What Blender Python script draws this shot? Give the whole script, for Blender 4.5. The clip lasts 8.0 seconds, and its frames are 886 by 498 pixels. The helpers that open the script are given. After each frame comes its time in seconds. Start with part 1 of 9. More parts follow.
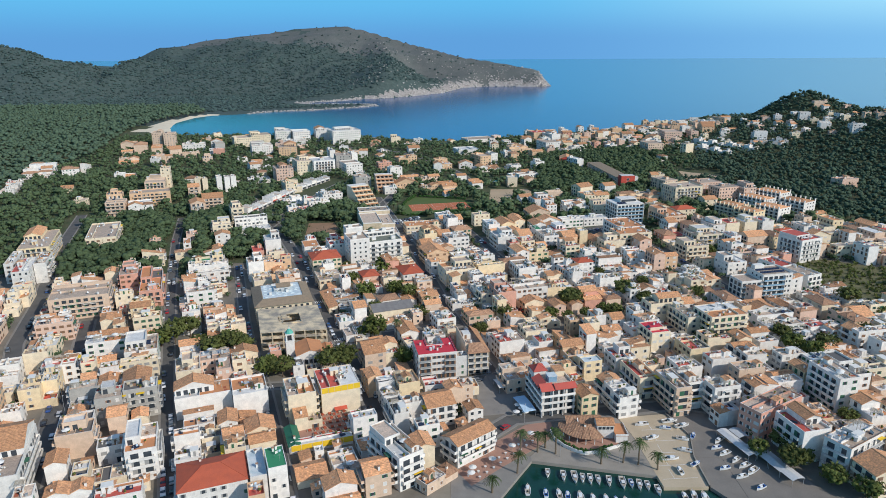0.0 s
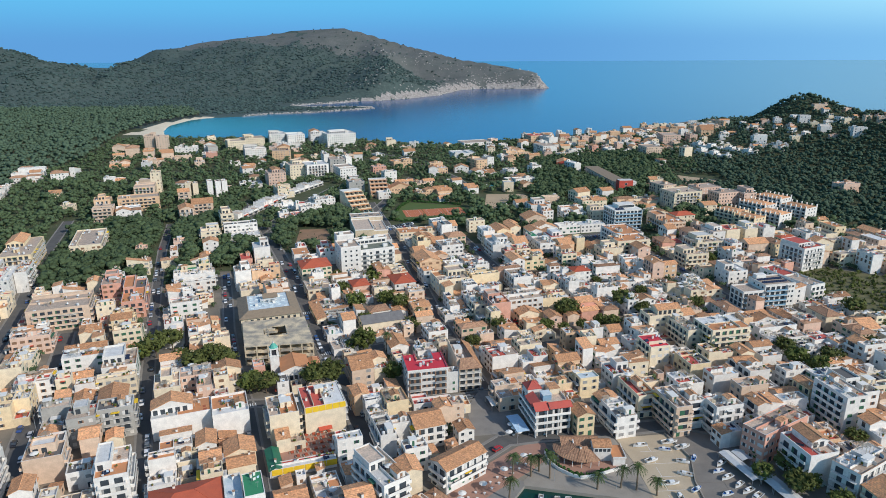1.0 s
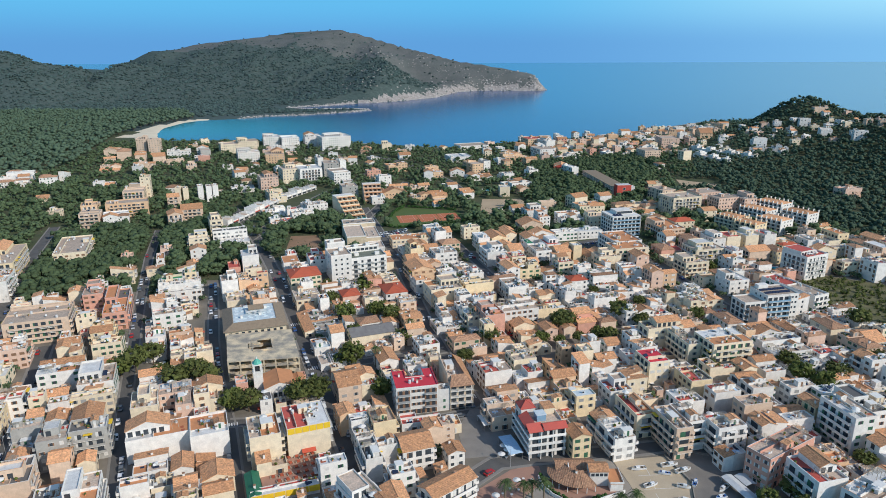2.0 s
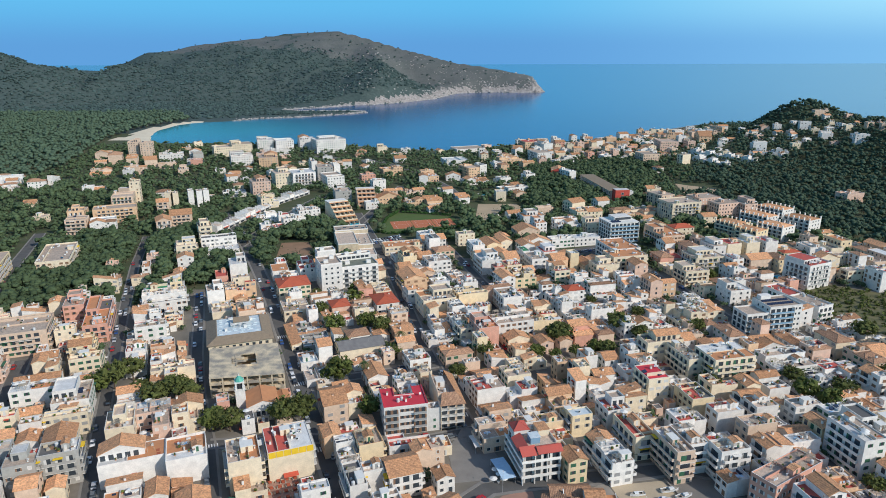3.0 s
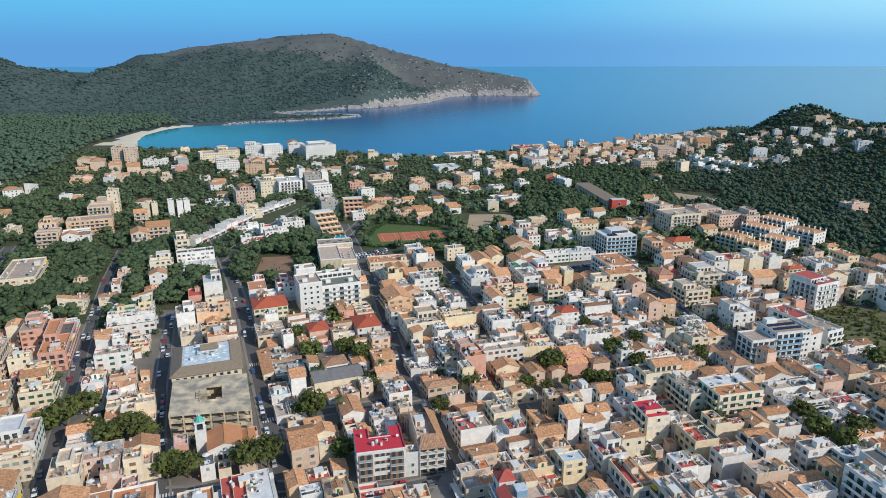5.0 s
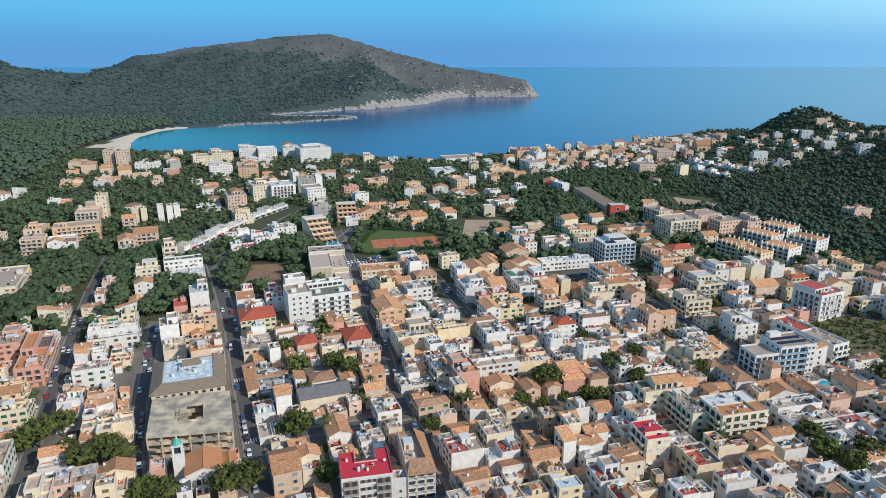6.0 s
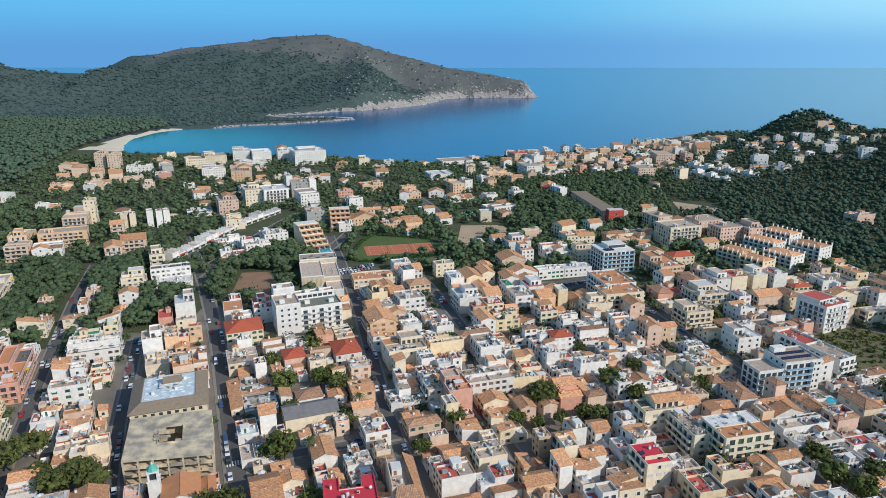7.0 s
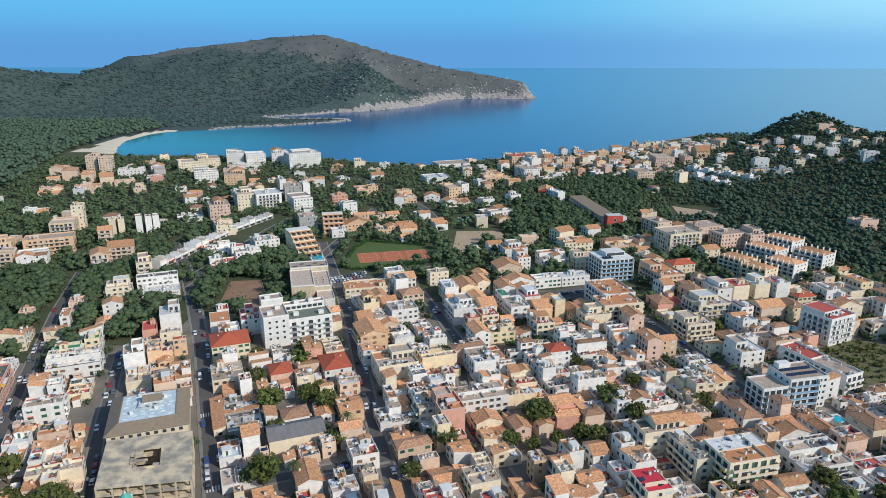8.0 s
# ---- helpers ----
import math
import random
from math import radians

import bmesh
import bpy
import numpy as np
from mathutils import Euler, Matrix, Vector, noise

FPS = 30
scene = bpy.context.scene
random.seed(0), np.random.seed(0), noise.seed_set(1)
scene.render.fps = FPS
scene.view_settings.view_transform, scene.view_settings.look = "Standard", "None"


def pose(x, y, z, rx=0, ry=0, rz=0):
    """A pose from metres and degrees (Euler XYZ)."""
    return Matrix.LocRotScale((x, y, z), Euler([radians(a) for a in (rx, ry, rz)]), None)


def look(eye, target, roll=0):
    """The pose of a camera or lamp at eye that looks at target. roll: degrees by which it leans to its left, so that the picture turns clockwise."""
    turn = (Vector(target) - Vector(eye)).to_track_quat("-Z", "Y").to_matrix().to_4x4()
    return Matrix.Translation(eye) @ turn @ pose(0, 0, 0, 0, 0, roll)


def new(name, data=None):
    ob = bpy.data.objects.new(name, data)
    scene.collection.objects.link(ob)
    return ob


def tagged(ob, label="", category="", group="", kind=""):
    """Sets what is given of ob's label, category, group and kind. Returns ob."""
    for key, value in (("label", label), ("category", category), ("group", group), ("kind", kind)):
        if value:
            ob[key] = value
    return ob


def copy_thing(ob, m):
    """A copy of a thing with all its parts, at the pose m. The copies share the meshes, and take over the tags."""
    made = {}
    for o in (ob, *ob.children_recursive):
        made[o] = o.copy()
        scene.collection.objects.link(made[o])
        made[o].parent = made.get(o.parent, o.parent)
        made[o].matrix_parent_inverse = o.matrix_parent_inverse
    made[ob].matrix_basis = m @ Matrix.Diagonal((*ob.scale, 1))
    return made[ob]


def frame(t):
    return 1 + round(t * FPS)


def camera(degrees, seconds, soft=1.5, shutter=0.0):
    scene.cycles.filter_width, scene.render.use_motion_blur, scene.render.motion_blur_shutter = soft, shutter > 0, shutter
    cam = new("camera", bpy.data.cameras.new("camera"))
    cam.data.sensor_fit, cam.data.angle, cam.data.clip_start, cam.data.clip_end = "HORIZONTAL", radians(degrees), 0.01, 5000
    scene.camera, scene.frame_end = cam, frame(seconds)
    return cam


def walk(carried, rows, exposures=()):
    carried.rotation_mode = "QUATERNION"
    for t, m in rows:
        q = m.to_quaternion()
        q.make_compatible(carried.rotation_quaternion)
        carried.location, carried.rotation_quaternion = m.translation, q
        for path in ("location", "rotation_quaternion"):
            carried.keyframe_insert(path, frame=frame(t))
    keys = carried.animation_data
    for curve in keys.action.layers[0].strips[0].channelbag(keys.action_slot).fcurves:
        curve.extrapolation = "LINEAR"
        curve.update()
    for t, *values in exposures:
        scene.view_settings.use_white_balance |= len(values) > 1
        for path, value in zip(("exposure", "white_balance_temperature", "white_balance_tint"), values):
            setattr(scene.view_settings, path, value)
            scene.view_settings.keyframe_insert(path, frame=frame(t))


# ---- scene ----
# camera and its flight
cam = camera(67.2, 8.0, soft=0.9)
PATH = [
    (0, -1.17, -1.88, 141.72, -0.059, -17.443, 0.244),
    (0.5, 0.55, 4.19, 141.95, -0.122, -17.370, 0.226),
    (1, 2.27, 10.26, 142.23, -0.184, -17.302, 0.207),
    (1.5, 3.97, 16.34, 142.56, -0.244, -17.240, 0.188),
    (2, 5.66, 22.43, 142.93, -0.304, -17.183, 0.169),
    (2.5, 7.34, 28.53, 143.35, -0.363, -17.131, 0.149),
    (3, 9.01, 34.64, 143.81, -0.420, -17.084, 0.128),
    (3.5, 10.67, 40.76, 144.32, -0.477, -17.043, 0.107),
    (4, 12.31, 46.88, 144.87, -0.532, -17.007, 0.085),
    (4.5, 13.95, 53.01, 145.48, -0.587, -16.976, 0.063),
    (5, 15.57, 59.15, 146.13, -0.640, -16.950, 0.040),
    (5.5, 17.18, 65.30, 146.82, -0.692, -16.930, 0.017),
    (6, 18.78, 71.46, 147.56, -0.743, -16.915, -0.007),
    (6.5, 20.37, 77.63, 148.35, -0.793, -16.905, -0.031),
    (7, 21.95, 83.81, 149.18, -0.842, -16.900, -0.056),
    (7.5, 23.52, 89.99, 150.06, -0.890, -16.901, -0.081),
    (8, 25.08, 96.18, 150.99, -0.937, -16.907, -0.107),
]
walk(cam, [(t, pose(x, y, z, 90 + pitch, roll, yaw)) for t, x, y, z, yaw, pitch, roll in PATH],
     exposures=((0, -0.06, 6130, 10), (8, -0.07, 6130, 10)))

# ---- light: a clear morning, the sun to the right and a little behind ----
SUN_AZ, SUN_EL = radians(-36), radians(32)      # angle from +x, and height
to_sun = Vector((math.cos(SUN_AZ) * math.cos(SUN_EL), math.sin(SUN_AZ) * math.cos(SUN_EL), math.sin(SUN_EL)))
world = bpy.data.worlds.new("sky")
scene.world = world
world.use_nodes = True
wn, wl = world.node_tree.nodes, world.node_tree.links
wn.clear()
sky = wn.new("ShaderNodeTexSky")
sky.sky_type = "NISHITA"
sky.sun_disc = False
sky.sun_elevation = SUN_EL
sky.sun_rotation = math.pi / 2 - SUN_AZ
sky.air_density, sky.dust_density, sky.ozone_density = 1.0, 0.6, 2.5
# towards the horizon the hazy air over the sea is a soft blue, paler on the sun's side
where = wn.new("ShaderNodeTexCoord")
axes = wn.new("ShaderNodeSeparateXYZ")
wl.new(where.outputs["Generated"], axes.inputs[0])


def ramp(source, low, high):
    r = wn.new("ShaderNodeMapRange")
    r.interpolation_type = "SMOOTHSTEP"
    r.inputs[1].default_value, r.inputs[2].default_value = low, high
    wl.new(source, r.inputs[0])
    return r.outputs[0]


def blend(factor, first, second):
    b = wn.new("ShaderNodeMix")
    b.data_type = "RGBA"
    for socket, value in ((b.inputs[0], factor), (b.inputs[6], first), (b.inputs[7], second)):
        if isinstance(value, tuple):
            socket.default_value = (*value, 1)
        else:
            wl.new(value, socket)
    return b.outputs[2]


side = ramp(axes.outputs[0], 0.05, 0.8)
low_air = blend(side, (0.90, 2.50, 4.80), (1.80, 3.95, 5.95))
high_air = blend(side, (1.0, 3.52, 5.72), (3.26, 5.8, 6.86))
hazy = blend(ramp(axes.outputs[2], -0.005, 0.058), low_air, high_air)
full_sky = blend(ramp(axes.outputs[2], 0.22, 0.6), hazy, sky.outputs[0])
sky_out = wn.new("ShaderNodeBackground")
sky_out.inputs[1].default_value = 0.15
wl.new(full_sky, sky_out.inputs[0])
wl.new(sky_out.outputs[0], wn.new("ShaderNodeOutputWorld").inputs[0])
sun = new("sun", bpy.data.lights.new("sun", "SUN"))
sun.data.energy, sun.data.angle, sun.data.color = 3.65, radians(0.5), (1.0, 0.92, 0.81)
sun.matrix_world = look((400, -200, 600), Vector((400, -200, 600)) - to_sun)

# ---- the lie of the land ----
SEA = -2.0
LAND = [(-3800, -900), (1700, -900), (1600, 200), (1400, 600), (1100, 900), (900, 1150), (700, 1300), (523, 1318),
        (420, 1232), (354, 1179), (291, 1116), (210, 1066), (149, 1066), (78, 1020), (12, 988), (-96, 1030), (-130, 1040),
        (-216, 1051), (-311, 1074), (-435, 1073), (-470, 1156), (-489, 1230), (-484, 1314), (-466, 1352), (-399, 1382),
        (-355, 1424), (-280, 1446), (-195, 1504), (-150, 1541), (-156, 1575), (-207, 1592), (-300, 1590), (-350, 1625),
        (-270, 1660), (-199, 1737), (-171, 1737), (-91, 1804), (-5, 1915), (62, 2130), (133, 2180), (204, 2182), (316, 2161)]
LAND_FAR = [(345, 2200), (345, 2330), (200, 2420), (0, 2560), (-300, 2800), (-700, 2900), (-1000, 2900), (-1150, 3300),
            (-1500, 3900), (-3800, 4000)]
RIDGE_WEST = [(-2600, 1900, 170), (-1700, 1850, 148), (-1400, 1850, 134), (-1139, 1900, 106), (-1127, 2000, 80), (-1161, 2200, 52), (-1159, 2400, 24)]
RIDGE = [(-1159, 2400, 24), (-1105, 2450, 34), (-1024, 2450, 66), (-961, 2450, 112), (-842, 2450, 140), (-721, 2500, 156),
         (-533, 2550, 180), (-352, 2550, 188), (-249, 2520, 168), (-148, 2480, 138), (-48, 2420, 112), (66, 2350, 82),
         (158, 2320, 71), (250, 2300, 57), (314, 2290, 44)]
SPUR = [(-230, 2500, 0), (-190, 2300, 42), (-150, 2080, 50), (-150, 1900, 34), (-150, 1790, 8)]
# rounded hills: middle x, y, height, spread in x and y
KNOLLS = [(520, 985, 34, 50, 60), (505, 930, 30, 165, 140), (590, 790, 44, 85, 130), (-1950, 3500, 26, 400, 200)]


def lattice(x, y, size, seed):
    """Smooth value noise in 0..1 with features of that size."""
    x, y = np.asarray(x, float) / size, np.asarray(y, float) / size
    i, j = np.floor(x), np.floor(y)
    u, v = x - i, y - j
    u, v = u * u * (3 - 2 * u), v * v * (3 - 2 * v)

    def spot(a, b):
        s = np.sin(a * 127.1 + b * 311.7 + seed * 74.7) * 43758.5453
        return s - np.floor(s)
    return (spot(i, j) * (1 - u) + spot(i + 1, j) * u) * (1 - v) + (spot(i, j + 1) * (1 - u) + spot(i + 1, j + 1) * u) * v


def along(points, x, y):
    """Distance to a line of points, and the value of its third column there."""
    best, value = np.full(x.shape, 1e9), np.zeros(x.shape)
    for p, q in zip(points, points[1:]):
        dx, dy = q[0] - p[0], q[1] - p[1]
        s = np.clip(((x - p[0]) * dx + (y - p[1]) * dy) / (dx * dx + dy * dy), 0, 1)
        d = np.hypot(x - p[0] - s * dx, y - p[1] - s * dy)
        if len(p) > 2:
            value = np.where(d < best, p[2] + s * (q[2] - p[2]), value)
        best = np.minimum(best, d)
    return best, value


def inside(points, x, y):
    odd = np.zeros(np.shape(x), bool)
    for p, q in zip(points, points[1:] + points[:1]):
        if p[1] != q[1]:
            odd ^= ((p[1] > y) != (q[1] > y)) & (x < (q[0] - p[0]) * (y - p[1]) / (q[1] - p[1]) + p[0])
    return odd


def terrain(x, y, rough=True):
    """Height of the ground, and the distance to the shore (negative at sea)."""
    x, y = np.asarray(x, float), np.asarray(y, float)
    coast = LAND + LAND_FAR
    shore = along(coast + coast[:1], x, y)[0] * np.where(inside(coast, x, y), 1, -1)
    z = np.where(shore > 0, SEA + (0 - SEA) * np.clip(shore / 22, 0, 1) ** 0.7, SEA + np.maximum(shore * 0.15, -6))
    far, top = along(RIDGE, x, y)
    s = np.maximum(shore, 0)
    part = np.minimum(s / (s + far + 1), np.clip(1 - far / 680, 0, 1))
    cliff = np.clip(s / 45, 0, 1) * np.clip((y - 1640) / 120, 0, 1) * np.clip((x + 420) / 100, 0, 1) * 16
    west, west_top = along(RIDGE_WEST, x, y)
    z = z + west_top * np.clip(1 - west / 330, 0, 1) ** 1.1 * np.clip(far / 60, 0, 1)
    gully = (lattice(x, y, 170, 1) - 0.5) * 46 + (lattice(x, y, 70, 2) - 0.5) * 22 + (lattice(x, y, 26, 3) - 0.5) * 8
    z = z + top * part ** 0.92 + cliff * (1 - part) + gully * np.clip(part * 2.2 + np.clip(1 - west / 330, 0, 1), 0, 1) * np.clip(far / 150, 0.12, 1) * np.clip(s / 60, 0, 1) * rough
    spur, spur_top = along(SPUR, x, y)
    z = z + spur_top * np.clip(1 - spur / 105, 0, 1) ** 1.2 * np.clip(s / 40, 0, 1)
    for kx, ky, h, a, b in KNOLLS:
        z = z + h * np.exp(-((x - kx) / a) ** 2 - ((y - ky) / b) ** 2) * np.clip(s / 60, 0, 1)
    return z, shore


def ground_z(x, y):
    return float(terrain(np.array([x]), np.array([y]))[0][0])


def within(points, x, y):
    """Whether one spot lies in an outline."""
    odd, p = False, points[-1]
    for q in points:
        if (p[1] > y) != (q[1] > y) and x < (q[0] - p[0]) * (y - p[1]) / (q[1] - p[1]) + p[0]:
            odd = not odd
        p = q
    return odd


# ---- materials ----
def material(name, colour, rough=0.8, second=None, size=2.0, amount=0.5, bump=0.15, grain=14.0, metal=0.0, per_object=0.0, per_island=0.0,
             stripes=None, spec=0.3, fine=0.12, edge=0.0):
    """A surface with stains at one scale, grain at a finer one, and a relief. stripes: (width in metres, axis) for rows of roof tiles; edge: how sharply the stains end."""
    m = bpy.data.materials.new(name)
    m.use_nodes = True
    n, l = m.node_tree.nodes, m.node_tree.links
    b = n["Principled BSDF"]
    b.inputs["Roughness"].default_value, b.inputs["Metallic"].default_value = rough, metal
    b.inputs["Specular IOR Level"].default_value = spec
    second = second or tuple(c * 0.72 for c in colour)
    at = n.new("ShaderNodeTexCoord")
    big, small = n.new("ShaderNodeTexNoise"), n.new("ShaderNodeTexNoise")
    big.inputs["Scale"].default_value, big.inputs["Detail"].default_value = 1 / size, 6
    small.inputs["Scale"].default_value, small.inputs["Detail"].default_value = grain / size, 4
    for t in (big, small):
        l.new(at.outputs["Object"], t.inputs["Vector"])
    ramp = n.new("ShaderNodeMapRange")
    ramp.inputs[1].default_value, ramp.inputs[2].default_value = 0.5 - 0.32 * amount, 0.5 + 0.4
    ramp.inputs[4].default_value = min(1.0, 0.4 + amount)
    if edge:
        ramp.inputs[1].default_value, ramp.inputs[2].default_value = 0.5 - edge, 0.5 + edge
    l.new(big.outputs[0], ramp.inputs[0])
    mix = n.new("ShaderNodeMix")
    mix.data_type = "RGBA"
    mix.inputs[6].default_value, mix.inputs[7].default_value = (*colour, 1), (*second, 1)
    l.new(ramp.outputs[0], mix.inputs[0])
    last = mix.outputs[2]

    def vary(source, low, high, out):
        span = n.new("ShaderNodeMapRange")
        span.inputs[3].default_value, span.inputs[4].default_value = low, high
        l.new(source, span.inputs[0])
        hsv = n.new("ShaderNodeHueSaturation")
        l.new(span.outputs[0], hsv.inputs["Value"])
        l.new(out, hsv.inputs["Color"])
        return hsv.outputs[0]
    last = vary(small.outputs[0], 1 - fine, 1 + fine, last)
    if per_object:
        last = vary(n.new("ShaderNodeObjectInfo").outputs["Random"], 1 - per_object, 1 + per_object * 0.6, last)
    if per_island:
        last = vary(n.new("ShaderNodeNewGeometry").outputs["Random Per Island"], 1 - per_island, 1 + per_island, last)
    l.new(last, b.inputs["Base Color"])
    relief = small.outputs[0]
    if stripes:
        wave = n.new("ShaderNodeTexWave")
        wave.bands_direction = stripes[1]
        wave.inputs["Scale"].default_value = 0.314 / stripes[0]
        wave.inputs["Distortion"].default_value = 1.2
        wave.inputs["Detail Scale"].default_value = 3
        l.new(at.outputs["Object"], wave.inputs["Vector"])
        relief = wave.outputs[1]
    if bump:
        bp = n.new("ShaderNodeBump")
        bp.inputs["Strength"].default_value, bp.inputs["Distance"].default_value = min(1.0, bump * 3), bump
        l.new(relief, bp.inputs["Height"])
        l.new(bp.outputs[0], b.inputs["Normal"])
    return m


WALLS = {
    "w": ("white", (0.80, 0.755, 0.69)), "c": ("cream", (0.80, 0.67, 0.48)), "y": ("pale yellow", (0.82, 0.65, 0.41)),
    "b": ("beige", (0.70, 0.52, 0.38)), "p": ("pale pink", (0.72, 0.50, 0.38)), "k": ("salmon pink", (0.68, 0.36, 0.26)),
    "o": ("pale orange", (0.74, 0.50, 0.31)), "g": ("grey", (0.42, 0.40, 0.36)), "x": ("red", (0.60, 0.10, 0.07)),
}
wall_mat = {k: material("plaster_" + v[0].replace(" ", "_"), v[1], 0.9, tuple(c * 0.70 for c in v[1]), 2.2, 0.5, 0.03, 5, per_object=0.12, per_island=0.09, fine=0.17) for k, v in WALLS.items()}
ROOFS = {
    "f": ("flat roof terrace", material("roof_screed", (0.60, 0.45, 0.335), 0.95, (0.30, 0.26, 0.22), 2.0, 0.8, 0.03, 3, per_object=0.25, per_island=0.2, fine=0.5)),
    "d": ("flat dark felt roof", material("roof_felt", (0.17, 0.16, 0.15), 0.9, (0.10, 0.10, 0.10), 4.0, 0.6, 0.03, per_object=0.15)),
    "a": ("flat pale roof", material("roof_paint_white", (0.74, 0.72, 0.68), 0.8, (0.48, 0.46, 0.43), 2.4, 0.7, 0.02, 6, per_object=0.15, fine=0.25)),
    "r": ("flat red-painted roof", material("roof_paint_red", (0.55, 0.11, 0.08), 0.8, (0.38, 0.10, 0.08), 3.0, 0.4, 0.02, per_object=0.12)),
    "R": ("flat crimson-painted roof", material("roof_paint_crimson", (0.62, 0.045, 0.065), 0.7, (0.50, 0.05, 0.06), 3.0, 0.4, 0.02)),
    "o": ("orange-tiled roof terrace", material("roof_clay_floor", (0.60, 0.27, 0.12), 0.85, (0.46, 0.20, 0.10), 2.0, 0.4, 0.02, per_object=0.1)),
    "B": ("flat pale-blue roof", material("roof_paint_blue", (0.47, 0.56, 0.59), 0.8, (0.66, 0.69, 0.69), 2.5, 0.6, 0.02, fine=0.2, edge=0.15)),
    "n": ("flat green-painted roof", material("roof_paint_green", (0.05, 0.26, 0.12), 0.8, (0.07, 0.20, 0.11), 3.0, 0.4, 0.02)),
    "t": ("terracotta-tiled gable roof", material("roof_tile", (0.76, 0.38, 0.178), 0.9, (0.36, 0.195, 0.115), 1.3, 0.9, 0.16, 2.2, per_object=0.3, per_island=0.26, stripes=(0.55, "Y"), fine=0.8)),
    "h": ("terracotta-tiled hipped roof", material("roof_tile_brown", (0.47, 0.27, 0.155), 0.9, (0.26, 0.14, 0.09), 1.3, 0.9, 0.16, 2.2, per_object=0.25, per_island=0.2, stripes=(0.55, "X"), fine=0.8)),
    "T": ("bright red-tiled hipped roof", material("roof_tile_red", (0.52, 0.12, 0.06), 0.9, (0.40, 0.10, 0.06), 2.2, 0.5, 0.10, 10, per_object=0.1, stripes=(0.30, "X"), fine=0.2)),
    "G": ("grey fibre-cement gable roof", material("roof_fibre_grey", (0.22, 0.21, 0.20), 0.9, (0.14, 0.13, 0.13), 2.0, 0.6, 0.08, 10, stripes=(0.45, "X"))),
    "N": ("green metal gable roof", material("roof_metal_green", (0.03, 0.16, 0.09), 0.5, None, 3.0, 0.3, 0.05, stripes=(0.5, "X"))),
}
roof_deck = material("roof_deck_grey_green", (0.20, 0.22, 0.17), 0.9, (0.14, 0.15, 0.12), 3.0, 0.6, 0.03)
glass_mat = material("window_glass", (0.045, 0.055, 0.065), 0.08, (0.08, 0.09, 0.10), 3.0, 0.3, 0.0, spec=0.6)
shutter_mats = [material("shutter_" + a, c, 0.6, None, 1.0, 0.3, 0.01) for a, c in
                (("brown", (0.26, 0.15, 0.09)), ("green", (0.05, 0.14, 0.08)), ("white", (0.66, 0.63, 0.58)), ("grey", (0.34, 0.33, 0.31)))]
trim_mat = material("white_trim", (0.76, 0.73, 0.67), 0.8, None, 1.5, 0.3, 0.01)
slab_mat = material("stained_slab", (0.70, 0.56, 0.37), 0.95, (0.33, 0.29, 0.235), 5.0, 0.6, 0.05, 9, per_object=0.05, fine=0.3, edge=0.11)
concrete_mat = material("bare_concrete", (0.64, 0.53, 0.37), 0.95, (0.40, 0.33, 0.23), 2.5, 0.7, 0.04, 5, fine=0.25)
rail_mat = material("rail_metal", (0.45, 0.45, 0.44), 0.5, None, 1.0, 0.2, 0.0, metal=0.4)
# near-black painted in for the shade of openings; also colours the fan grilles
dark_mat = material("dark_opening", (0.035, 0.035, 0.04), 0.9, None, 1.0, 0.3, 0.0)
solar_mat = material("solar_panel", (0.02, 0.03, 0.06), 0.15, None, 1.0, 0.3, 0.0, spec=0.6)
tank_mat = material("water_tank_plastic", (0.62, 0.62, 0.60), 0.6, None, 1.0, 0.3, 0.0)
awning_blue = material("awning_pale_blue", (0.50, 0.66, 0.80), 0.8, None, 1.5, 0.3, 0.02)
awning_red = material("awning_red", (0.60, 0.11, 0.06), 0.8, None, 1.5, 0.3, 0.02)
skirt_mat = material("brown_slate_skirt", (0.29, 0.22, 0.15), 0.9, (0.20, 0.155, 0.11), 1.5, 0.6, 0.08, 8, stripes=(0.4, "Z"))
glass_blue = material("balcony_glass_blue", (0.22, 0.36, 0.48), 0.15, (0.28, 0.42, 0.52), 2.0, 0.3, 0.0, spec=0.5)
rust_mat = material("rust_cloth", (0.42, 0.12, 0.06), 0.9, None, 1.0, 0.4, 0.01)
banner_yellow = material("panel_yellow", (0.80, 0.52, 0.03), 0.6, None, 1.5, 0.2, 0.0)
asphalt = material("sun_bleached_asphalt", (0.135, 0.128, 0.118), 0.95, (0.085, 0.082, 0.078), 6.0, 0.6, 0.02)
worn_asphalt = material("worn_quay_asphalt", (0.24, 0.215, 0.185), 0.95, (0.16, 0.145, 0.125), 7.0, 0.6, 0.02)
paving = material("paving_stone", (0.27, 0.25, 0.22), 0.95, (0.20, 0.18, 0.16), 4.0, 0.5, 0.02)
quay_stone = material("pale_quay_stone", (0.34, 0.30, 0.25), 0.95, (0.25, 0.22, 0.18), 5.0, 0.5, 0.02)
red_paving = material("red_brick_paving", (0.42, 0.24, 0.17), 0.95, (0.34, 0.20, 0.15), 4.0, 0.5, 0.02)
yard_mat = material("boatyard_paving", (0.52, 0.42, 0.29), 0.95, (0.42, 0.33, 0.22), 7.0, 0.5, 0.02)
line_mat = material("road_paint_white", (0.75, 0.75, 0.72), 0.8, None, 1.5, 0.3, 0.0)
town_soil = material("town_soil", (0.24, 0.21, 0.17), 0.98, (0.12, 0.11, 0.085), 9.0, 0.6, 0.05)
scrub_mat = material("dry_scrub_ground", (0.115, 0.115, 0.050), 0.98, (0.22, 0.19, 0.10), 5.0, 0.5, 0.2)
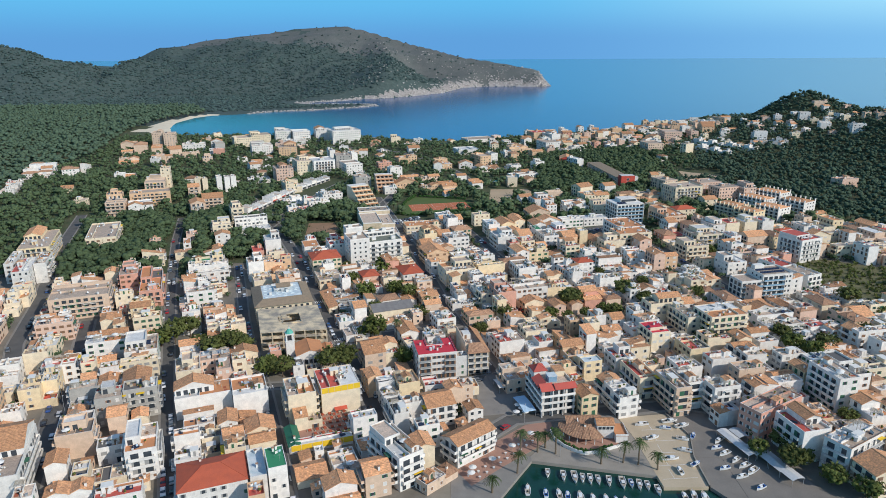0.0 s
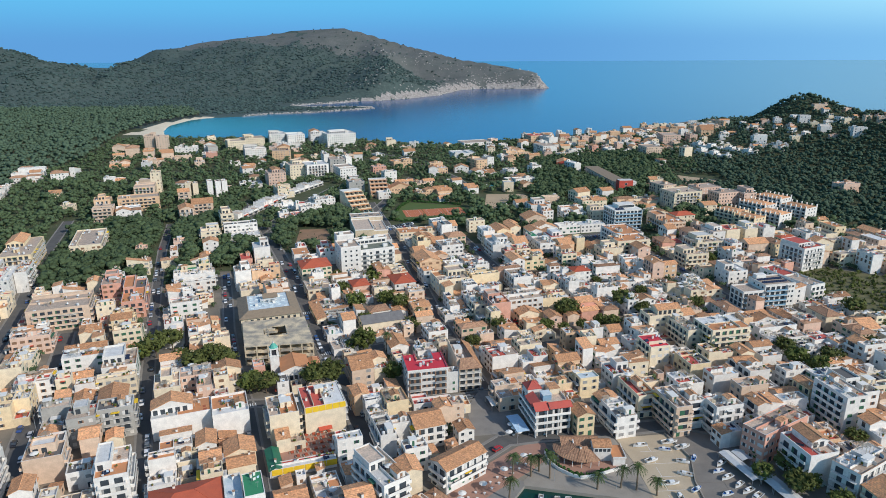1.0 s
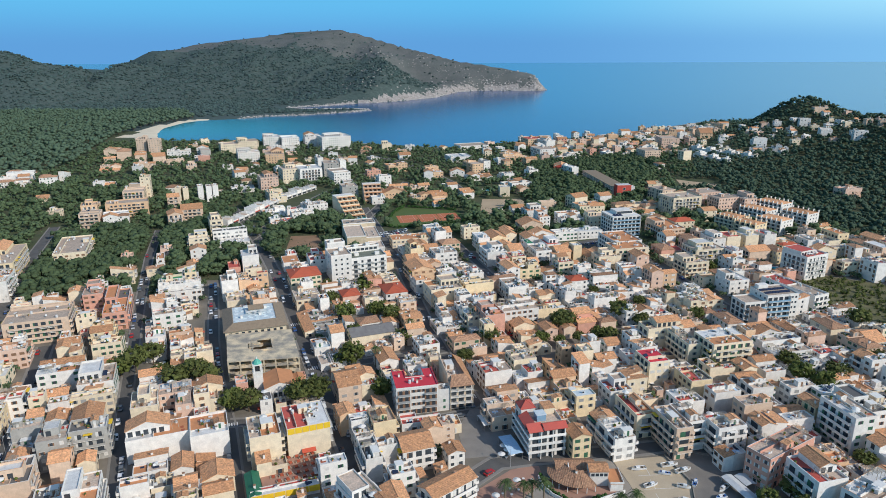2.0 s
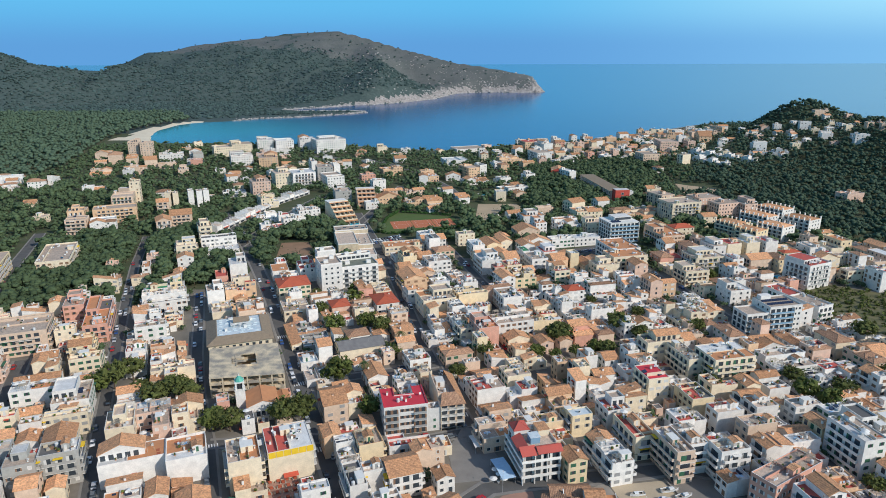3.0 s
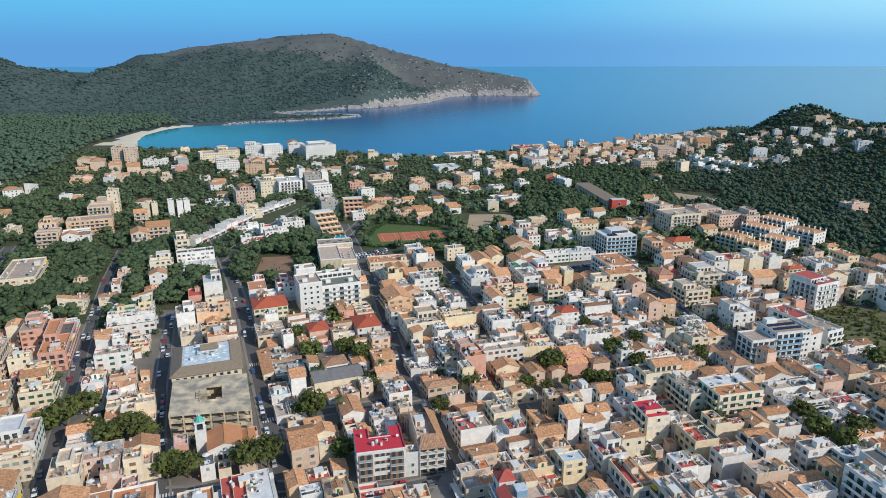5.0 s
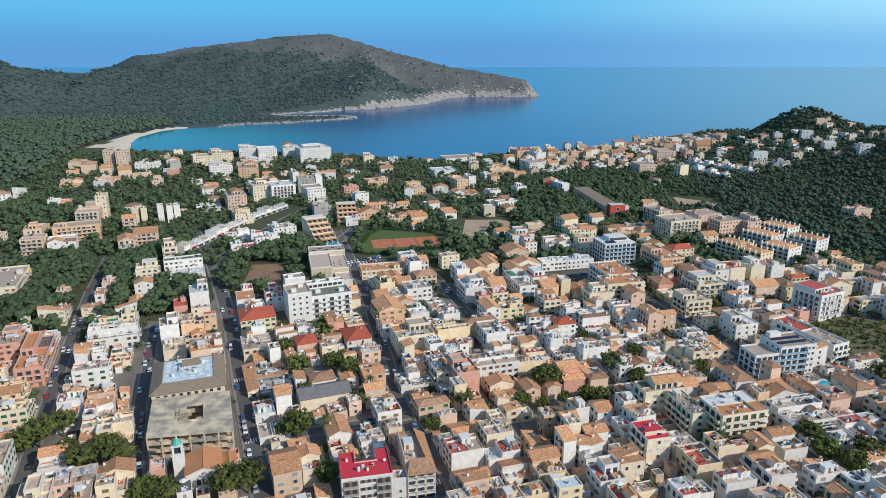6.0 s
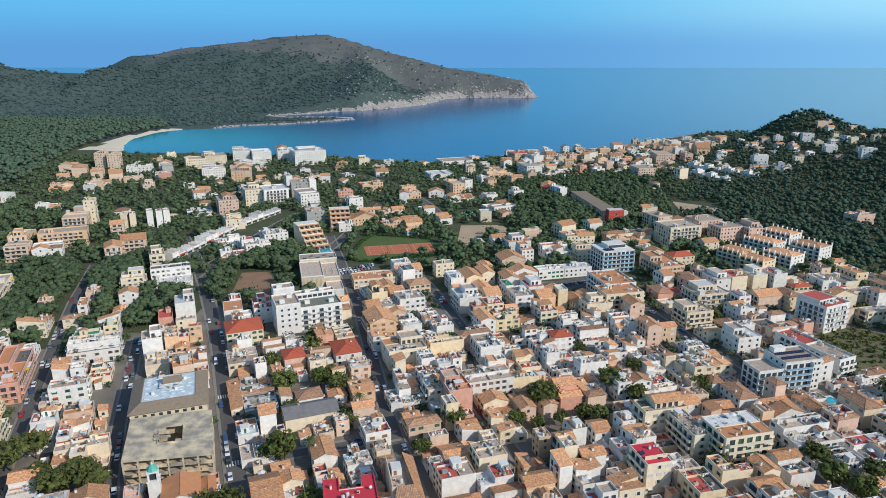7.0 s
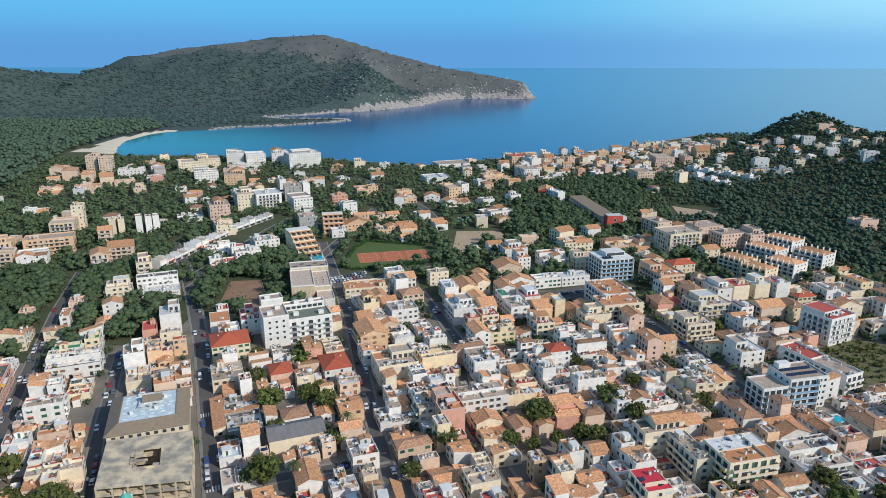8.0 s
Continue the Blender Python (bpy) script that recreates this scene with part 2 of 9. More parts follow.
forest_floor = material("forest_floor", (0.060, 0.080, 0.034), 0.98, (0.125, 0.110, 0.065), 11.0, 0.5, 0.3)
# blue mixed into both mountain colours stands in for distance haze
hazy_mountain_mat = material("wooded_mountainside", (0.056, 0.084, 0.076), 0.98, (0.080, 0.102, 0.090), 60.0, 0.6, 2.5, 8, fine=0.5)
hazy_bare_mat = material("bare_mountain_scrub", (0.135, 0.138, 0.128), 0.98, (0.080, 0.096, 0.088), 30.0, 0.6, 2.0, 9, fine=0.4)
rock_mat = material("pale_sea_cliff", (0.50, 0.45, 0.41), 0.95, (0.24, 0.22, 0.20), 9.0, 0.6, 0.8, 6, per_island=0.22, fine=0.3)
sand_mat = material("beach_sand", (0.72, 0.62, 0.46), 0.95, (0.60, 0.50, 0.36), 20.0, 0.4, 0.03)
field_mat = material("bare_playing_field", (0.50, 0.37, 0.24), 0.95, (0.38, 0.29, 0.18), 18.0, 0.5, 0.03)
grass_mat = material("mown_grass", (0.085, 0.130, 0.034), 0.95, (0.12, 0.14, 0.05), 9.0, 0.5, 0.05)
park_soil = material("red_park_soil", (0.33, 0.20, 0.12), 0.97, (0.22, 0.15, 0.09), 8.0, 0.6, 0.05)
clay_mat = material("clay_court", (0.52, 0.17, 0.08), 0.95, (0.46, 0.16, 0.08), 5.0, 0.4, 0.01)
pool_mat = material("pool_water", (0.02, 0.42, 0.55), 0.06, (0.03, 0.50, 0.62), 2.0, 0.4, 0.01, spec=0.5)
quay_water = material("harbour_water", (0.008, 0.045, 0.035), 0.08, (0.012, 0.06, 0.045), 4.0, 0.5, 0.03, spec=0.5)
stucco_green = material("copper_green_dome", (0.12, 0.42, 0.32), 0.6, None, 1.0, 0.3, 0.01)
hull_mat = material("white_boat_hull", (0.80, 0.80, 0.78), 0.25, None, 2.0, 0.2, 0.0, per_object=0.05, spec=0.5)
hull_blue = material("blue_boat_cover", (0.04, 0.12, 0.34), 0.6, None, 2.0, 0.2, 0.0)
deck_mat = material("boat_deck", (0.42, 0.36, 0.28), 0.7, None, 1.0, 0.3, 0.0)
tyre_mat = material("tyre_rubber", (0.02, 0.02, 0.02), 0.9, None, 1.0, 0.2, 0.0)
bark_mat = material("bark", (0.13, 0.095, 0.065), 0.95, None, 0.6, 0.6, 0.05)
palm_bark = material("palm_bark", (0.20, 0.15, 0.10), 0.95, None, 0.5, 0.6, 0.05)
CAR = [material("car_paint_" + a, c, 0.25, None, 2.0, 0.1, 0.0, spec=0.5) for a, c in
       (("white", (0.80, 0.80, 0.80)), ("silver", (0.45, 0.46, 0.48)), ("black", (0.025, 0.025, 0.03)), ("red", (0.42, 0.03, 0.03)),
        ("blue", (0.04, 0.09, 0.26)), ("grey", (0.16, 0.17, 0.18)))]


def leaf_material(name, light, dark, clumpy=0.30):
    m = material(name, light, 0.85, dark, 1.5, 0.6, 0.25, 8, per_object=0.18, per_island=clumpy, fine=0.3, spec=0.15)
    return m


pine_leaf = leaf_material("pine_needles", (0.118, 0.130, 0.036), (0.066, 0.080, 0.027))
broad_leaf = leaf_material("broad_leaves", (0.120, 0.140, 0.035), (0.068, 0.088, 0.027))
# crowns turn bluer from grove to mountain: haze painted into the leaf colour
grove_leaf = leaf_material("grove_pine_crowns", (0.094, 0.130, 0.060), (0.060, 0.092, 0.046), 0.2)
hazy_far_leaf = leaf_material("far_pine_crowns", (0.082, 0.120, 0.074), (0.060, 0.094, 0.060), 0.16)
hazy_mountain_leaf = leaf_material("garrigue_crowns", (0.066, 0.100, 0.090), (0.046, 0.074, 0.070))
palm_leaf = leaf_material("palm_fronds", (0.085, 0.12, 0.040), (0.05, 0.075, 0.03))
hedge_leaf = leaf_material("hedge_leaves", (0.05, 0.11, 0.025), (0.03, 0.07, 0.02))


def sea_material():
    """Open sea: deep blue, turquoise over the sand of the bay, with small waves."""
    m = material("sea_water", (0.004, 0.080, 0.232), 0.16, (0.003, 0.064, 0.196), 260.0, 0.5, 0.10, 300, fine=0.1, spec=0.28)
    n, l = m.node_tree.nodes, m.node_tree.links
    b = n["Principled BSDF"]
    base = b.inputs["Base Color"].links[0].from_socket
    at = n.new("ShaderNodeNewGeometry")
    off = n.new("ShaderNodeVectorMath")
    off.operation = "SUBTRACT"
    off.inputs[1].default_value = (-440, 1240, SEA)
    l.new(at.outputs["Position"], off.inputs[0])
    squash = n.new("ShaderNodeVectorMath")
    squash.operation = "MULTIPLY"
    squash.inputs[1].default_value = (1 / 430, 1 / 290, 0)
    l.new(off.outputs[0], squash.inputs[0])
    size = n.new("ShaderNodeVectorMath")
    size.operation = "LENGTH"
    l.new(squash.outputs[0], size.inputs[0])
    span = n.new("ShaderNodeMapRange")
    span.interpolation_type = "SMOOTHSTEP"
    span.inputs[1].default_value, span.inputs[2].default_value = 0.12, 1.0
    span.inputs[3].default_value, span.inputs[4].default_value = 1.0, 0.0
    l.new(size.outputs["Value"], span.inputs[0])
    mix = n.new("ShaderNodeMix")
    mix.data_type = "RGBA"
    mix.inputs[7].default_value = (0.008, 0.235, 0.30, 1)
    l.new(span.outputs[0], mix.inputs[0])
    l.new(base, mix.inputs[6])
    l.new(mix.outputs[2], b.inputs["Base Color"])
    return m


sea_mat = sea_material()


# ---- building helpers ----
class Shape:
    """Collects boxes, prisms and other solids of one mesh."""

    def __init__(self):
        self.v, self.f, self.m, self.mats = [], [], [], []

    def slot(self, mat):
        if mat not in self.mats:
            self.mats.append(mat)
        return self.mats.index(mat)

    def add(self, verts, faces, mat):
        k, s = len(self.v), self.slot(mat)
        self.v.extend(tuple(p) for p in verts)
        self.f.extend(tuple(k + i for i in face) for face in faces)
        self.m.extend([s] * len(faces))
        return self

    def box(self, x0, y0, z0, x1, y1, z1, mat, turn=None):
        v = [(x, y, z) for z in (z0, z1) for x, y in ((x0, y0), (x1, y0), (x1, y1), (x0, y1))]
        if turn is not None:
            v = [turn @ Vector(p) for p in v]
        return self.add(v, [(3, 2, 1, 0), (4, 5, 6, 7), (0, 1, 5, 4), (1, 2, 6, 5), (2, 3, 7, 6), (3, 0, 4, 7)], mat)

    def prism(self, outline, z0, z1, mat):
        k = len(outline)
        v = [(x, y, z0) for x, y in outline] + [(x, y, z1) for x, y in outline]
        return self.add(v, [tuple(range(k))[::-1], tuple(range(k, 2 * k))] + [(i, (i + 1) % k, k + (i + 1) % k, k + i) for i in range(k)], mat)

    def tube(self, p, q, r0, r1, mat, sides=7):
        p, q = Vector(p), Vector(q)
        side = (q - p).orthogonal().normalized()
        other = (q - p).normalized().cross(side)
        v = []
        for c, r in ((p, r0), (q, r1)):
            v += [c + (side * math.cos(a) + other * math.sin(a)) * r for a in (math.tau * i / sides for i in range(sides))]
        return self.add(v, [tuple(range(sides))[::-1], tuple(range(sides, 2 * sides))] + [(i, (i + 1) % sides, sides + (i + 1) % sides, sides + i) for i in range(sides)], mat)

    def gable(self, w, d, z, rise, mat, over=0.35, thick=0.18, along_y=True, end=None):
        """A pitched roof with eaves; the ridge runs along y. end: the material of the triangular end walls."""
        a, b = (w / 2 + over, d / 2 + over) if along_y else (d / 2 + over, w / 2 + over)
        t = Matrix.Identity(3) if along_y else Matrix.Rotation(math.pi / 2, 3, "Z")
        drop = rise * over / (a - over)
        prof = [(-a, z - drop), (0, z + rise), (a, z - drop), (a, z - drop + thick), (0, z + rise + thick), (-a, z - drop + thick)]
        v = [t @ Vector((x, y, h)) for y in (-b, b) for x, h in prof]
        self.add(v, [(0, 1, 4, 5), (1, 2, 3, 4), (11, 10, 7, 6), (10, 9, 8, 7), (5, 4, 10, 11), (4, 3, 9, 10), (6, 7, 1, 0), (7, 8, 2, 1), (0, 5, 11, 6), (3, 2, 8, 9)], mat)
        self.tube(t @ Vector((0, -b, z + rise + thick)), t @ Vector((0, b, z + rise + thick)), 0.16, 0.16, mat, 5)
        if end:
            c, e = a - over, b - over - 0.02
            for y, way in ((-e, 1), (e, -1)):
                self.add([t @ Vector(p) for p in ((-c, y, z - 0.05), (c, y, z - 0.05), (0, y, z + rise - 0.02))], [(0, 1, 2)[::way]], end)
        return self

    def hip(self, w, d, z, rise, mat, over=0.4, thick=0.16):
        a, b = w / 2 + over, d / 2 + over
        k = max(b - a, 0.0)
        j = max(a - b, 0.0)
        v = [(-a, -b, z), (a, -b, z), (a, b, z), (-a, b, z)]
        v += [(p[0], p[1], z + thick) for p in v[:4]]
        v += [(-j, -k, z + rise), (j, k, z + rise)]
        self.add(v, [(3, 2, 1, 0), (0, 1, 5, 4), (1, 2, 6, 5), (2, 3, 7, 6), (3, 0, 4, 7)], mat)
        if a <= b:
            self.add(v[4:], [(0, 1, 4), (1, 2, 5, 4), (2, 3, 5), (3, 0, 4, 5)], mat)
        else:
            self.add(v[4:], [(3, 0, 4), (0, 1, 5, 4), (1, 2, 5), (2, 3, 4, 5)], mat)
        for p, q in ((4, 8), (5, 8 if a <= b else 9), (6, 9), (7, 9 if a <= b else 8), (8, 9)):
            if (Vector(v[p]) - Vector(v[q])).length > 0.5:
                self.tube(v[p], v[q], 0.13, 0.13, mat, 4)
        return self

    def mesh(self, name, smooth=False):
        me = bpy.data.meshes.new(name)
        me.from_pydata(self.v, [], self.f)
        for mat in self.mats:
            me.materials.append(mat)
        me.polygons.foreach_set("material_index", self.m)
        if smooth:
            me.polygons.foreach_set("use_smooth", [True] * len(self.f))
        return me


class Bulk(Shape):
    """Gathers many far houses into one mesh; at is the pose of the house being added."""
    at = Matrix.Identity(4)

    def take_in(self, shape, m):
        k, full = len(self.v), self.at @ m if m is not None else self.at
        slots = [self.slot(mat) for mat in shape.mats]
        self.v.extend(tuple(full @ Vector(p)) for p in shape.v)
        self.f.extend(tuple(k + i for i in face) for face in shape.f)
        self.m.extend(slots[i] for i in shape.m)


SHAPES = {}


def proto(shape, name):
    """A mesh that many parts share."""
    me = shape.mesh(name)
    SHAPES[me.name] = shape
    return me


def part(name, data, parent, m=None, label="", kind=""):
    """Links a Shape or a shared mesh as one part of a thing."""
    if isinstance(parent, Bulk):
        parent.take_in(data if isinstance(data, Shape) else SHAPES[data.name], m)
        return None
    ob = new(name, data.mesh(name) if isinstance(data, Shape) else data)
    ob.parent = parent
    if m is not None:
        ob.matrix_local = m
    return tagged(ob, label=label, kind=kind)


def structure(name, shape, label, category=""):
    return tagged(new(name, shape.mesh(name)), label=label, category=category or name.split("_")[0], kind="structure")


def ribbon(shape, points, half, z, mat, offset=0.0, drop=0.6):
    """A strip along a line of points, with its own thickness."""
    pts = [Vector(p) for p in points]
    sides = []
    for i, p in enumerate(pts):
        d = (pts[min(i + 1, len(pts) - 1)] - pts[max(i - 1, 0)]).normalized()
        sides.append(Vector((-d.y, d.x)))
    k = len(pts)
    v = [(*(p + s * (offset + half)), z) for p, s in zip(pts, sides)] + [(*(p + s * (offset - half)), z) for p, s in zip(pts, sides)]
    v += [(x, y, z - drop) for x, y, z in v]
    f = []
    for i in range(k - 1):
        f += [(k + i, k + i + 1, i + 1, i), (i, i + 1, 2 * k + i + 1, 2 * k + i), (k + i + 1, k + i, 3 * k + i, 3 * k + i + 1)]
    shape.add(v, f, mat)


# ---- leaf clumps and rocks ----
G5 = (1 + 5 ** 0.5) / 2
ICO_V = np.array([(-1, G5, 0), (1, G5, 0), (-1, -G5, 0), (1, -G5, 0), (0, -1, G5), (0, 1, G5), (0, -1, -G5), (0, 1, -G5), (G5, 0, -1), (G5, 0, 1), (-G5, 0, -1), (-G5, 0, 1)]) / math.hypot(1, G5)
ICO_F = np.array([(0, 11, 5), (0, 5, 1), (0, 1, 7), (0, 7, 10), (0, 10, 11), (1, 5, 9), (5, 11, 4), (11, 10, 2), (10, 7, 6), (7, 1, 8), (3, 9, 4), (3, 4, 2), (3, 2, 6), (3, 6, 8), (3, 8, 9), (4, 9, 5), (2, 4, 11), (6, 2, 10), (8, 6, 7), (9, 8, 1)])


def clumps(rng, centres, radii):
    """Ragged leaf clumps: every one a jagged lump of its own turn."""
    k = len(centres)
    v = ICO_V[None] * rng.uniform(0.62, 1.3, (k, 12, 1)) * radii[:, None, None] * np.array([1.12, 1.12, 0.8])
    a = rng.uniform(0, math.tau, k)
    c, s = np.cos(a)[:, None], np.sin(a)[:, None]
    v = np.stack([v[..., 0] * c - v[..., 1] * s, v[..., 0] * s + v[..., 1] * c, v[..., 2]], -1) + centres[:, None]
    f = ICO_F[None] + 12 * np.arange(k)[:, None, None]
    return v.reshape(-1, 3), f.reshape(-1, 3)


# ---- ground, sea, beach ----
def spaced(*stops):
    """Coordinates from (start, step) stops to the last start."""
    out = []
    for (a, step), (b, _) in zip(stops, stops[1:]):
        out += list(np.arange(a, b - step * 0.3, step))
    return np.array(out + [stops[-1][0]])


# the harbour basin is sunk into the ground
BASIN = (2.0, 96.0, 60.0, 201.0)
# gardens and groves between the old town and the villas
GREEN_ZONE = [(-184.7, 390.5), (-133.5, 416.7), (-118.5, 457.6), (-72.7, 457.6), (-67, 447), (-35, 452), (-34.9, 521), (14.9, 511), (22.7, 474), (48.3, 505), (126, 500), (150, 462), (200, 472),
              (310, 470), (331, 478), (289, 622), (233, 648), (148, 600), (74, 595), (-22, 634), (-81, 600), (-147, 590), (-189, 560), (-217, 470), (-215, 400)]
BEACH = [(-508, 1092), (-430, 1076), (-455, 1160), (-474, 1230), (-470, 1310), (-452, 1364), (-474, 1372), (-500, 1320), (-512, 1235), (-505, 1150)]


def make_ground():
    gx = spaced((-3800, 120), (-1500, 25), (-560, 12), (560, 16), (1000, 60), (1700, 200), (2900, 0))
    gy = spaced((-900, 100), (60, 20), (600, 12), (1700, 16), (2700, 60), (4300, 0))
    gx = np.unique(np.r_[gx, BASIN[0], BASIN[0] + 0.1, BASIN[1] - 0.1, BASIN[1]])
    gy = np.unique(np.r_[gy, BASIN[2], BASIN[2] + 0.1, BASIN[3] - 0.1, BASIN[3]])
    xx, yy = np.meshgrid(gx, gy)
    zz, shore = terrain(xx, yy)
    sunk = (xx > BASIN[0]) & (xx < BASIN[1]) & (yy > BASIN[2]) & (yy < BASIN[3])
    zz = np.where(sunk, -5.0, zz)
    nx, ny = len(gx), len(gy)
    idx = np.arange(nx * ny).reshape(ny, nx)
    quads = np.stack([idx[:-1, :-1], idx[:-1, 1:], idx[1:, 1:], idx[1:, :-1]], -1).reshape(-1, 4)
    me = bpy.data.meshes.new("ground")
    me.from_pydata(np.stack([xx, yy, zz], -1).reshape(-1, 3).tolist(), [], quads.tolist())
    mats = [town_soil, forest_floor, hazy_mountain_mat, hazy_bare_mat, rock_mat, sand_mat, scrub_mat]
    for m in mats:
        me.materials.append(m)
    def mid(a):
        return (a[:-1, :-1] + a[:-1, 1:] + a[1:, 1:] + a[1:, :-1]) / 4
    cx, cy, cz, cs = mid(xx), mid(yy), mid(zz), mid(shore)
    n1, n2 = lattice(cx, cy, 110, 5), lattice(cx, cy, 24, 6)
    kind = np.zeros(cx.shape, int)
    kind[(cx < -170) & (cy > 420)] = 1
    kind[(cy > 575)] = 1
    kind[inside(GREEN_ZONE, cx, cy)] = 1
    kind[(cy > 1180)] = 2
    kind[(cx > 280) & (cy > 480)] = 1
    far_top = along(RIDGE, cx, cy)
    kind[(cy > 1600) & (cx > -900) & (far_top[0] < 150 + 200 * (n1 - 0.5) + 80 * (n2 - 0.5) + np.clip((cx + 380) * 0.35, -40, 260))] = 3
    kind[(cy > 970) & (cy < 1360) & (cx > -440) & (cs < 9)] = 4
    kind[(cy > 1560) & (cx > -330) & (cs > -4) & (cs < 4 + 26 * n2 * np.clip((cx + 330) / 300, 0.2, 1))] = 4
    kind[inside(BEACH, cx, cy)] = 5
    me.polygons.foreach_set("material_index", kind.ravel())
    me.polygons.foreach_set("use_smooth", [True] * len(quads))
    tagged(new("ground", me), "town ground, wooded plain, hills and sea cliffs", "ground", kind="structure")
    sea = Shape()
    sea.add([(-4900, -900, SEA), (4900, -900, SEA), (4900, 5200, SEA), (-4900, 5200, SEA)], [(0, 1, 2, 3)], sea_mat)
    structure("water_sea", sea, "calm deep blue sea, turquoise in the sandy bay", "sea")
    basin = Shape()
    basin.add([(BASIN[0] - 1, BASIN[2], -1.2), (BASIN[1] + 1, BASIN[2], -1.2), (BASIN[1] + 1, BASIN[3], -1.2), (BASIN[0] - 1, BASIN[3], -1.2)], [(0, 1, 2, 3)], quay_water)
    structure("water_harbour", basin, "dark green still water of the harbour", "water")


make_ground()

# ---- what is taken: one cell a metre ----
TAKEN = np.zeros((1300, 1500), bool)     # y from 100, x from -750


def cells(x, y, rot, w, d):
    c, s = math.cos(radians(rot)), math.sin(radians(rot))
    u, v = np.meshgrid(np.arange(-w / 2, w / 2 + 0.3, 0.6), np.arange(-d / 2, d / 2 + 0.3, 0.6))
    ix, iy = (x + u * c - v * s + 750).astype(int).ravel(), (y + u * s + v * c - 100).astype(int).ravel()
    ok = (ix >= 0) & (ix < 1500) & (iy >= 0) & (iy < 1300)
    return iy[ok], ix[ok]


def take(x, y, rot, w, d):
    TAKEN[cells(x, y, rot, w, d)] = True


def free(x, y, rot, w, d):
    return not TAKEN[cells(x, y, rot, w, d)].any()


def take_area(points):
    x0, x1 = max(-750, int(min(p[0] for p in points)) - 1), min(750, int(max(p[0] for p in points)) + 2)
    y0, y1 = max(100, int(min(p[1] for p in points)) - 1), min(1400, int(max(p[1] for p in points)) + 2)
    yy, xx = np.mgrid[y0:y1, x0:x1]
    TAKEN[y0 - 100:y1 - 100, x0 + 750:x1 + 750] |= inside(list(points), xx + 0.5, yy + 0.5)


ROADS = []


def road(points, half, name="road", parked=0.55, walk=1.3):
    """Asphalt with raised pavements on both sides; cars are parked along it later."""
    pts = [Vector(p) for p in points]
    fine = [pts[0]]
    for p, q in zip(pts, pts[1:]):
        k = max(1, int((q - p).length / 12))
        fine += [p.lerp(q, (i + 1) / k) for i in range(k)]
    strip, kerb = Shape(), Shape()
    lift = 0.02 + 0.004 * len(ROADS)
    ribbon(strip, fine, half, lift, asphalt)
    structure("road_" + str(len(ROADS) + 1), strip, "narrow grey asphalt street between houses", "road")
    if walk:
        for side in (1, -1):
            ribbon(kerb, fine, walk / 2, 0.13 + lift, paving, side * (half + walk / 2))
        structure("pavement_" + str(len(ROADS) + 1), kerb, "raised stone pavement along the street", "pavement")
    for p, q in zip(fine, fine[1:]):
        m, a = (p + q) / 2, math.degrees(math.atan2(q.y - p.y, q.x - p.x))
        take(m.x, m.y, a, (q - p).length + 1, 2 * (half + walk))
    ROADS.append((fine, half, parked))


def area(name, points, z, mat, label, category, drop=0.5, blocks=True):
    s = Shape()
    s.prism(points, z - drop, z, mat)
    if blocks:
        take_area(points)
    return structure(name, s, label, category)


# ---- streets and open places ----
road([(-137.4, 181.4), (-157.7, 235.0), (-171.0, 276.9), (-190, 325)], 3.2)
road([(-196, 268), (-210.7, 295.0), (-232.5, 354.4), (-272.8, 445.7), (-309.1, 549.7)], 3.4, walk=1.0)
road([(-84, 160), (-90.2, 178.6), (-117.0, 246.1), (-137.9, 301.2), (-167.8, 382.2), (-197.5, 465.9), (-219.9, 539.7)], 2.4, walk=0.9)
road([(-45, 160), (-51.1, 178.5), (-60.5, 206.1), (-77.0, 250.7), (-94.5, 291), (-108.3, 329), (-119.5, 364), (-136.0, 414.2)], 2.3, walk=0.9)
road([(-17.1, 206.0), (-31.0, 241.3), (-50.4, 294.5), (-69.0, 345.3), (-94.1, 414.1), (-121.2, 480.3), (-150.5, 548.9), (-182.8, 613.4)], 3.3, walk=1.3)
road([(26.0, 247.4), (17.0, 276.4), (2.5, 332.9), (-7.5, 381.5), (-22.0, 451.3), (-41.5, 529.6), (-63.1, 612.7)], 2.8, walk=1.0)
road([(65.1, 238.2), (62.5, 262), (55.4, 297.3), (40.7, 340.8), (38.3, 425.4), (27.2, 464.9), (16.0, 503.4)], 2.3)
road([(168, 368), (162.1, 389.7), (155.8, 419.4), (142.9, 458.9), (137.9, 492.0), (124.0, 549.7)], 3.2)
road([(0, 200), (10, 211.5), (25.2, 226.3), (38.8, 229.1), (66.0, 232.4), (94.5, 237.5), (104, 234)], 3.2, parked=0.1)
road([(-140.4, 507.3), (-136.8, 536.1), (-126.7, 590.7), (-114.3, 649.8), (-103.0, 689.8)], 3.6)
road([(-62.7, 549.0), (-45.4, 641.1), (-39.9, 679.8), (-30, 730)], 3.0)
road([(-52.6, 481.8), (-21.5, 502.2), (-1.4, 536.6), (30.3, 549.3)], 2.8)
road([(-78, 253.5), (-36, 257.0)], 2.4, parked=0.2)
road([(-16, 252.2), (6, 256.3), (23, 262.0)], 2.5, parked=0.1, walk=0.9)
road([(-48, 301), (-14, 311), (8, 318)], 2.4, parked=0.6)
road([(35, 655), (20, 720), (-10, 800), (-60, 880), (-160, 930)], 3.0)
road([(160, 430), (200, 470), (240, 480), (300, 470)], 2.6)

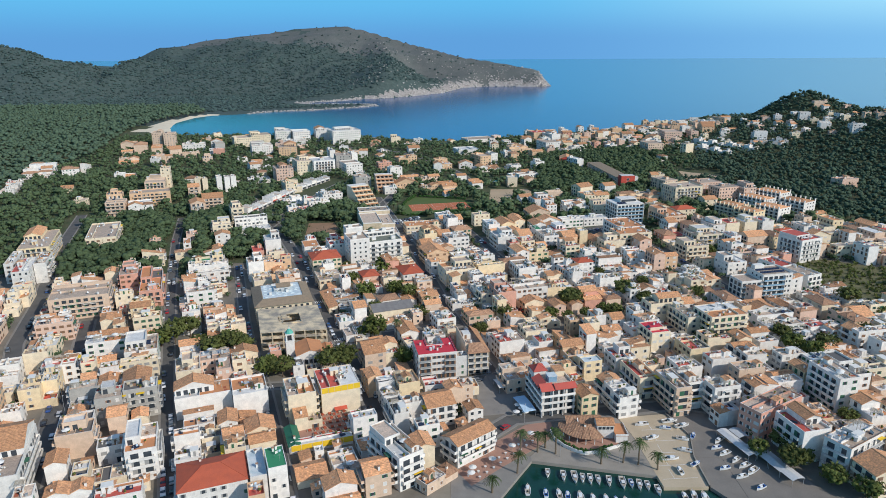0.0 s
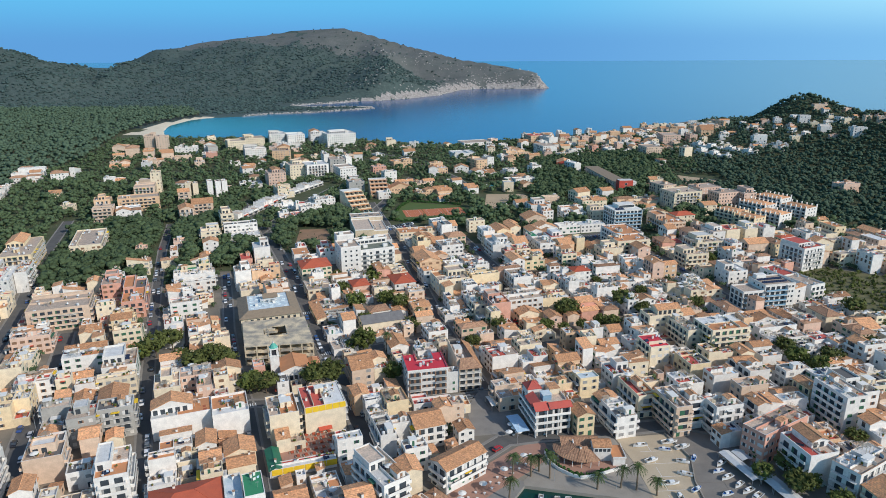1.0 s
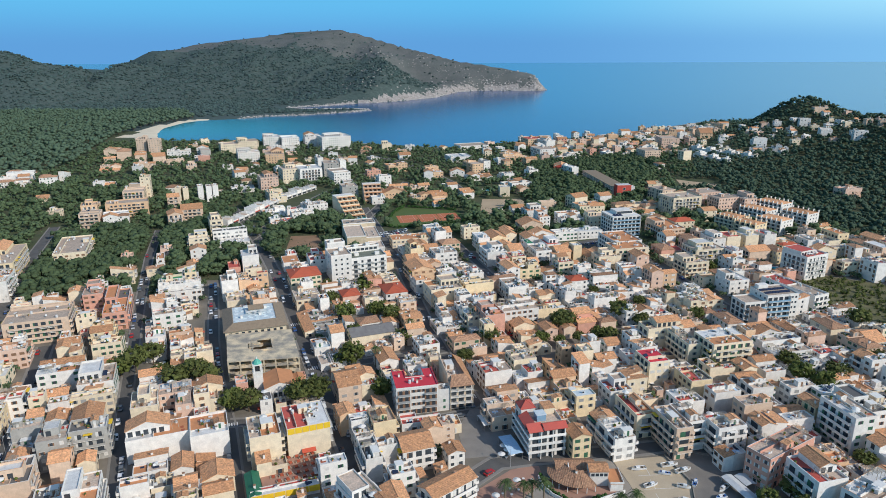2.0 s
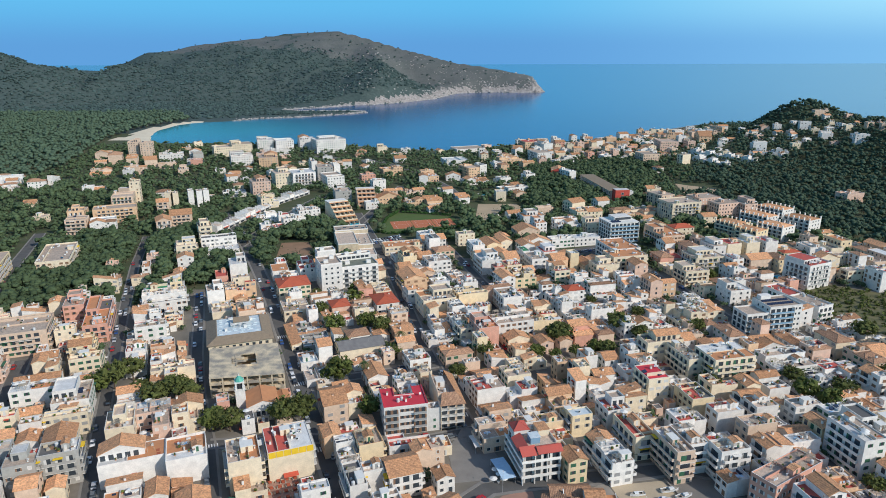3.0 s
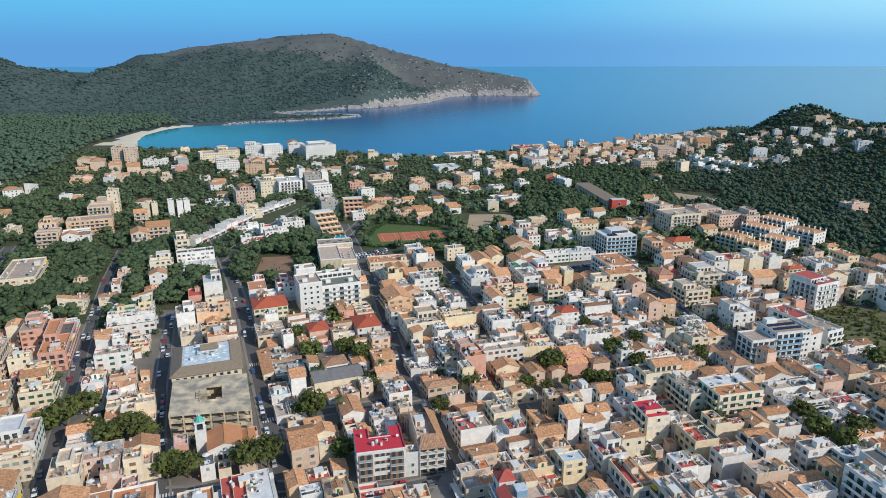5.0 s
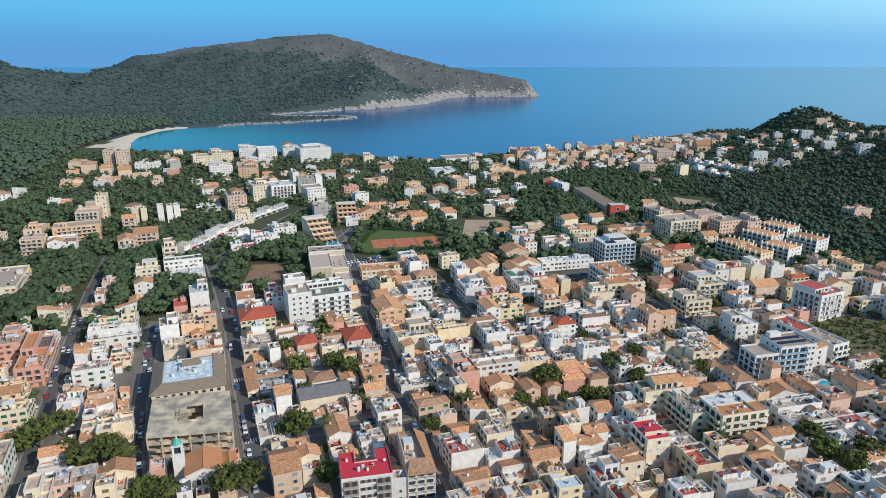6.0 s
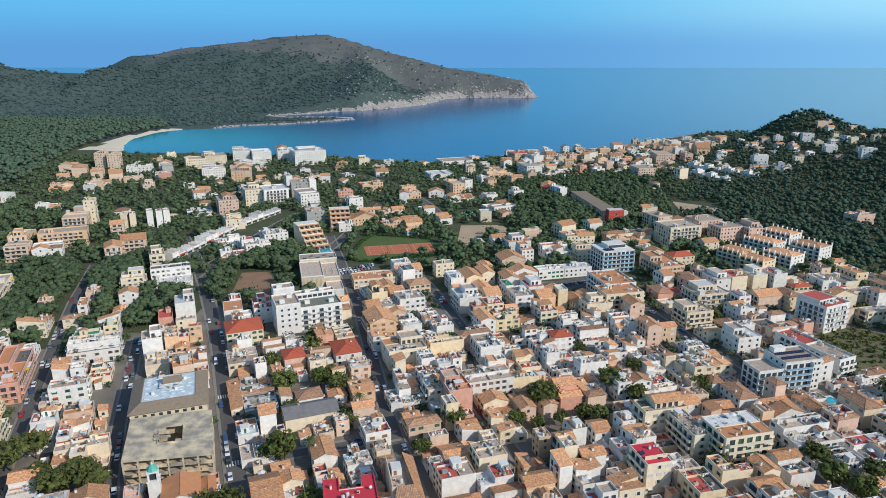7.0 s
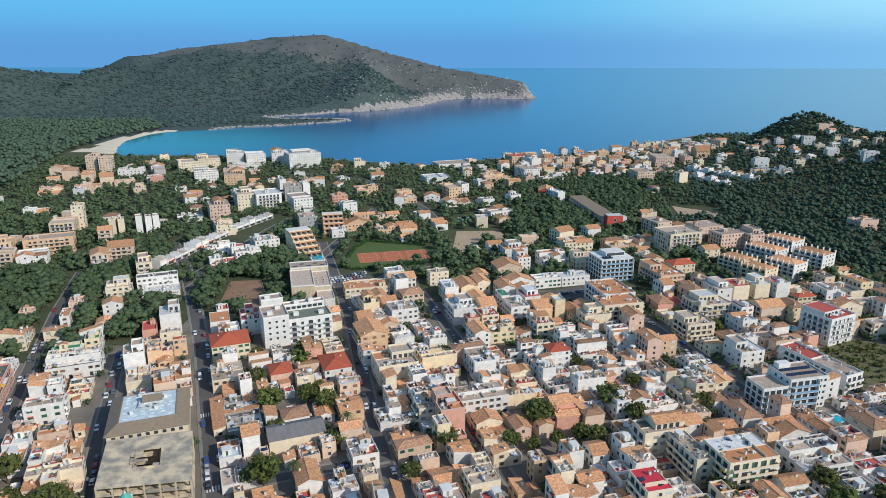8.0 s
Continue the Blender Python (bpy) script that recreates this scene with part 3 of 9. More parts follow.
area("plaza", [(12, 248.7), (18, 264), (24, 262.8), (30, 245), (37, 232.5), (28, 231.5), (14.3, 229.3)], 0.08, paving, "small paved plaza open to the waterfront", "plaza")
area("boatyard", [(67, 227.5), (86, 230.0), (90.3, 214.5), (87.0, 201.0), (86.4, 184.9), (71.6, 184.9), (71.0, 193), (69.5, 214)], 0.07, yard_mat, "sandy-coloured boatyard paving with parked boats", "yard", 5)
area("promenade", [(3, 194), (16, 210), (30, 222.5), (40, 225.5), (41, 216), (33, 208), (20, 197), (8, 186)], 0.075, red_paving, "red brick paved promenade above the quay", "pavement")
area("quay_left", [(1, 60), (1, 202.5), (29.7, 202.5), (29.7, 199.9), (18.3, 181.9), (8, 165), (8, 60)], 0.05, paving, "pale stone quay of the harbour", "quay", 5)
area("quay_back", [(29.7, 202.5), (70.2, 202.5), (71.2, 191.0), (29.7, 199.9)], 0.054, quay_stone, "pale stone quay of the harbour", "quay", 5)
area("quay_front", [(29.7, 202.5), (40, 216), (66, 229), (69.4, 214), (70.1, 202.6)], 0.05, quay_stone, "pale paved way round the restaurant", "quay")
area("quay_right", [(87.0, 184.9), (87.6, 201.0), (97, 201), (97, 60), (91.5, 60), (90.3, 179.5)], 0.058, worn_asphalt, "worn grey asphalt quay of the harbour", "quay", 5)
area("quay_parking", [(86.6, 230.0), (104, 232), (113, 213), (124, 180), (104, 150), (97.1, 150), (97.1, 201.1), (87.8, 201.1), (90.9, 214.5)], 0.06, worn_asphalt, "shaded quay parking for boats and cars", "quay")
area("tennis_ground", [(-42, 552), (-38, 590), (-28, 613), (-5, 606), (20, 599), (28, 578), (20, 559), (-28, 548)], 0.06, grass_mat, "green lawn around the tennis courts", "lawn")
for i in range(3):
    s = Shape()
    s.box(-8.6, -12, -0.3, 8.6, 12, 0.12, clay_mat)
    for a, b, c, e in ((-5.5, -11, -5.4, 11), (5.4, -11, 5.5, 11), (-5.5, -11, 5.5, -10.9), (-5.5, 10.9, 5.5, 11), (-4, -0.05, 4, 0.05)):
        s.box(a, b, 0.12, c, e, 0.126, line_mat)
    ob = structure("court_" + str(i + 1), s, "orange clay tennis court with white lines", "tennis court")
    ob.matrix_world = pose(-21.5 + i * 17.3, 571.5 + i * 3.6, 0, 0, 0, 12)
area("playing_field", [(40, 584), (46, 645), (82, 646), (89, 618), (64, 617), (49, 584)], 0.06, field_mat, "bare sandy playing field", "field")
area("car_park_gravel", [(-46.8, 524.4), (-25.3, 541.0), (-14.1, 524.5), (-37.6, 511.0)], 0.07, asphalt, "open asphalt car park full of cars", "car park")
area("car_park_asphalt", [(91.9, 495.1), (130.0, 511.4), (127.5, 489.0), (93.5, 474.5)], 0.07, asphalt, "open asphalt car park between low buildings", "car park")
area("scrub_lot", [(129.5, 497.0), (135.8, 517.4), (165.1, 504.5), (151.8, 474.5)], 0.06, scrub_mat, "vacant lot of dry yellow scrub", "vacant lot")
area("scrub_field", [(225.5, 410.8), (248.5, 424.5), (286.2, 401.3), (250, 350), (235.9, 340.3), (224.4, 352.3), (218.9, 380.7)], 0.06, scrub_mat, "vacant field of green and brown scrub", "vacant lot")
area("park_earth", [(-104.0, 468), (-110, 520), (-90.0, 522), (-77, 486), (-84, 466)], 0.06, park_soil, "bare earth of a small park among trees", "park")
area("sand_lot", [(255, 690), (262, 735), (300, 730), (292, 688)], 0.5, field_mat, "bare sandy lot beside the wood", "vacant lot")


yard_wall = Shape()
ribbon(yard_wall, [(86.3, 230.0), (90.6, 214.5), (87.3, 201.0), (86.7, 184.9)], 0.18, 0.75, quay_stone, drop=1.2)
structure("wall_yard", yard_wall, "low stone wall between boatyard and quay", "wall")
yard_lines = Shape()
for i in range(5):
    m = pose(78.5 + 0.3 * i, 189.5 + 7.4 * i, 0.074, 0, 0, 4)
    yard_lines.box(-6.0, -0.06, 0, 6.0, 0.06, 0.008, line_mat, m).box(-2.0, 0.06, 0, -1.88, 5.2, 0.008, line_mat, m)
structure("trim_yard_lines", yard_lines, "white painted bay lines of the boatyard", "marking")


def pool(x, y, rot, w, d):
    """A swimming pool sunk in a paved rim."""
    root = new("swimming_pool")
    root.matrix_world = pose(x, y, ground_z(x, y), 0, 0, rot)
    rim = Shape()
    for a, b, c, e in ((-w / 2 - 1, -d / 2 - 1, w / 2 + 1, -d / 2), (-w / 2 - 1, d / 2, w / 2 + 1, d / 2 + 1), (-w / 2 - 1, -d / 2, -w / 2, d / 2), (w / 2, -d / 2, w / 2 + 1, d / 2)):
        rim.box(a, b, -0.4, c, e, 0.22, trim_mat)
    part("rim", rim, root)
    part("pool_water", Shape().box(-w / 2, -d / 2, -0.3, w / 2, d / 2, 0.14, pool_mat), root, label="clear turquoise water")
    tagged(root, "turquoise swimming pool with a pale paved rim", "swimming pool", "pools")
    take(x, y, rot, w + 4, d + 4)


for p in ((-60.5, 571, 20, 8, 12), (225, 437, 13, 10, 6), (210, 504, 13, 6, 9), (56, 688, 15, 12, 8), (197, 288, 13, 9, 5), (194.6, 342.6, 13, 9, 5), (104, 268, 13, 8, 4), (232, 520, 13, 8, 5), (-150, 720, 20, 12, 7), (128, 690, 15, 8, 12)):
    pool(*p)


# ---- houses ----
GRID_LEFT, GRID_RIGHT, FLOOR = 20.5, 13.0, 2.9


def grid_angle(x):
    """The streets' turn: 20 degrees in the old town, less towards the harbour's far side."""
    return GRID_LEFT + (GRID_RIGHT - GRID_LEFT) * min(1, max(0, (x + 30) / 130))


def window_mesh(w, h, shutter, closed=False):
    """One frame with its pane set back, shutters folded open on both sides and a sill."""
    s = Shape()
    a, b, t = w / 2, w / 2 + (w * 0.42 if shutter and not closed else 0.12), 0.09
    x = [-b, -a, a, b]
    z = [-t, 0, h, h + t]
    v = [(p, -0.07, q) for q in z for p in x] + [(p, -0.02, q) for q in (0, h) for p in (-a, a)] + [(p, 0.03, q) for q in (-t, h + t) for p in (-b, b)]
    side = shutter if shutter and not closed else trim_mat
    s.add(v, [], trim_mat)
    def quad(i, mat):
        s.f.append(i)
        s.m.append(s.slot(mat))
    for r in range(3):
        for c in range(3):
            i = 4 * r + c
            if (r, c) != (1, 1):
                quad((i, i + 1, i + 5, i + 4), side if c != 1 and r == 1 else trim_mat)
    quad((5, 6, 17, 16), trim_mat), quad((6, 10, 19, 17), trim_mat), quad((10, 9, 18, 19), trim_mat), quad((9, 5, 16, 18), trim_mat)
    quad((16, 17, 19, 18), shutter if closed else glass_mat)
    quad((0, 4, 8, 12, 22, 20), side), quad((3, 21, 23, 15, 11, 7), side), quad((12, 13, 14, 15, 23, 22), trim_mat), quad((20, 21, 3, 2, 1, 0), trim_mat)
    return proto(s, "window")


WINDOWS = [window_mesh(1.0, 1.25, m) for m in shutter_mats] + [window_mesh(1.2, 1.2, None)]
CLOSED = [window_mesh(1.0, 1.25, m, True) for m in shutter_mats]
FRENCH = [window_mesh(1.4, 2.05, m) for m in (shutter_mats[0], shutter_mats[2], None)]
SHOP = window_mesh(2.3, 2.2, None)


def balcony_mesh(length, solid, mat):
    s = Shape()
    s.box(-length / 2, -1.25, -0.16, length / 2, 0, 0, trim_mat)
    if solid:
        s.box(-length / 2, -1.25, 0, length / 2, -1.13, 0.95, mat)
        for x in (-length / 2, length / 2 - 0.12):
            s.box(x, -1.13, 0, x + 0.12, 0, 0.95, mat)
    else:
        s.box(-length / 2, -1.25, 0.92, length / 2, -1.19, 0.99, rail_mat)
        k = int(length / 0.3)
        for i in range(k + 1):
            x = -length / 2 + 0.02 + i * (length - 0.06) / k
            s.box(x, -1.235, 0, x + 0.04, -1.205, 0.92, rail_mat)
    return proto(s, "balcony")


BALCONY = {}
CHIMNEY = proto(Shape().box(-0.35, -0.35, -0.6, 0.35, 0.35, 1.3, trim_mat).box(-0.45, -0.45, 1.3, 0.45, 0.45, 1.42, ROOFS["h"][1]), "chimney")
TANK = proto(Shape().tube((0, 0, 0), (0, 0, 1.3), 0.6, 0.6, tank_mat, 10).tube((0, 0, 1.3), (0, 0, 1.5), 0.6, 0.2, tank_mat, 10), "water_tank")
AIRCON = proto(Shape().box(-0.5, -0.25, 0, 0.5, 0.25, 0.85, tank_mat).box(-0.45, -0.29, 0.15, 0.2, -0.25, 0.8, dark_mat), "air_conditioner")
PANEL = proto(Shape().add([(-1, -0.6, 0.2), (1, -0.6, 0.2), (1, 0.6, 0.9), (-1, 0.6, 0.9), (-1, -0.6, 0.0), (1, -0.6, 0.0), (1, 0.6, 0.0), (-1, 0.6, 0.0)],
                          [(0, 1, 2, 3), (0, 4, 5, 1), (1, 5, 6, 2), (2, 6, 7, 3), (3, 7, 4, 0)], solar_mat), "solar_panel")
DISH = proto(Shape().tube((0, 0, 0), (0, 0, 1.0), 0.04, 0.04, rail_mat, 5).tube((0.05, -0.1, 1.0), (0.12, -0.28, 1.12), 0.15, 0.5, tank_mat, 10), "satellite_dish")
MAST = proto(Shape().tube((0, 0, -0.5), (0, 0, 2.6), 0.035, 0.025, rail_mat, 4).box(-0.6, -0.02, 2.1, 0.6, 0.02, 2.14, rail_mat).box(-0.4, -0.02, 2.4, 0.4, 0.02, 2.44, rail_mat), "aerial")
LINE = proto(Shape().tube((-1.6, 0, 0), (-1.6, 0, 1.7), 0.03, 0.03, rail_mat, 4).tube((1.6, 0, 0), (1.6, 0, 1.7), 0.03, 0.03, rail_mat, 4).box(-1.6, -0.015, 1.55, 1.6, 0.015, 1.58, rail_mat).box(-1.2, -0.02, 0.6, -0.3, 0.02, 1.55, trim_mat).box(0.1, -0.02, 0.8, 0.8, 0.02, 1.55, awning_blue), "washing_line")
SHADE = proto(Shape().box(-0.05, -0.05, 0, 0.05, 0.05, 2.3, rail_mat).tube((0, 0, 2.0), (0, 0, 2.6), 1.5, 0.05, trim_mat, 8), "sunshade")
FACES = {"front": (0, -1, 0), "right": (1, 0, 90), "back": (0, 1, 180), "left": (-1, 0, -90)}
HOUSES = []
SPARE = {"left": 700}      # windows built as parts of their own
PITCHED = "thTGN"


def block(root, box, z0, z1, wall, roof, rng, ridge_y=None, gather=None):
    """One volume of a house: its walls and its own roof."""
    x0, y0, x1, y1 = box
    w, d, mid = x1 - x0, y1 - y0, pose((x0 + x1) / 2, (y0 + y1) / 2, 0)
    wm = wall_mat[wall]
    body = Shape()
    if roof in PITCHED:
        body.box(-w / 2, -d / 2, z0, w / 2, d / 2, z1, wm)
    else:
        rim, t = rng.choice((0.35, 0.6, 0.9, 1.0)), 0.22
        a, b = w / 2, d / 2
        ring = ((-1, -1), (1, -1), (1, 1), (-1, 1))
        v = [(x * (a - e), y * (b - e), z) for e, z in ((0, z0), (0, z1 + rim), (t, z1 + rim), (t, z1)) for x, y in ring]
        body.add(v, [(3, 2, 1, 0)] + [(k + q, k + (q + 1) % 4, k + 4 + (q + 1) % 4, k + 4 + q) for k in (0, 8) for q in range(4)] + [(12, 13, 14, 15)], wm)
        edge = trim_mat if wall != "w" and rng.random() < 0.5 else ROOFS["t"][1] if rng.random() < 0.12 else wm
        for q in range(4):
            body.f.append((4 + q, 4 + (q + 1) % 4, 8 + (q + 1) % 4, 8 + q))
            body.m.append(body.slot(edge))
    if gather:
        gather[0].take_in(body, mid)
    else:
        part("wall", body, root, mid)
    top = Shape()
    if roof not in PITCHED:
        top.box(-w / 2 + 0.22, -d / 2 + 0.22, z1 + 0.004, w / 2 - 0.22, d / 2 - 0.22, z1 + 0.10, ROOFS[roof][1])
    elif roof in "tGN":
        ridge_y = (d >= w if rng.random() < 0.7 else d < w) if ridge_y is None else ridge_y
        if roof == "t" and min(w, d) < 5.5:
            low, high = (0.0, 0.22 * (w if ridge_y else d)) if rng.random() < 0.5 else (0.22 * (w if ridge_y else d), 0.0)
            a, b = w / 2 + 0.25, d / 2 + 0.25
            zz = (low, high, high, low) if ridge_y else (low, low, high, high)
            v = [(x, y, z1 + q) for (x, y), q in zip(((-a, -b), (a, -b), (a, b), (-a, b)), zz)]
            top.add(v + [(x, y, z + 0.16) for x, y, z in v], [(3, 2, 1, 0), (4, 5, 6, 7), (0, 1, 5, 4), (1, 2, 6, 5), (2, 3, 7, 6), (3, 0, 4, 7)], ROOFS["t"][1])
            for (x, y), (p, q) in ((((-w / 2), (-d / 2)), (w / 2, -d / 2)), ((w / 2, -d / 2), (w / 2, d / 2)), ((w / 2, d / 2), (-w / 2, d / 2)), ((-w / 2, d / 2), (-w / 2, -d / 2))):
                def lift(m, n):
                    f = (m / w + 0.5) if ridge_y else (n / d + 0.5)
                    return z1 + low + (high - low) * f
                top.add([(x, y, z1 - 0.05), (p, q, z1 - 0.05), (p, q, lift(p, q)), (x, y, lift(x, y))], [(0, 1, 2, 3)], wm)
        else:
            top.gable(w, d, z1, 0.19 * (w if ridge_y else d), ROOFS[roof][1], along_y=ridge_y, end=wm)
    else:
        top.hip(w, d, z1, 0.2 * min(w, d), ROOFS[roof][1])
    if gather:
        gather[1].take_in(top, mid)
        return
    part("roof", top, root, mid, label=ROOFS[roof][0] if roof in "thTGNrRon" else "")


def clutter(root, box, z, rng, wall, low):
    """What stands on a flat roof: a stair hut, a dividing wall, tanks, lines, shades."""
    x0, y0, x1, y1 = box
    w, d = x1 - x0, y1 - y0
    if w < 2.5 or d < 2.5:
        return
    wm = wall_mat[wall]
    if w > 5 and d > 5 and rng.random() < 0.7:
        a, b = rng.uniform(2.2, min(4.2, w * 0.5)), rng.uniform(2.2, min(4.5, d * 0.5))
        hx, hy = rng.uniform(x0 + a / 2 + 0.3, x1 - a / 2 - 0.3), rng.uniform(y0 + b / 2 + 0.3, y1 - b / 2 - 0.3)
        hut = Shape().box(-a / 2, -b / 2, 0, a / 2, b / 2, 2.3, wm)
        if rng.random() < 0.6:
            hut.box(-a / 2 - 0.15, -b / 2 - 0.15, 2.3, a / 2 + 0.15, b / 2 + 0.15, 2.42, trim_mat)
        else:
            hut.gable(a, b, 2.3, 0.5, ROOFS["t"][1], 0.2, 0.12, end=wm)
        hut.box(-0.42, -b / 2 - 0.03, 0.05, 0.42, -b / 2, 2.0, rng.choice(shutter_mats))
        part("stair_hut", hut, root, pose(hx, hy, z + 0.1))
    if w > 6 and d > 6 and rng.random() < 0.6:
        wall_strip = Shape()
        if rng.random() < 0.5:
            y = rng.uniform(y0 + 2, y1 - 2)
            wall_strip.box(x0 + 0.2, y, z + 0.1, x1 - 0.2, y + 0.15, z + rng.uniform(0.9, 1.8), wm)
        else:
            x = rng.uniform(x0 + 2, x1 - 2)
            wall_strip.box(x, y0 + 0.2, z + 0.1, x + 0.15, y1 - 0.2, z + rng.uniform(0.9, 1.8), wm)
        part("dividing_wall", wall_strip, root)
    for _ in range(rng.choice((1, 2, 3)) if low else min(11, int(w * d / (15 if isinstance(root, Bulk) else 28)) + rng.choice((0, 1, 2)))):
        mesh = rng.choice((TANK, AIRCON, AIRCON, PANEL, CHIMNEY, DISH, MAST, LINE, CHIMNEY, TANK, MAST, LINE, SHADE))
        part(mesh.name.split(".")[0], mesh, root, pose(rng.uniform(x0 + 1, x1 - 1), rng.uniform(y0 + 1, y1 - 1), z + 0.1, 0, 0, rng.choice((0, 90, 180, 20))))


def litter(bits, box, z, rng, wall):
    """What lies about on a roof terrace: laid floors, low walls, pots with plants, crates, mats and a slatted pergola."""
    x0, y0, x1, y1 = box
    w, d = x1 - x0, y1 - y0
    if w < 3 or d < 3:
        return
    s = Shape()
    if w * d > 26:
        cut = rng.uniform(0.35, 0.65)
        floor = ROOFS[rng.choice("faodffaor")][1]
        if rng.random() < 0.5:
            x = x0 + w * cut
            s.box(x, y0, z + 0.08, x1, y1, z + 0.125, floor).box(x - 0.1, y0, z + 0.1, x + 0.06, y1, z + rng.choice((0.5, 0.9, 1.1)), wall_mat[wall])
        else:
            y = y0 + d * cut
            s.box(x0, y, z + 0.08, x1, y1, z + 0.125, floor).box(x0, y - 0.1, z + 0.1, x1, y + 0.06, z + rng.choice((0.5, 0.9, 1.1)), wall_mat[wall])
    for _ in range(min(9, 2 + int(w * d / 14))):
        x, y, kind = rng.uniform(x0 + 0.4, x1 - 0.4), rng.uniform(y0 + 0.4, y1 - 0.4), rng.random()
        m = pose(x, y, z + 0.12, 0, 0, rng.choice((0, 90, rng.uniform(0, 180))))
        if kind < 0.3:
            r = rng.uniform(0.18, 0.3)
            s.box(-r, -r, 0, r, r, 0.4, ROOFS["o"][1], m)
            s.add([m @ (Vector(p) * r * 2.1 * rng.uniform(0.7, 1.2) + Vector((0, 0, 0.75))) for p in ICO_V], [tuple(f) for f in ICO_F.tolist()], broad_leaf)
        elif kind < 0.55:
            a, b = rng.uniform(0.3, 0.9), rng.uniform(0.25, 0.6)
            s.box(-a, -b, 0, a, b, rng.uniform(0.3, 1.1), rng.choice((tank_mat, trim_mat, deck_mat, shutter_mats[0], concrete_mat, rail_mat)), m)
        elif kind < 0.75:
            a, b = rng.uniform(0.6, 1.3), rng.uniform(0.5, 0.9)
            s.box(-a, -b, 0.006, a, b, 0.03, rng.choice((rust_mat, solar_mat, trim_mat, shutter_mats[1], awning_blue, ROOFS["d"][1])), m)
        elif kind < 0.88:
            s.box(-0.35, -0.35, 0.66, 0.35, 0.35, 0.72, trim_mat, m).box(-0.05, -0.05, 0, 0.05, 0.05, 0.66, rail_mat, m)
            for q in (-0.65, 0.65):
                s.box(q - 0.2, -0.22, 0, q + 0.2, 0.22, 0.45, trim_mat, m)
        elif w > 4.5 and d > 4.5:
            for i in range(7):
                s.box(-1.4, -1.2 + 0.4 * i, 2.2, 1.4, -1.1 + 0.4 * i, 2.3, deck_mat, m)
            for p in (-1.3, 1.3):
                for q in (-1.1, 1.2):
                    s.box(p - 0.06, q - 0.06, 0, p + 0.06, q + 0.06, 2.2, deck_mat, m)
    bits.take_in(s, Matrix.Identity(4))


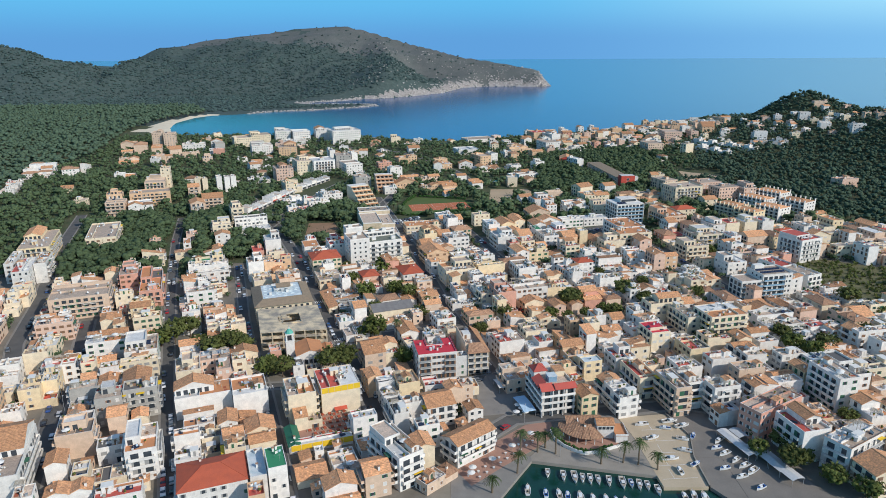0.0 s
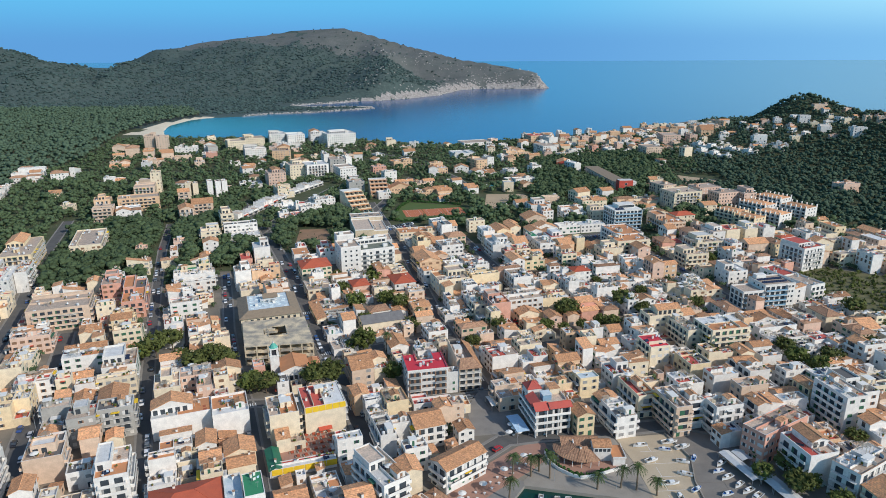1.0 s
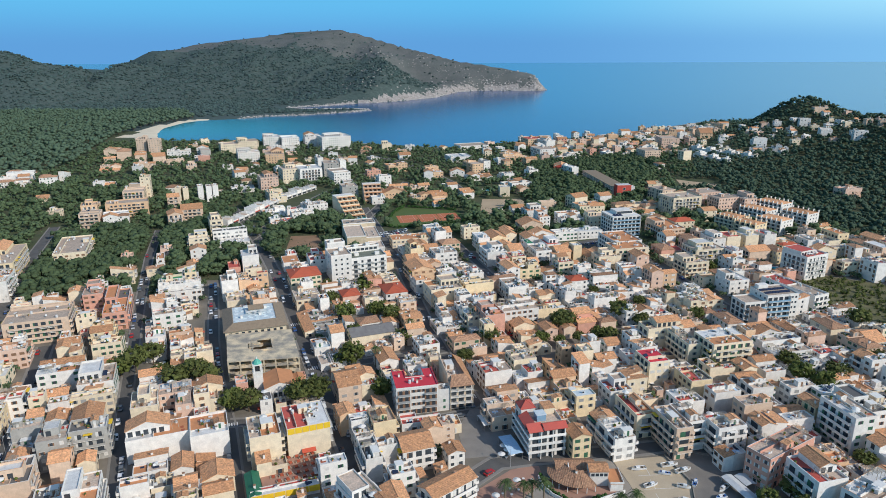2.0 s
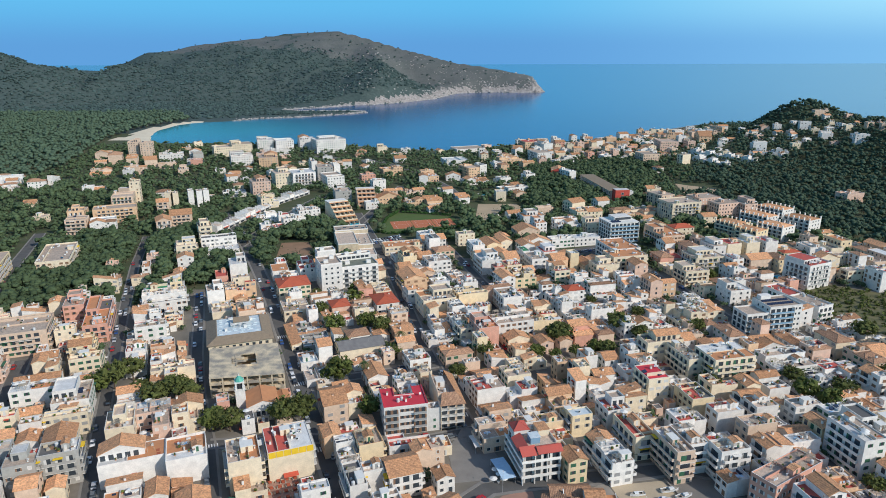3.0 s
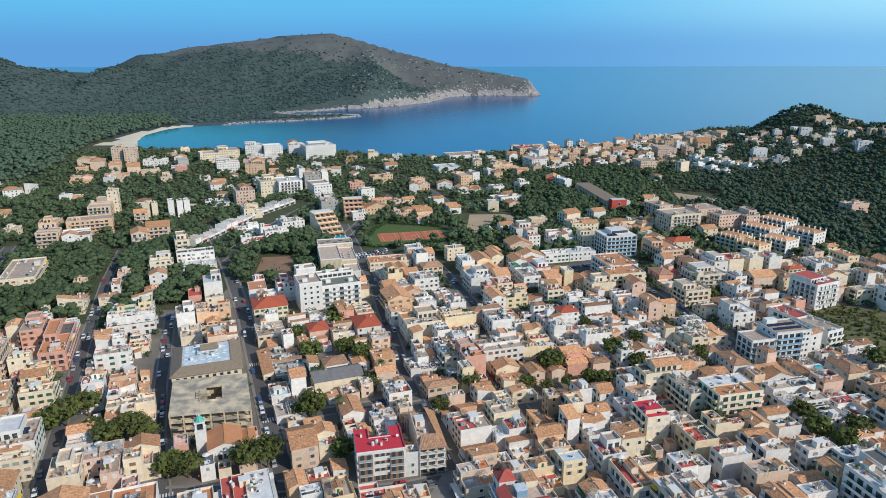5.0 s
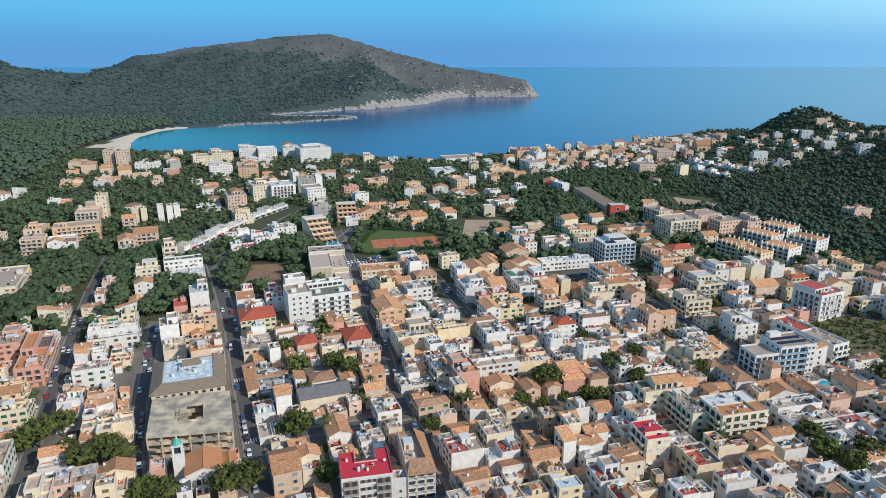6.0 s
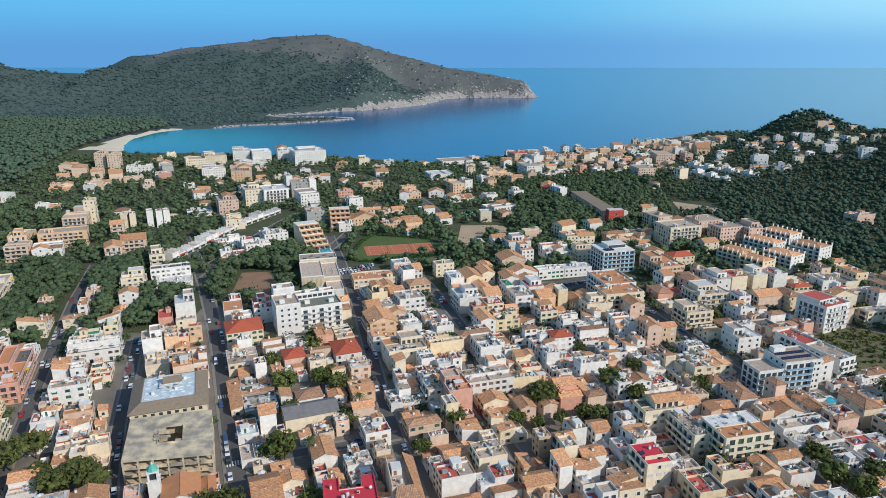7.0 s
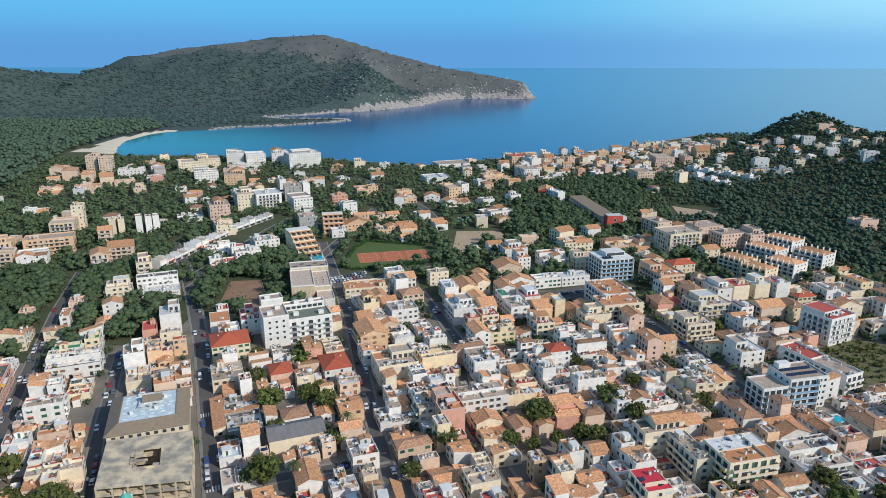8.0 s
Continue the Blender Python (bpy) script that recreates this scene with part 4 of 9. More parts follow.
def house(x, y, rot, w, d, n, wall, roof, look_of="", group="houses of the town", bulk=None):
    """look_of: F the front has windows, K balconies on the front, B on the sides, P blank front, Y yellow panels, S solar panels, L low detail."""
    rng = random.Random(int(x * 17) * 7919 + int(y * 13) + n)
    h = n * FLOOR + 0.25
    low = "L" in look_of or y > 520
    c, s = math.cos(radians(rot)), math.sin(radians(rot))
    spots = [(x + a * c - b * s, y + a * s + b * c) for a in (-w / 2, w / 2) for b in (-d / 2, d / 2)]
    zs = terrain(np.array([p[0] for p in spots]), np.array([p[1] for p in spots]))[0] if y > 600 else np.zeros(4)
    z, sink = float(np.median(zs)), float(max(0.5, np.median(zs) - zs.min() + 0.5))
    take(x, y, rot, w, d)
    HOUSES.append((x, y, rot, w, d, h))
    big = n >= 4 or w * d > 300
    if bulk is not None:
        root = bulk
        bulk.at = pose(x, y, z, 0, 0, rot)
    else:
        root = new("apartment_block" if big else "town_house")
        root.matrix_world = pose(x, y, z, 0, 0, rot)
    flat = roof not in PITCHED
    balc = "B" in look_of or "K" in look_of or (n >= 4 and rng.random() < 0.8) or (n == 3 and rng.random() < 0.4)
    # the volumes: box, storeys, roof
    a, b = w / 2, d / 2
    parts = []
    split = (not big or n <= 3) and (d > 7.5 or w > 7.5) and (y < 440 or y > 540 and w * d > 150) and not set("PKYBS") & set(look_of) and roof not in "GNTRn" and rng.random() < 0.85
    if split:
        wing = 1.0 if y < 345 else 0.85 if y < 440 else 1.35
        ky, kx = max(1, round(d / rng.uniform(5, 7.5) / wing)), max(1, round(w / rng.uniform(5.5, 8.5) / wing))
        ys = [-b] + [-b + (k + rng.uniform(-0.22, 0.22)) * d / ky for k in range(1, ky)] + [b]
        best = rng.randrange(ky)
        for k in range(ky):
            xs = [-a] + [-a + (m + rng.uniform(-0.2, 0.2)) * w / kx for m in range(1, kx)] + [a] if rng.random() < 0.7 else [-a, a]
            lead = rng.randrange(len(xs) - 1)
            for m in range(len(xs) - 1):
                main = k == best and m == lead
                cell = (xs[m], ys[k], xs[m + 1], ys[k + 1])
                parts.append((cell, n if main else max(1, n - rng.choice((0, 0, 1, 1, 2))), roof if main else rng.choices((roof, "t", "f", "a", "o", "r", "d"), (18, 24, 22, 18, 9, 6, 6))[0]))
    else:
        parts = [((-a, -b, a, b), n, roof)]
    bits = Bulk() if bulk is None else None     # small fittings of the roof
    on_roof = bits if y > 285 and bulk is None else root
    gather = (Bulk(), Bulk()) if y > 345 and bulk is None and len(parts) > 1 else None
    for i, (box, nn, rr) in enumerate(parts):
        zt = nn * FLOOR + 0.25 - 0.04 * i - (rng.uniform(0, 0.5) if i else 0)
        block(root, box, -sink, zt, wall, rr, rng, gather=gather)
        inner = (box[0] + 0.3, box[1] + 0.3, box[2] - 0.3, box[3] - 0.3)
        if rr not in PITCHED:
            if y < 430 and roof not in "RBn":
                litter(bits if bulk is None else bulk, inner, zt, rng, wall)
            if n >= 3 and flat and len(parts) == 1 and w > 9 and d > 9 and rng.random() < 0.6 and roof != "R":
                p, q = rng.uniform(0.45, 0.7), rng.uniform(0.45, 0.75)
                ax, ay = rng.choice((-a + 0.3, a - 0.3 - p * w, -p * a)), b - 0.3 - q * d
                attic = (ax, ay, ax + p * w, ay + q * d)
                block(root, attic, zt + 0.05, zt + 2.7, wall, rng.choices((roof, "a", "f", "t"), (4, 2, 3, 2))[0], rng)
                strip = Shape()
                for j in range(int(p * w / 2.6)):
                    strip.box(attic[0] + 0.6 + j * 2.6, ay - 0.04, zt + 0.2, attic[0] + 2.2 + j * 2.6, ay + 0.02, zt + 2.2, glass_mat)
                part("glazing", strip, root, kind="stuff")
                clutter(on_roof, (inner[0], inner[1], inner[2], ay - 0.2), zt, rng, wall, low)
            else:
                clutter(on_roof, inner, zt, rng, wall, low)
        elif rng.random() < (0.35 if low else 0.8):
            part("chimney", CHIMNEY, on_roof, pose(rng.uniform(box[0] + 1, box[2] - 1), rng.uniform(box[1] + 1, box[3] - 1), zt + 0.7))
            if not low and rng.random() < 0.3:
                part("aerial", MAST, on_roof, pose(rng.uniform(box[0] + 1, box[2] - 1), rng.uniform(box[1] + 1, box[3] - 1), zt + 0.6))
    if bits is not None and bits.v:
        part("roof_clutter", bits, root, kind="stuff", label="small chimneys, tanks and aerials on the roof")
    if gather:
        part("wall", gather[0], root)
        part("roof", gather[1], root)
    if "S" in look_of:
        for i in range(8):
            part("solar_panel", PANEL, root, pose(-4 + (i % 4) * 2.3, -1 + (i // 4) * 2.2, h + 0.1))
    if "Y" in look_of:
        for i in range(6):
            part("panel", Shape().box(-a + 0.3 + i * w / 6, -b - 0.12, h - 2.0, -a + 0.1 + (i + 1) * w / 6, -b - 0.003, h + 0.2, banner_yellow), root, label="bright yellow panel")
    # openings
    singly = y < 300 and not low and bulk is None and SPARE["left"] > 0
    win, fr = rng.choice(WINDOWS), rng.choice(FRENCH)
    shut = rng.choice(CLOSED)
    joined, shade = Shape(), rng.choice(shutter_mats)
    for i, (box, nn, rr) in enumerate(parts):
        bw, bd = box[2] - box[0], box[3] - box[1]
        bx, by = (box[0] + box[2]) / 2, (box[1] + box[3]) / 2
        for face, (fx, fy, turn) in FACES.items():
            if (face == "front" and box[1] > -b + 0.1) or (face == "back" and box[3] < b - 0.1) or (face == "left" and box[0] > -a + 0.1) or (face == "right" and box[2] < a - 0.1):
                continue
            length = bw if face in ("front", "back") else bd
            street = face in ("left", "right")
            if "Y" in look_of and face == "front" or (face == "front" and "P" in look_of):
                continue
            if not street and not (face == "front" and ("F" in look_of or "K" in look_of)) and rng.random() < 0.55:
                continue
            with_balcony = nn >= 2 and ((balc and street) or (face == "front" and "K" in look_of)) and length > 5
            count = max(1, int(length / (2.9 if street or "F" in look_of or "K" in look_of else 4.2)))
            base = pose(bx + fx * bw / 2, by + fy * bd / 2, 0, 0, 0, turn)
            for level in range(nn):
                zl = level * FLOOR + 0.25
                if with_balcony and level and not (low and face != "front"):
                    run = round((length * 0.86) / 2) * 2
                    key = (run, int(x + y) % 3 > 0, wall)
                    if key not in BALCONY:
                        BALCONY[key] = balcony_mesh(run, key[1], wall_mat[wall])
                    part("balcony", BALCONY[key], root, base @ pose(0, 0, zl - 0.02))
                    bays = max(1, int(run / 3.2))
                    for j in range(bays):
                        px = (j + 0.5) * run / bays - run / 2
                        joined.box(px - run / bays * 0.31, -0.04, zl, px + run / bays * 0.31, 0.02, zl + 2.2, glass_mat, base)
                        if rng.random() < 0.45:
                            joined.box(px - run / bays * 0.31, -0.07, zl + 0.05, px - run / bays * rng.uniform(-0.1, 0.15), -0.04, zl + 2.15, shade, base)
                        if rng.random() < 0.16:
                            joined.box(px - run / bays * 0.45, -1.3, zl + 2.05, px + run / bays * 0.45, -0.04, zl + 2.15, rng.choice((trim_mat, shutter_mats[1], trim_mat, banner_yellow)), base)
                    continue
                for j in range(count):
                    if rng.random() < 0.16:
                        continue
                    px = (j + 0.5) * length / count - length / 2
                    tall = (with_balcony and level) or (level == 0 and rng.random() < 0.3)
                    if singly:
                        mesh = fr if tall else win if rng.random() < 0.6 else shut
                        if level == 0 and street and rng.random() < 0.4 and length > 4:
                            mesh = SHOP
                        part("window", mesh, root, base @ pose(px, 0, zl + (0.05 if mesh not in (win, shut) else 0.9)))
                        SPARE["left"] -= 1
                    else:
                        p, q, e = (0.75, 0.0, 2.05) if tall else (0.55, 0.85, 2.15)
                        joined.box(px - p, -0.04, zl + q, px + p, 0.02, zl + e, glass_mat if rng.random() < 0.6 else shade, base)
                        if y < 380 and rng.random() < 0.07:
                            joined.box(px - p - 0.3, -1.0, zl + e - 0.05, px + p + 0.3, -0.02, zl + e + 0.08, rng.choice((trim_mat, awning_red, shutter_mats[1], trim_mat)), base)
                        if not tall and not low and y < 520:
                            for g in (-p - 0.45, p):
                                joined.box(px + g, -0.08, zl + q, px + g + 0.45, 0.02, zl + e, shade, base)
    if joined.v:
        part("glazing", joined, root, kind="stuff", label="small windows of the facades")
    if bulk is None:
        colour = WALLS[wall][0]
        kinds = "apartment block" if big else "house"
        storeys = ("single", "two", "three", "four", "five", "six", "seven", "eight", "nine")[n - 1]
        tagged(root, f"{storeys}-storey {colour} plastered {kinds} with {ROOFS[roof][0]}" + (" and balconies" if balc else ""), kinds, group)
    return root




# ---- buildings of their own kind ----
def car_park_shell():
    """An unfinished concrete frame of open decks on a skewed plot, with a ragged hole in its top slab."""
    root = new("concrete_car_park")
    root.matrix_world = pose(-88.0, 287.5, 0)
    corners = (0, 0), (31.0, 4.5), (20.7, 35.2), (-9.0, 28.8)

    def at(u, v):
        return tuple((1 - u) * ((1 - v) * corners[0][i] + v * corners[3][i]) + u * ((1 - v) * corners[1][i] + v * corners[2][i]) for i in (0, 1))

    def plate(u0, v0, u1, v1, z0, z1, shape):
        return shape.prism([at(u0, v0), at(u1, v0), at(u1, v1), at(u0, v1)], z0, z1, slab_mat)
    part("slab", plate(0, 0, 1, 1, -0.2, 0.15, Shape()), root)
    for z in (3.2, 6.3):
        for box in ((0, 0, 1, 0.30), (0, 0.72, 1, 1), (0, 0.30, 0.33, 0.72), (0.67, 0.30, 1, 0.72)):
            part("slab", plate(*box, z - 0.35, z, Shape()), root)
    rng = random.Random(3)
    # the top slab lies in cast bays round the hole
    us, vs = (0, 0.18, 0.31, 0.37, 0.45, 0.57, 0.65, 0.82, 1), (0, 0.2, 0.32, 0.40, 0.61, 0.70, 0.83, 1)
    gone = {(i, j) for i in (3, 4, 5) for j in (2, 3, 4)} - {(3, 4), (5, 2)} | {(2, 3)}
    for i in range(8):
        for j in range(7):
            if (i, j) not in gone:
                z = 9.5 + rng.uniform(-0.008, 0.008)
                part("slab_bay", plate(us[i] + 0.0006, vs[j] + 0.0006, us[i + 1], vs[j + 1], z - 0.35, z, Shape()), root)
    for i in range(7):
        for j in range(7):
            if i in (0, 6) or j in (0, 6) or (i in (2, 4) and j in (2, 4)):
                x, y = at(0.012 + i * 0.976 / 6, 0.012 + j * 0.976 / 6)
                part("column", Shape().box(-0.28, -0.28, -0.5, 0.28, 0.28, 9.15, concrete_mat), root, pose(x, y, 0, 0, 0, 12))
    for k, (u, v, du, dv) in enumerate(((0.36, 0.32, 0.012, 0.38), (0.65, 0.32, 0.012, 0.38), (0.37, 0.31, 0.28, 0.010), (0.37, 0.70, 0.28, 0.010), (0.32, 0.42, 0.07, 0.014), (0.32, 0.49, 0.07, 0.014), (0.32, 0.57, 0.07, 0.014), (0.37, 0.47, 0.14, 0.012), (0.37, 0.56, 0.12, 0.012))):
        part("beam", plate(u, v, u + du, v + dv, 9.3 - 0.25 * (k > 6), 9.75 + 0.2 * (k % 3), Shape()), root)
    for z in (3.2, 6.3):
        for i in range(6):
            part("parapet", plate(0.02 + i / 6, 0.004, 0.15 + i / 6, 0.010, z, z + 0.95, Shape()), root)
            part("parapet", plate(0.990, 0.02 + i / 6, 0.996, 0.15 + i / 6, z, z + 0.95, Shape()), root)
    tagged(root, "unfinished grey concrete car park with open decks and roof hole", "car park")
    take(-76.5, 303.5, 15, 32, 32)


def market_hall():
    """The block behind: a blue-white terrace inside a sloping tiled skirt."""
    root = new("market_hall")
    root.matrix_world = pose(-89.3, 337.0, 0, 0, 0, 18.5)
    w, d, h = 29.0, 30.0, 10.0
    part("wall", Shape().box(-w / 2, -d / 2, -0.5, w / 2, d / 2, h, wall_mat["c"]), root)
    s = Shape()
    a, b = (w / 2 + 0.8, d / 2 + 0.8), (w / 2 - 4.0, d / 2 - 4.0)
    v = [(x * p[0], y * p[1], z) for p, z in ((a, h), (b, h + 2.4)) for x, y in ((-1, -1), (1, -1), (1, 1), (-1, 1))]
    v += [(x * (b[0] - 0.3), y * (b[1] - 0.3), z) for z in (h + 2.4, h + 1.2) for x, y in ((-1, -1), (1, -1), (1, 1), (-1, 1))]
    f = []
    for k in (0, 4, 8):
        f += [(k + i, k + (i + 1) % 4, k + 4 + (i + 1) % 4, k + 4 + i) for i in range(4)]
    s.add(v + [(p[0], p[1], h - 0.25) for p in v[:4]], f + [(16 + i, 16 + (i + 1) % 4, (i + 1) % 4, i) for i in range(4)], skirt_mat)
    part("roof_skirt", s, root, label="brown sloping roof skirt")
    top = h + 2.15
    part("terrace", Shape().box(-b[0] + 0.3, -b[1] + 0.3, h, b[0] - 0.3, b[1] - 0.3, top, ROOFS["B"][1]), root, label="pale blue roof terrace")
    part("lift_room", Shape().box(-3.2, -2.2, 0, 3.2, 2.2, 1.7, trim_mat).box(-5.2, -3.4, 0, -3.2, 0.6, 1.0, trim_mat), root, pose(1.4, 3.2, top))
    part("pavilion_roof", Shape().gable(5.0, 7.0, 1.7, 1.3, skirt_mat, end=trim_mat), root, pose(1.4, 3.2, top, 0, 0, 90), label="brown pitched pavilion roof")
    for x, y, p, q, z in ((-1.5, 9.0, 6, 1.2, 0.7), (-6, -5, 1.2, 1.2, 1.2), (6.2, 5, 1.2, 1.0, 1.3), (3, -3, 1.4, 1.4, 1.1)):
        part("roof_box", Shape().box(-p / 2, -q / 2, 0, p / 2, q / 2, z, trim_mat).box(-p / 2 - 0.1, -q / 2 - 0.1, z, p / 2 + 0.1, q / 2 + 0.1, z + 0.12, trim_mat), root, pose(x, y, top))
    ribs = random.Random(8)
    low_rib = Shape().box(-0.9, -0.06, 0, 0.9, 0.06, 0.42, ROOFS["B"][1]).mesh("rib")
    for i in range(6):
        for j in range(8):
            x, y = -8.0 + i * 3.2 + ribs.uniform(-0.7, 0.7), -9.0 + j * 2.5 + ribs.uniform(-0.5, 0.5)
            if ribs.random() < 0.7 and (abs(x - 0.6) > 5.2 or abs(y - 3.2) > 3.8):
                part("rib", low_rib, root, pose(x, y, top, 0, 0, ribs.uniform(-6, 6)))
    for x, y, turn in ((-2.6, -1.2, 20), (3.6, -0.6, -35), (0.4, -1.6, 80)):
        part("shade_sail", Shape().prism([(-1.7, -1.0), (1.7, -1.0), (0.3, 1.5)], 1.3, 1.38, trim_mat).box(-0.05, -0.05, 0, 0.05, 0.05, 1.3, rail_mat), root, pose(x, y, top, 0, 0, turn))
    win = Shape()
    for i in range(9):
        for x, y, t in ((-12 + i * 3, -d / 2, 0), (w / 2, -12.5 + i * 3.1, 90), (-w / 2, -12.5 + i * 3.1, -90)):
            for z in (1.0, 4.4, 7.6):
                win.box(-0.7, -0.05, z, 0.7, 0.02, z + 1.3, glass_mat, pose(x, y, 0, 0, 0, t))
    part("windows", win, root, kind="stuff")
    tagged(root, "cream market hall with brown skirt roof and pale blue terrace", "hall")
    take(-89.3, 337, 18.5, w, d)


def church():
    root = new("church")
    root.matrix_world = pose(-63.2, 276.3, 0, 0, 0, 19.0)
    part("wall", Shape().box(-6, -7, -0.5, 6, 6, 7.2, wall_mat["w"]), root)
    part("roof", Shape().gable(12, 13, 7.2, 2.0, ROOFS["o"][1], end=wall_mat["w"]), root, pose(0, -0.5, 0), label="orange tiled gable roof")
    t = Shape().box(-1.9, -1.9, -0.5, 1.9, 1.9, 12.0, wall_mat["w"]).box(-2.1, -2.1, 11.8, 2.1, 2.1, 12.1, trim_mat)
    for x in (-1.7, 1.1):
        for y in (-1.7, 1.1):
            t.box(x, y, 12.1, x + 0.6, y + 0.6, 15.0, wall_mat["w"])
    # the dark core between the posts paints the shade inside the belfry
    t.box(-1.9, -1.9, 15.0, 1.9, 1.9, 15.5, trim_mat).box(-0.9, -0.9, 12.1, 0.9, 0.9, 15.0, dark_mat)
    part("aisle", Shape().box(6, -4, -0.5, 11, 5.5, 5.2, wall_mat["w"]), root)
    part("aisle_roof", Shape().gable(5, 9.5, 5.2, 0.9, ROOFS["o"][1], 0.2, end=wall_mat["w"]), root, pose(8.5, 0.75, 0), label="orange tiled gable roof")
    tower = part("bell_tower", t, root, pose(-8.0, 1.0, 0))
    dome = Shape()
    dome.tube((0, 0, 15.5), (0, 0, 16.6), 1.9, 1.3, stucco_green, 8).tube((0, 0, 16.6), (0, 0, 17.5), 1.3, 0.4, stucco_green, 8)
    dome.tube((0, 0, 17.5), (0, 0, 18.4), 0.35, 0.25, wall_mat["w"], 8).tube((0, 0, 18.4), (0, 0, 19.2), 0.07, 0.04, rail_mat, 5)
    part("dome", dome, tower, label="green tiled dome with a small lantern")
    part("clock_face", Shape().tube((0, -1.98, 10), (0, -1.9, 10), 0.7, 0.7, trim_mat, 16), tower)
    for i in range(3):
        part("window", FRENCH[2], root, pose(-2 + i * 2.0, -7, 2.6))
    tagged(root, "white church with orange tiled roof and green-domed bell tower", "church")
    take(-65, 276, 19, 19, 14)


def round_restaurant():
    """A low waterfront restaurant: a fan of brown tiles, a small white house in its middle and a curved white wall round a planted terrace."""
    root = new("round_restaurant")
    root.matrix_world = pose(52.0, 215.5, 0, 0, 0, 0)
    k, r0, r1 = 14, 2.6, 10.2
    ring = [math.radians(165 + i * 135 / k) for i in range(k + 1)]
    fan = Shape()
    top = [(math.cos(t) * r0, math.sin(t) * r0 + 1.5, 5.4) for t in ring]
    low = [(math.cos(t) * r1, math.sin(t) * r1 * 0.86 + 1.5, 3.1) for t in ring]
    v = top + low + [(x, y, z - 0.2) for x, y, z in top + low]
    n = k + 1
    f = [(i, n + i, n + i + 1, i + 1) for i in range(k)] + [(2 * n + i + 1, 3 * n + i + 1, 3 * n + i, 2 * n + i) for i in range(k)]
    f += [(n + i, 3 * n + i, 3 * n + i + 1, n + i + 1) for i in range(k)] + [(0, 2 * n, 3 * n, n), (n - 1, 2 * n - 1, 4 * n - 1, 3 * n - 1)]
    fan.add(v, f, ROOFS["h"][1])
    part("roof", fan, root, label="fan-shaped brown tiled roof")
    for i in (0, 3, 6, 9, 11, 14):
        part("ridge_tiles", Shape().tube(top[i], low[i], 0.14, 0.14, ROOFS["h"][1], 5), root)
    post = Shape().box(-0.11, -0.11, 0, 0.11, 0.11, 3.0, trim_mat).mesh("post")
    for t in ring[::2]:
        part("post", post, root, pose(math.cos(t) * 9.6, math.sin(t) * 8.2 + 1.5, 0))
    part("dining_room", Shape().box(-6.5, 1.5, 0, 5.5, 7.0, 3.9, wall_mat["w"]).box(-6.3, 1.44, 0.4, 5.3, 1.5, 2.6, glass_mat), root)
    part("back_roof", Shape().gable(13, 6.5, 3.9, 1.5, ROOFS["h"][1], along_y=False, end=wall_mat["w"]), root, pose(-0.5, 4.4, 0), label="brown tiled gable roof")
    part("gable_wall", Shape().add([(-3.2, -3.5, 3.0), (-3.2, 2.5, 3.0), (-3.2, 2.5, 6.0), (-2.9, -3.5, 3.0), (-2.9, 2.5, 3.0), (-2.9, 2.5, 6.0)], [(0, 2, 1), (3, 4, 5), (0, 3, 5, 2), (1, 2, 5, 4), (0, 1, 4, 3)], wall_mat["w"]), root, label="white slanting wall through the roof")
    house_part = part("upper_house", Shape().box(3.4, -2.6, 0, 9.6, 2.6, 6.0, wall_mat["w"]), root)
    for i in range(4):
        part("window", WINDOWS[4], house_part, pose(4.4 + i * 1.45, -2.6, 4.1))
    part("upper_roof", Shape().gable(6.2, 5.2, 6.0, 1.0, ROOFS["t"][1], along_y=False, end=wall_mat["w"]), root, pose(6.5, 0, 0), label="orange tiled gable roof")
    part("chimney", CHIMNEY, root, pose(-1.0, -1.8, 4.6))
    part("annex", Shape().box(9.8, -5.5, 0, 14.0, 2.5, 3.2, wall_mat["w"]), root)
    for i in range(4):
        # flat near-black panels on the solid wall, painting the shade of open arches
        part("arch", Shape().box(-0.6, -0.05, 0, 0.6, 0.02, 1.6, dark_mat).tube((0, -0.05, 1.6), (0, 0.02, 1.6), 0.6, 0.6, dark_mat, 12), root, pose(14.0, -4.6 + 1.9 * i, 0.6, 0, 0, 90))
    part("annex_roof", Shape().box(9.6, -5.7, 3.2, 14.2, 2.7, 3.35, ROOFS["o"][1]).box(9.6, -5.7, 3.35, 14.2, -5.5, 4.0, trim_mat).box(14.0, -5.5, 3.35, 14.2, 2.7, 4.0, trim_mat), root, label="red-tiled roof terrace")
    edge = [(-13, 2.5), (-12.2, -3.0), (-9.5, -7.5), (-6.0, -10.6), (-2.8, -12.3), (2.5, -11.2), (8.5, -8.6), (14.6, -5.9)]
    wall = Shape()
    ribbon(wall, edge, 0.16, 1.25, wall_mat["w"], drop=1.7)
    part("terrace_wall", wall, root, label="low curved white terrace wall")
    part("terrace", Shape().prism([(x * 0.985, y * 0.985) for x, y in edge] + [(12, 2.5)], -0.3, 0.35, red_paving), root, label="paved terrace")
    rng = np.random.default_rng(21)
    pts = np.array([(edge[i][0] + (edge[i + 1][0] - edge[i][0]) * t, edge[i][1] + (edge[i + 1][1] - edge[i][1]) * t) for i in range(len(edge) - 2) for t in np.linspace(0, 1, 16)])
    pts = np.c_[pts * 0.93 + rng.normal(0, 0.25, pts.shape), rng.uniform(0.7, 1.7, len(pts))]
    cv, cf = clumps(rng, pts, rng.uniform(0.3, 0.6, len(pts)))
    green = Shape()
    green.add(cv.tolist(), cf.tolist(), hedge_leaf)
    part("planting", green, root, kind="stuff", label="green shrubs along the terrace wall")
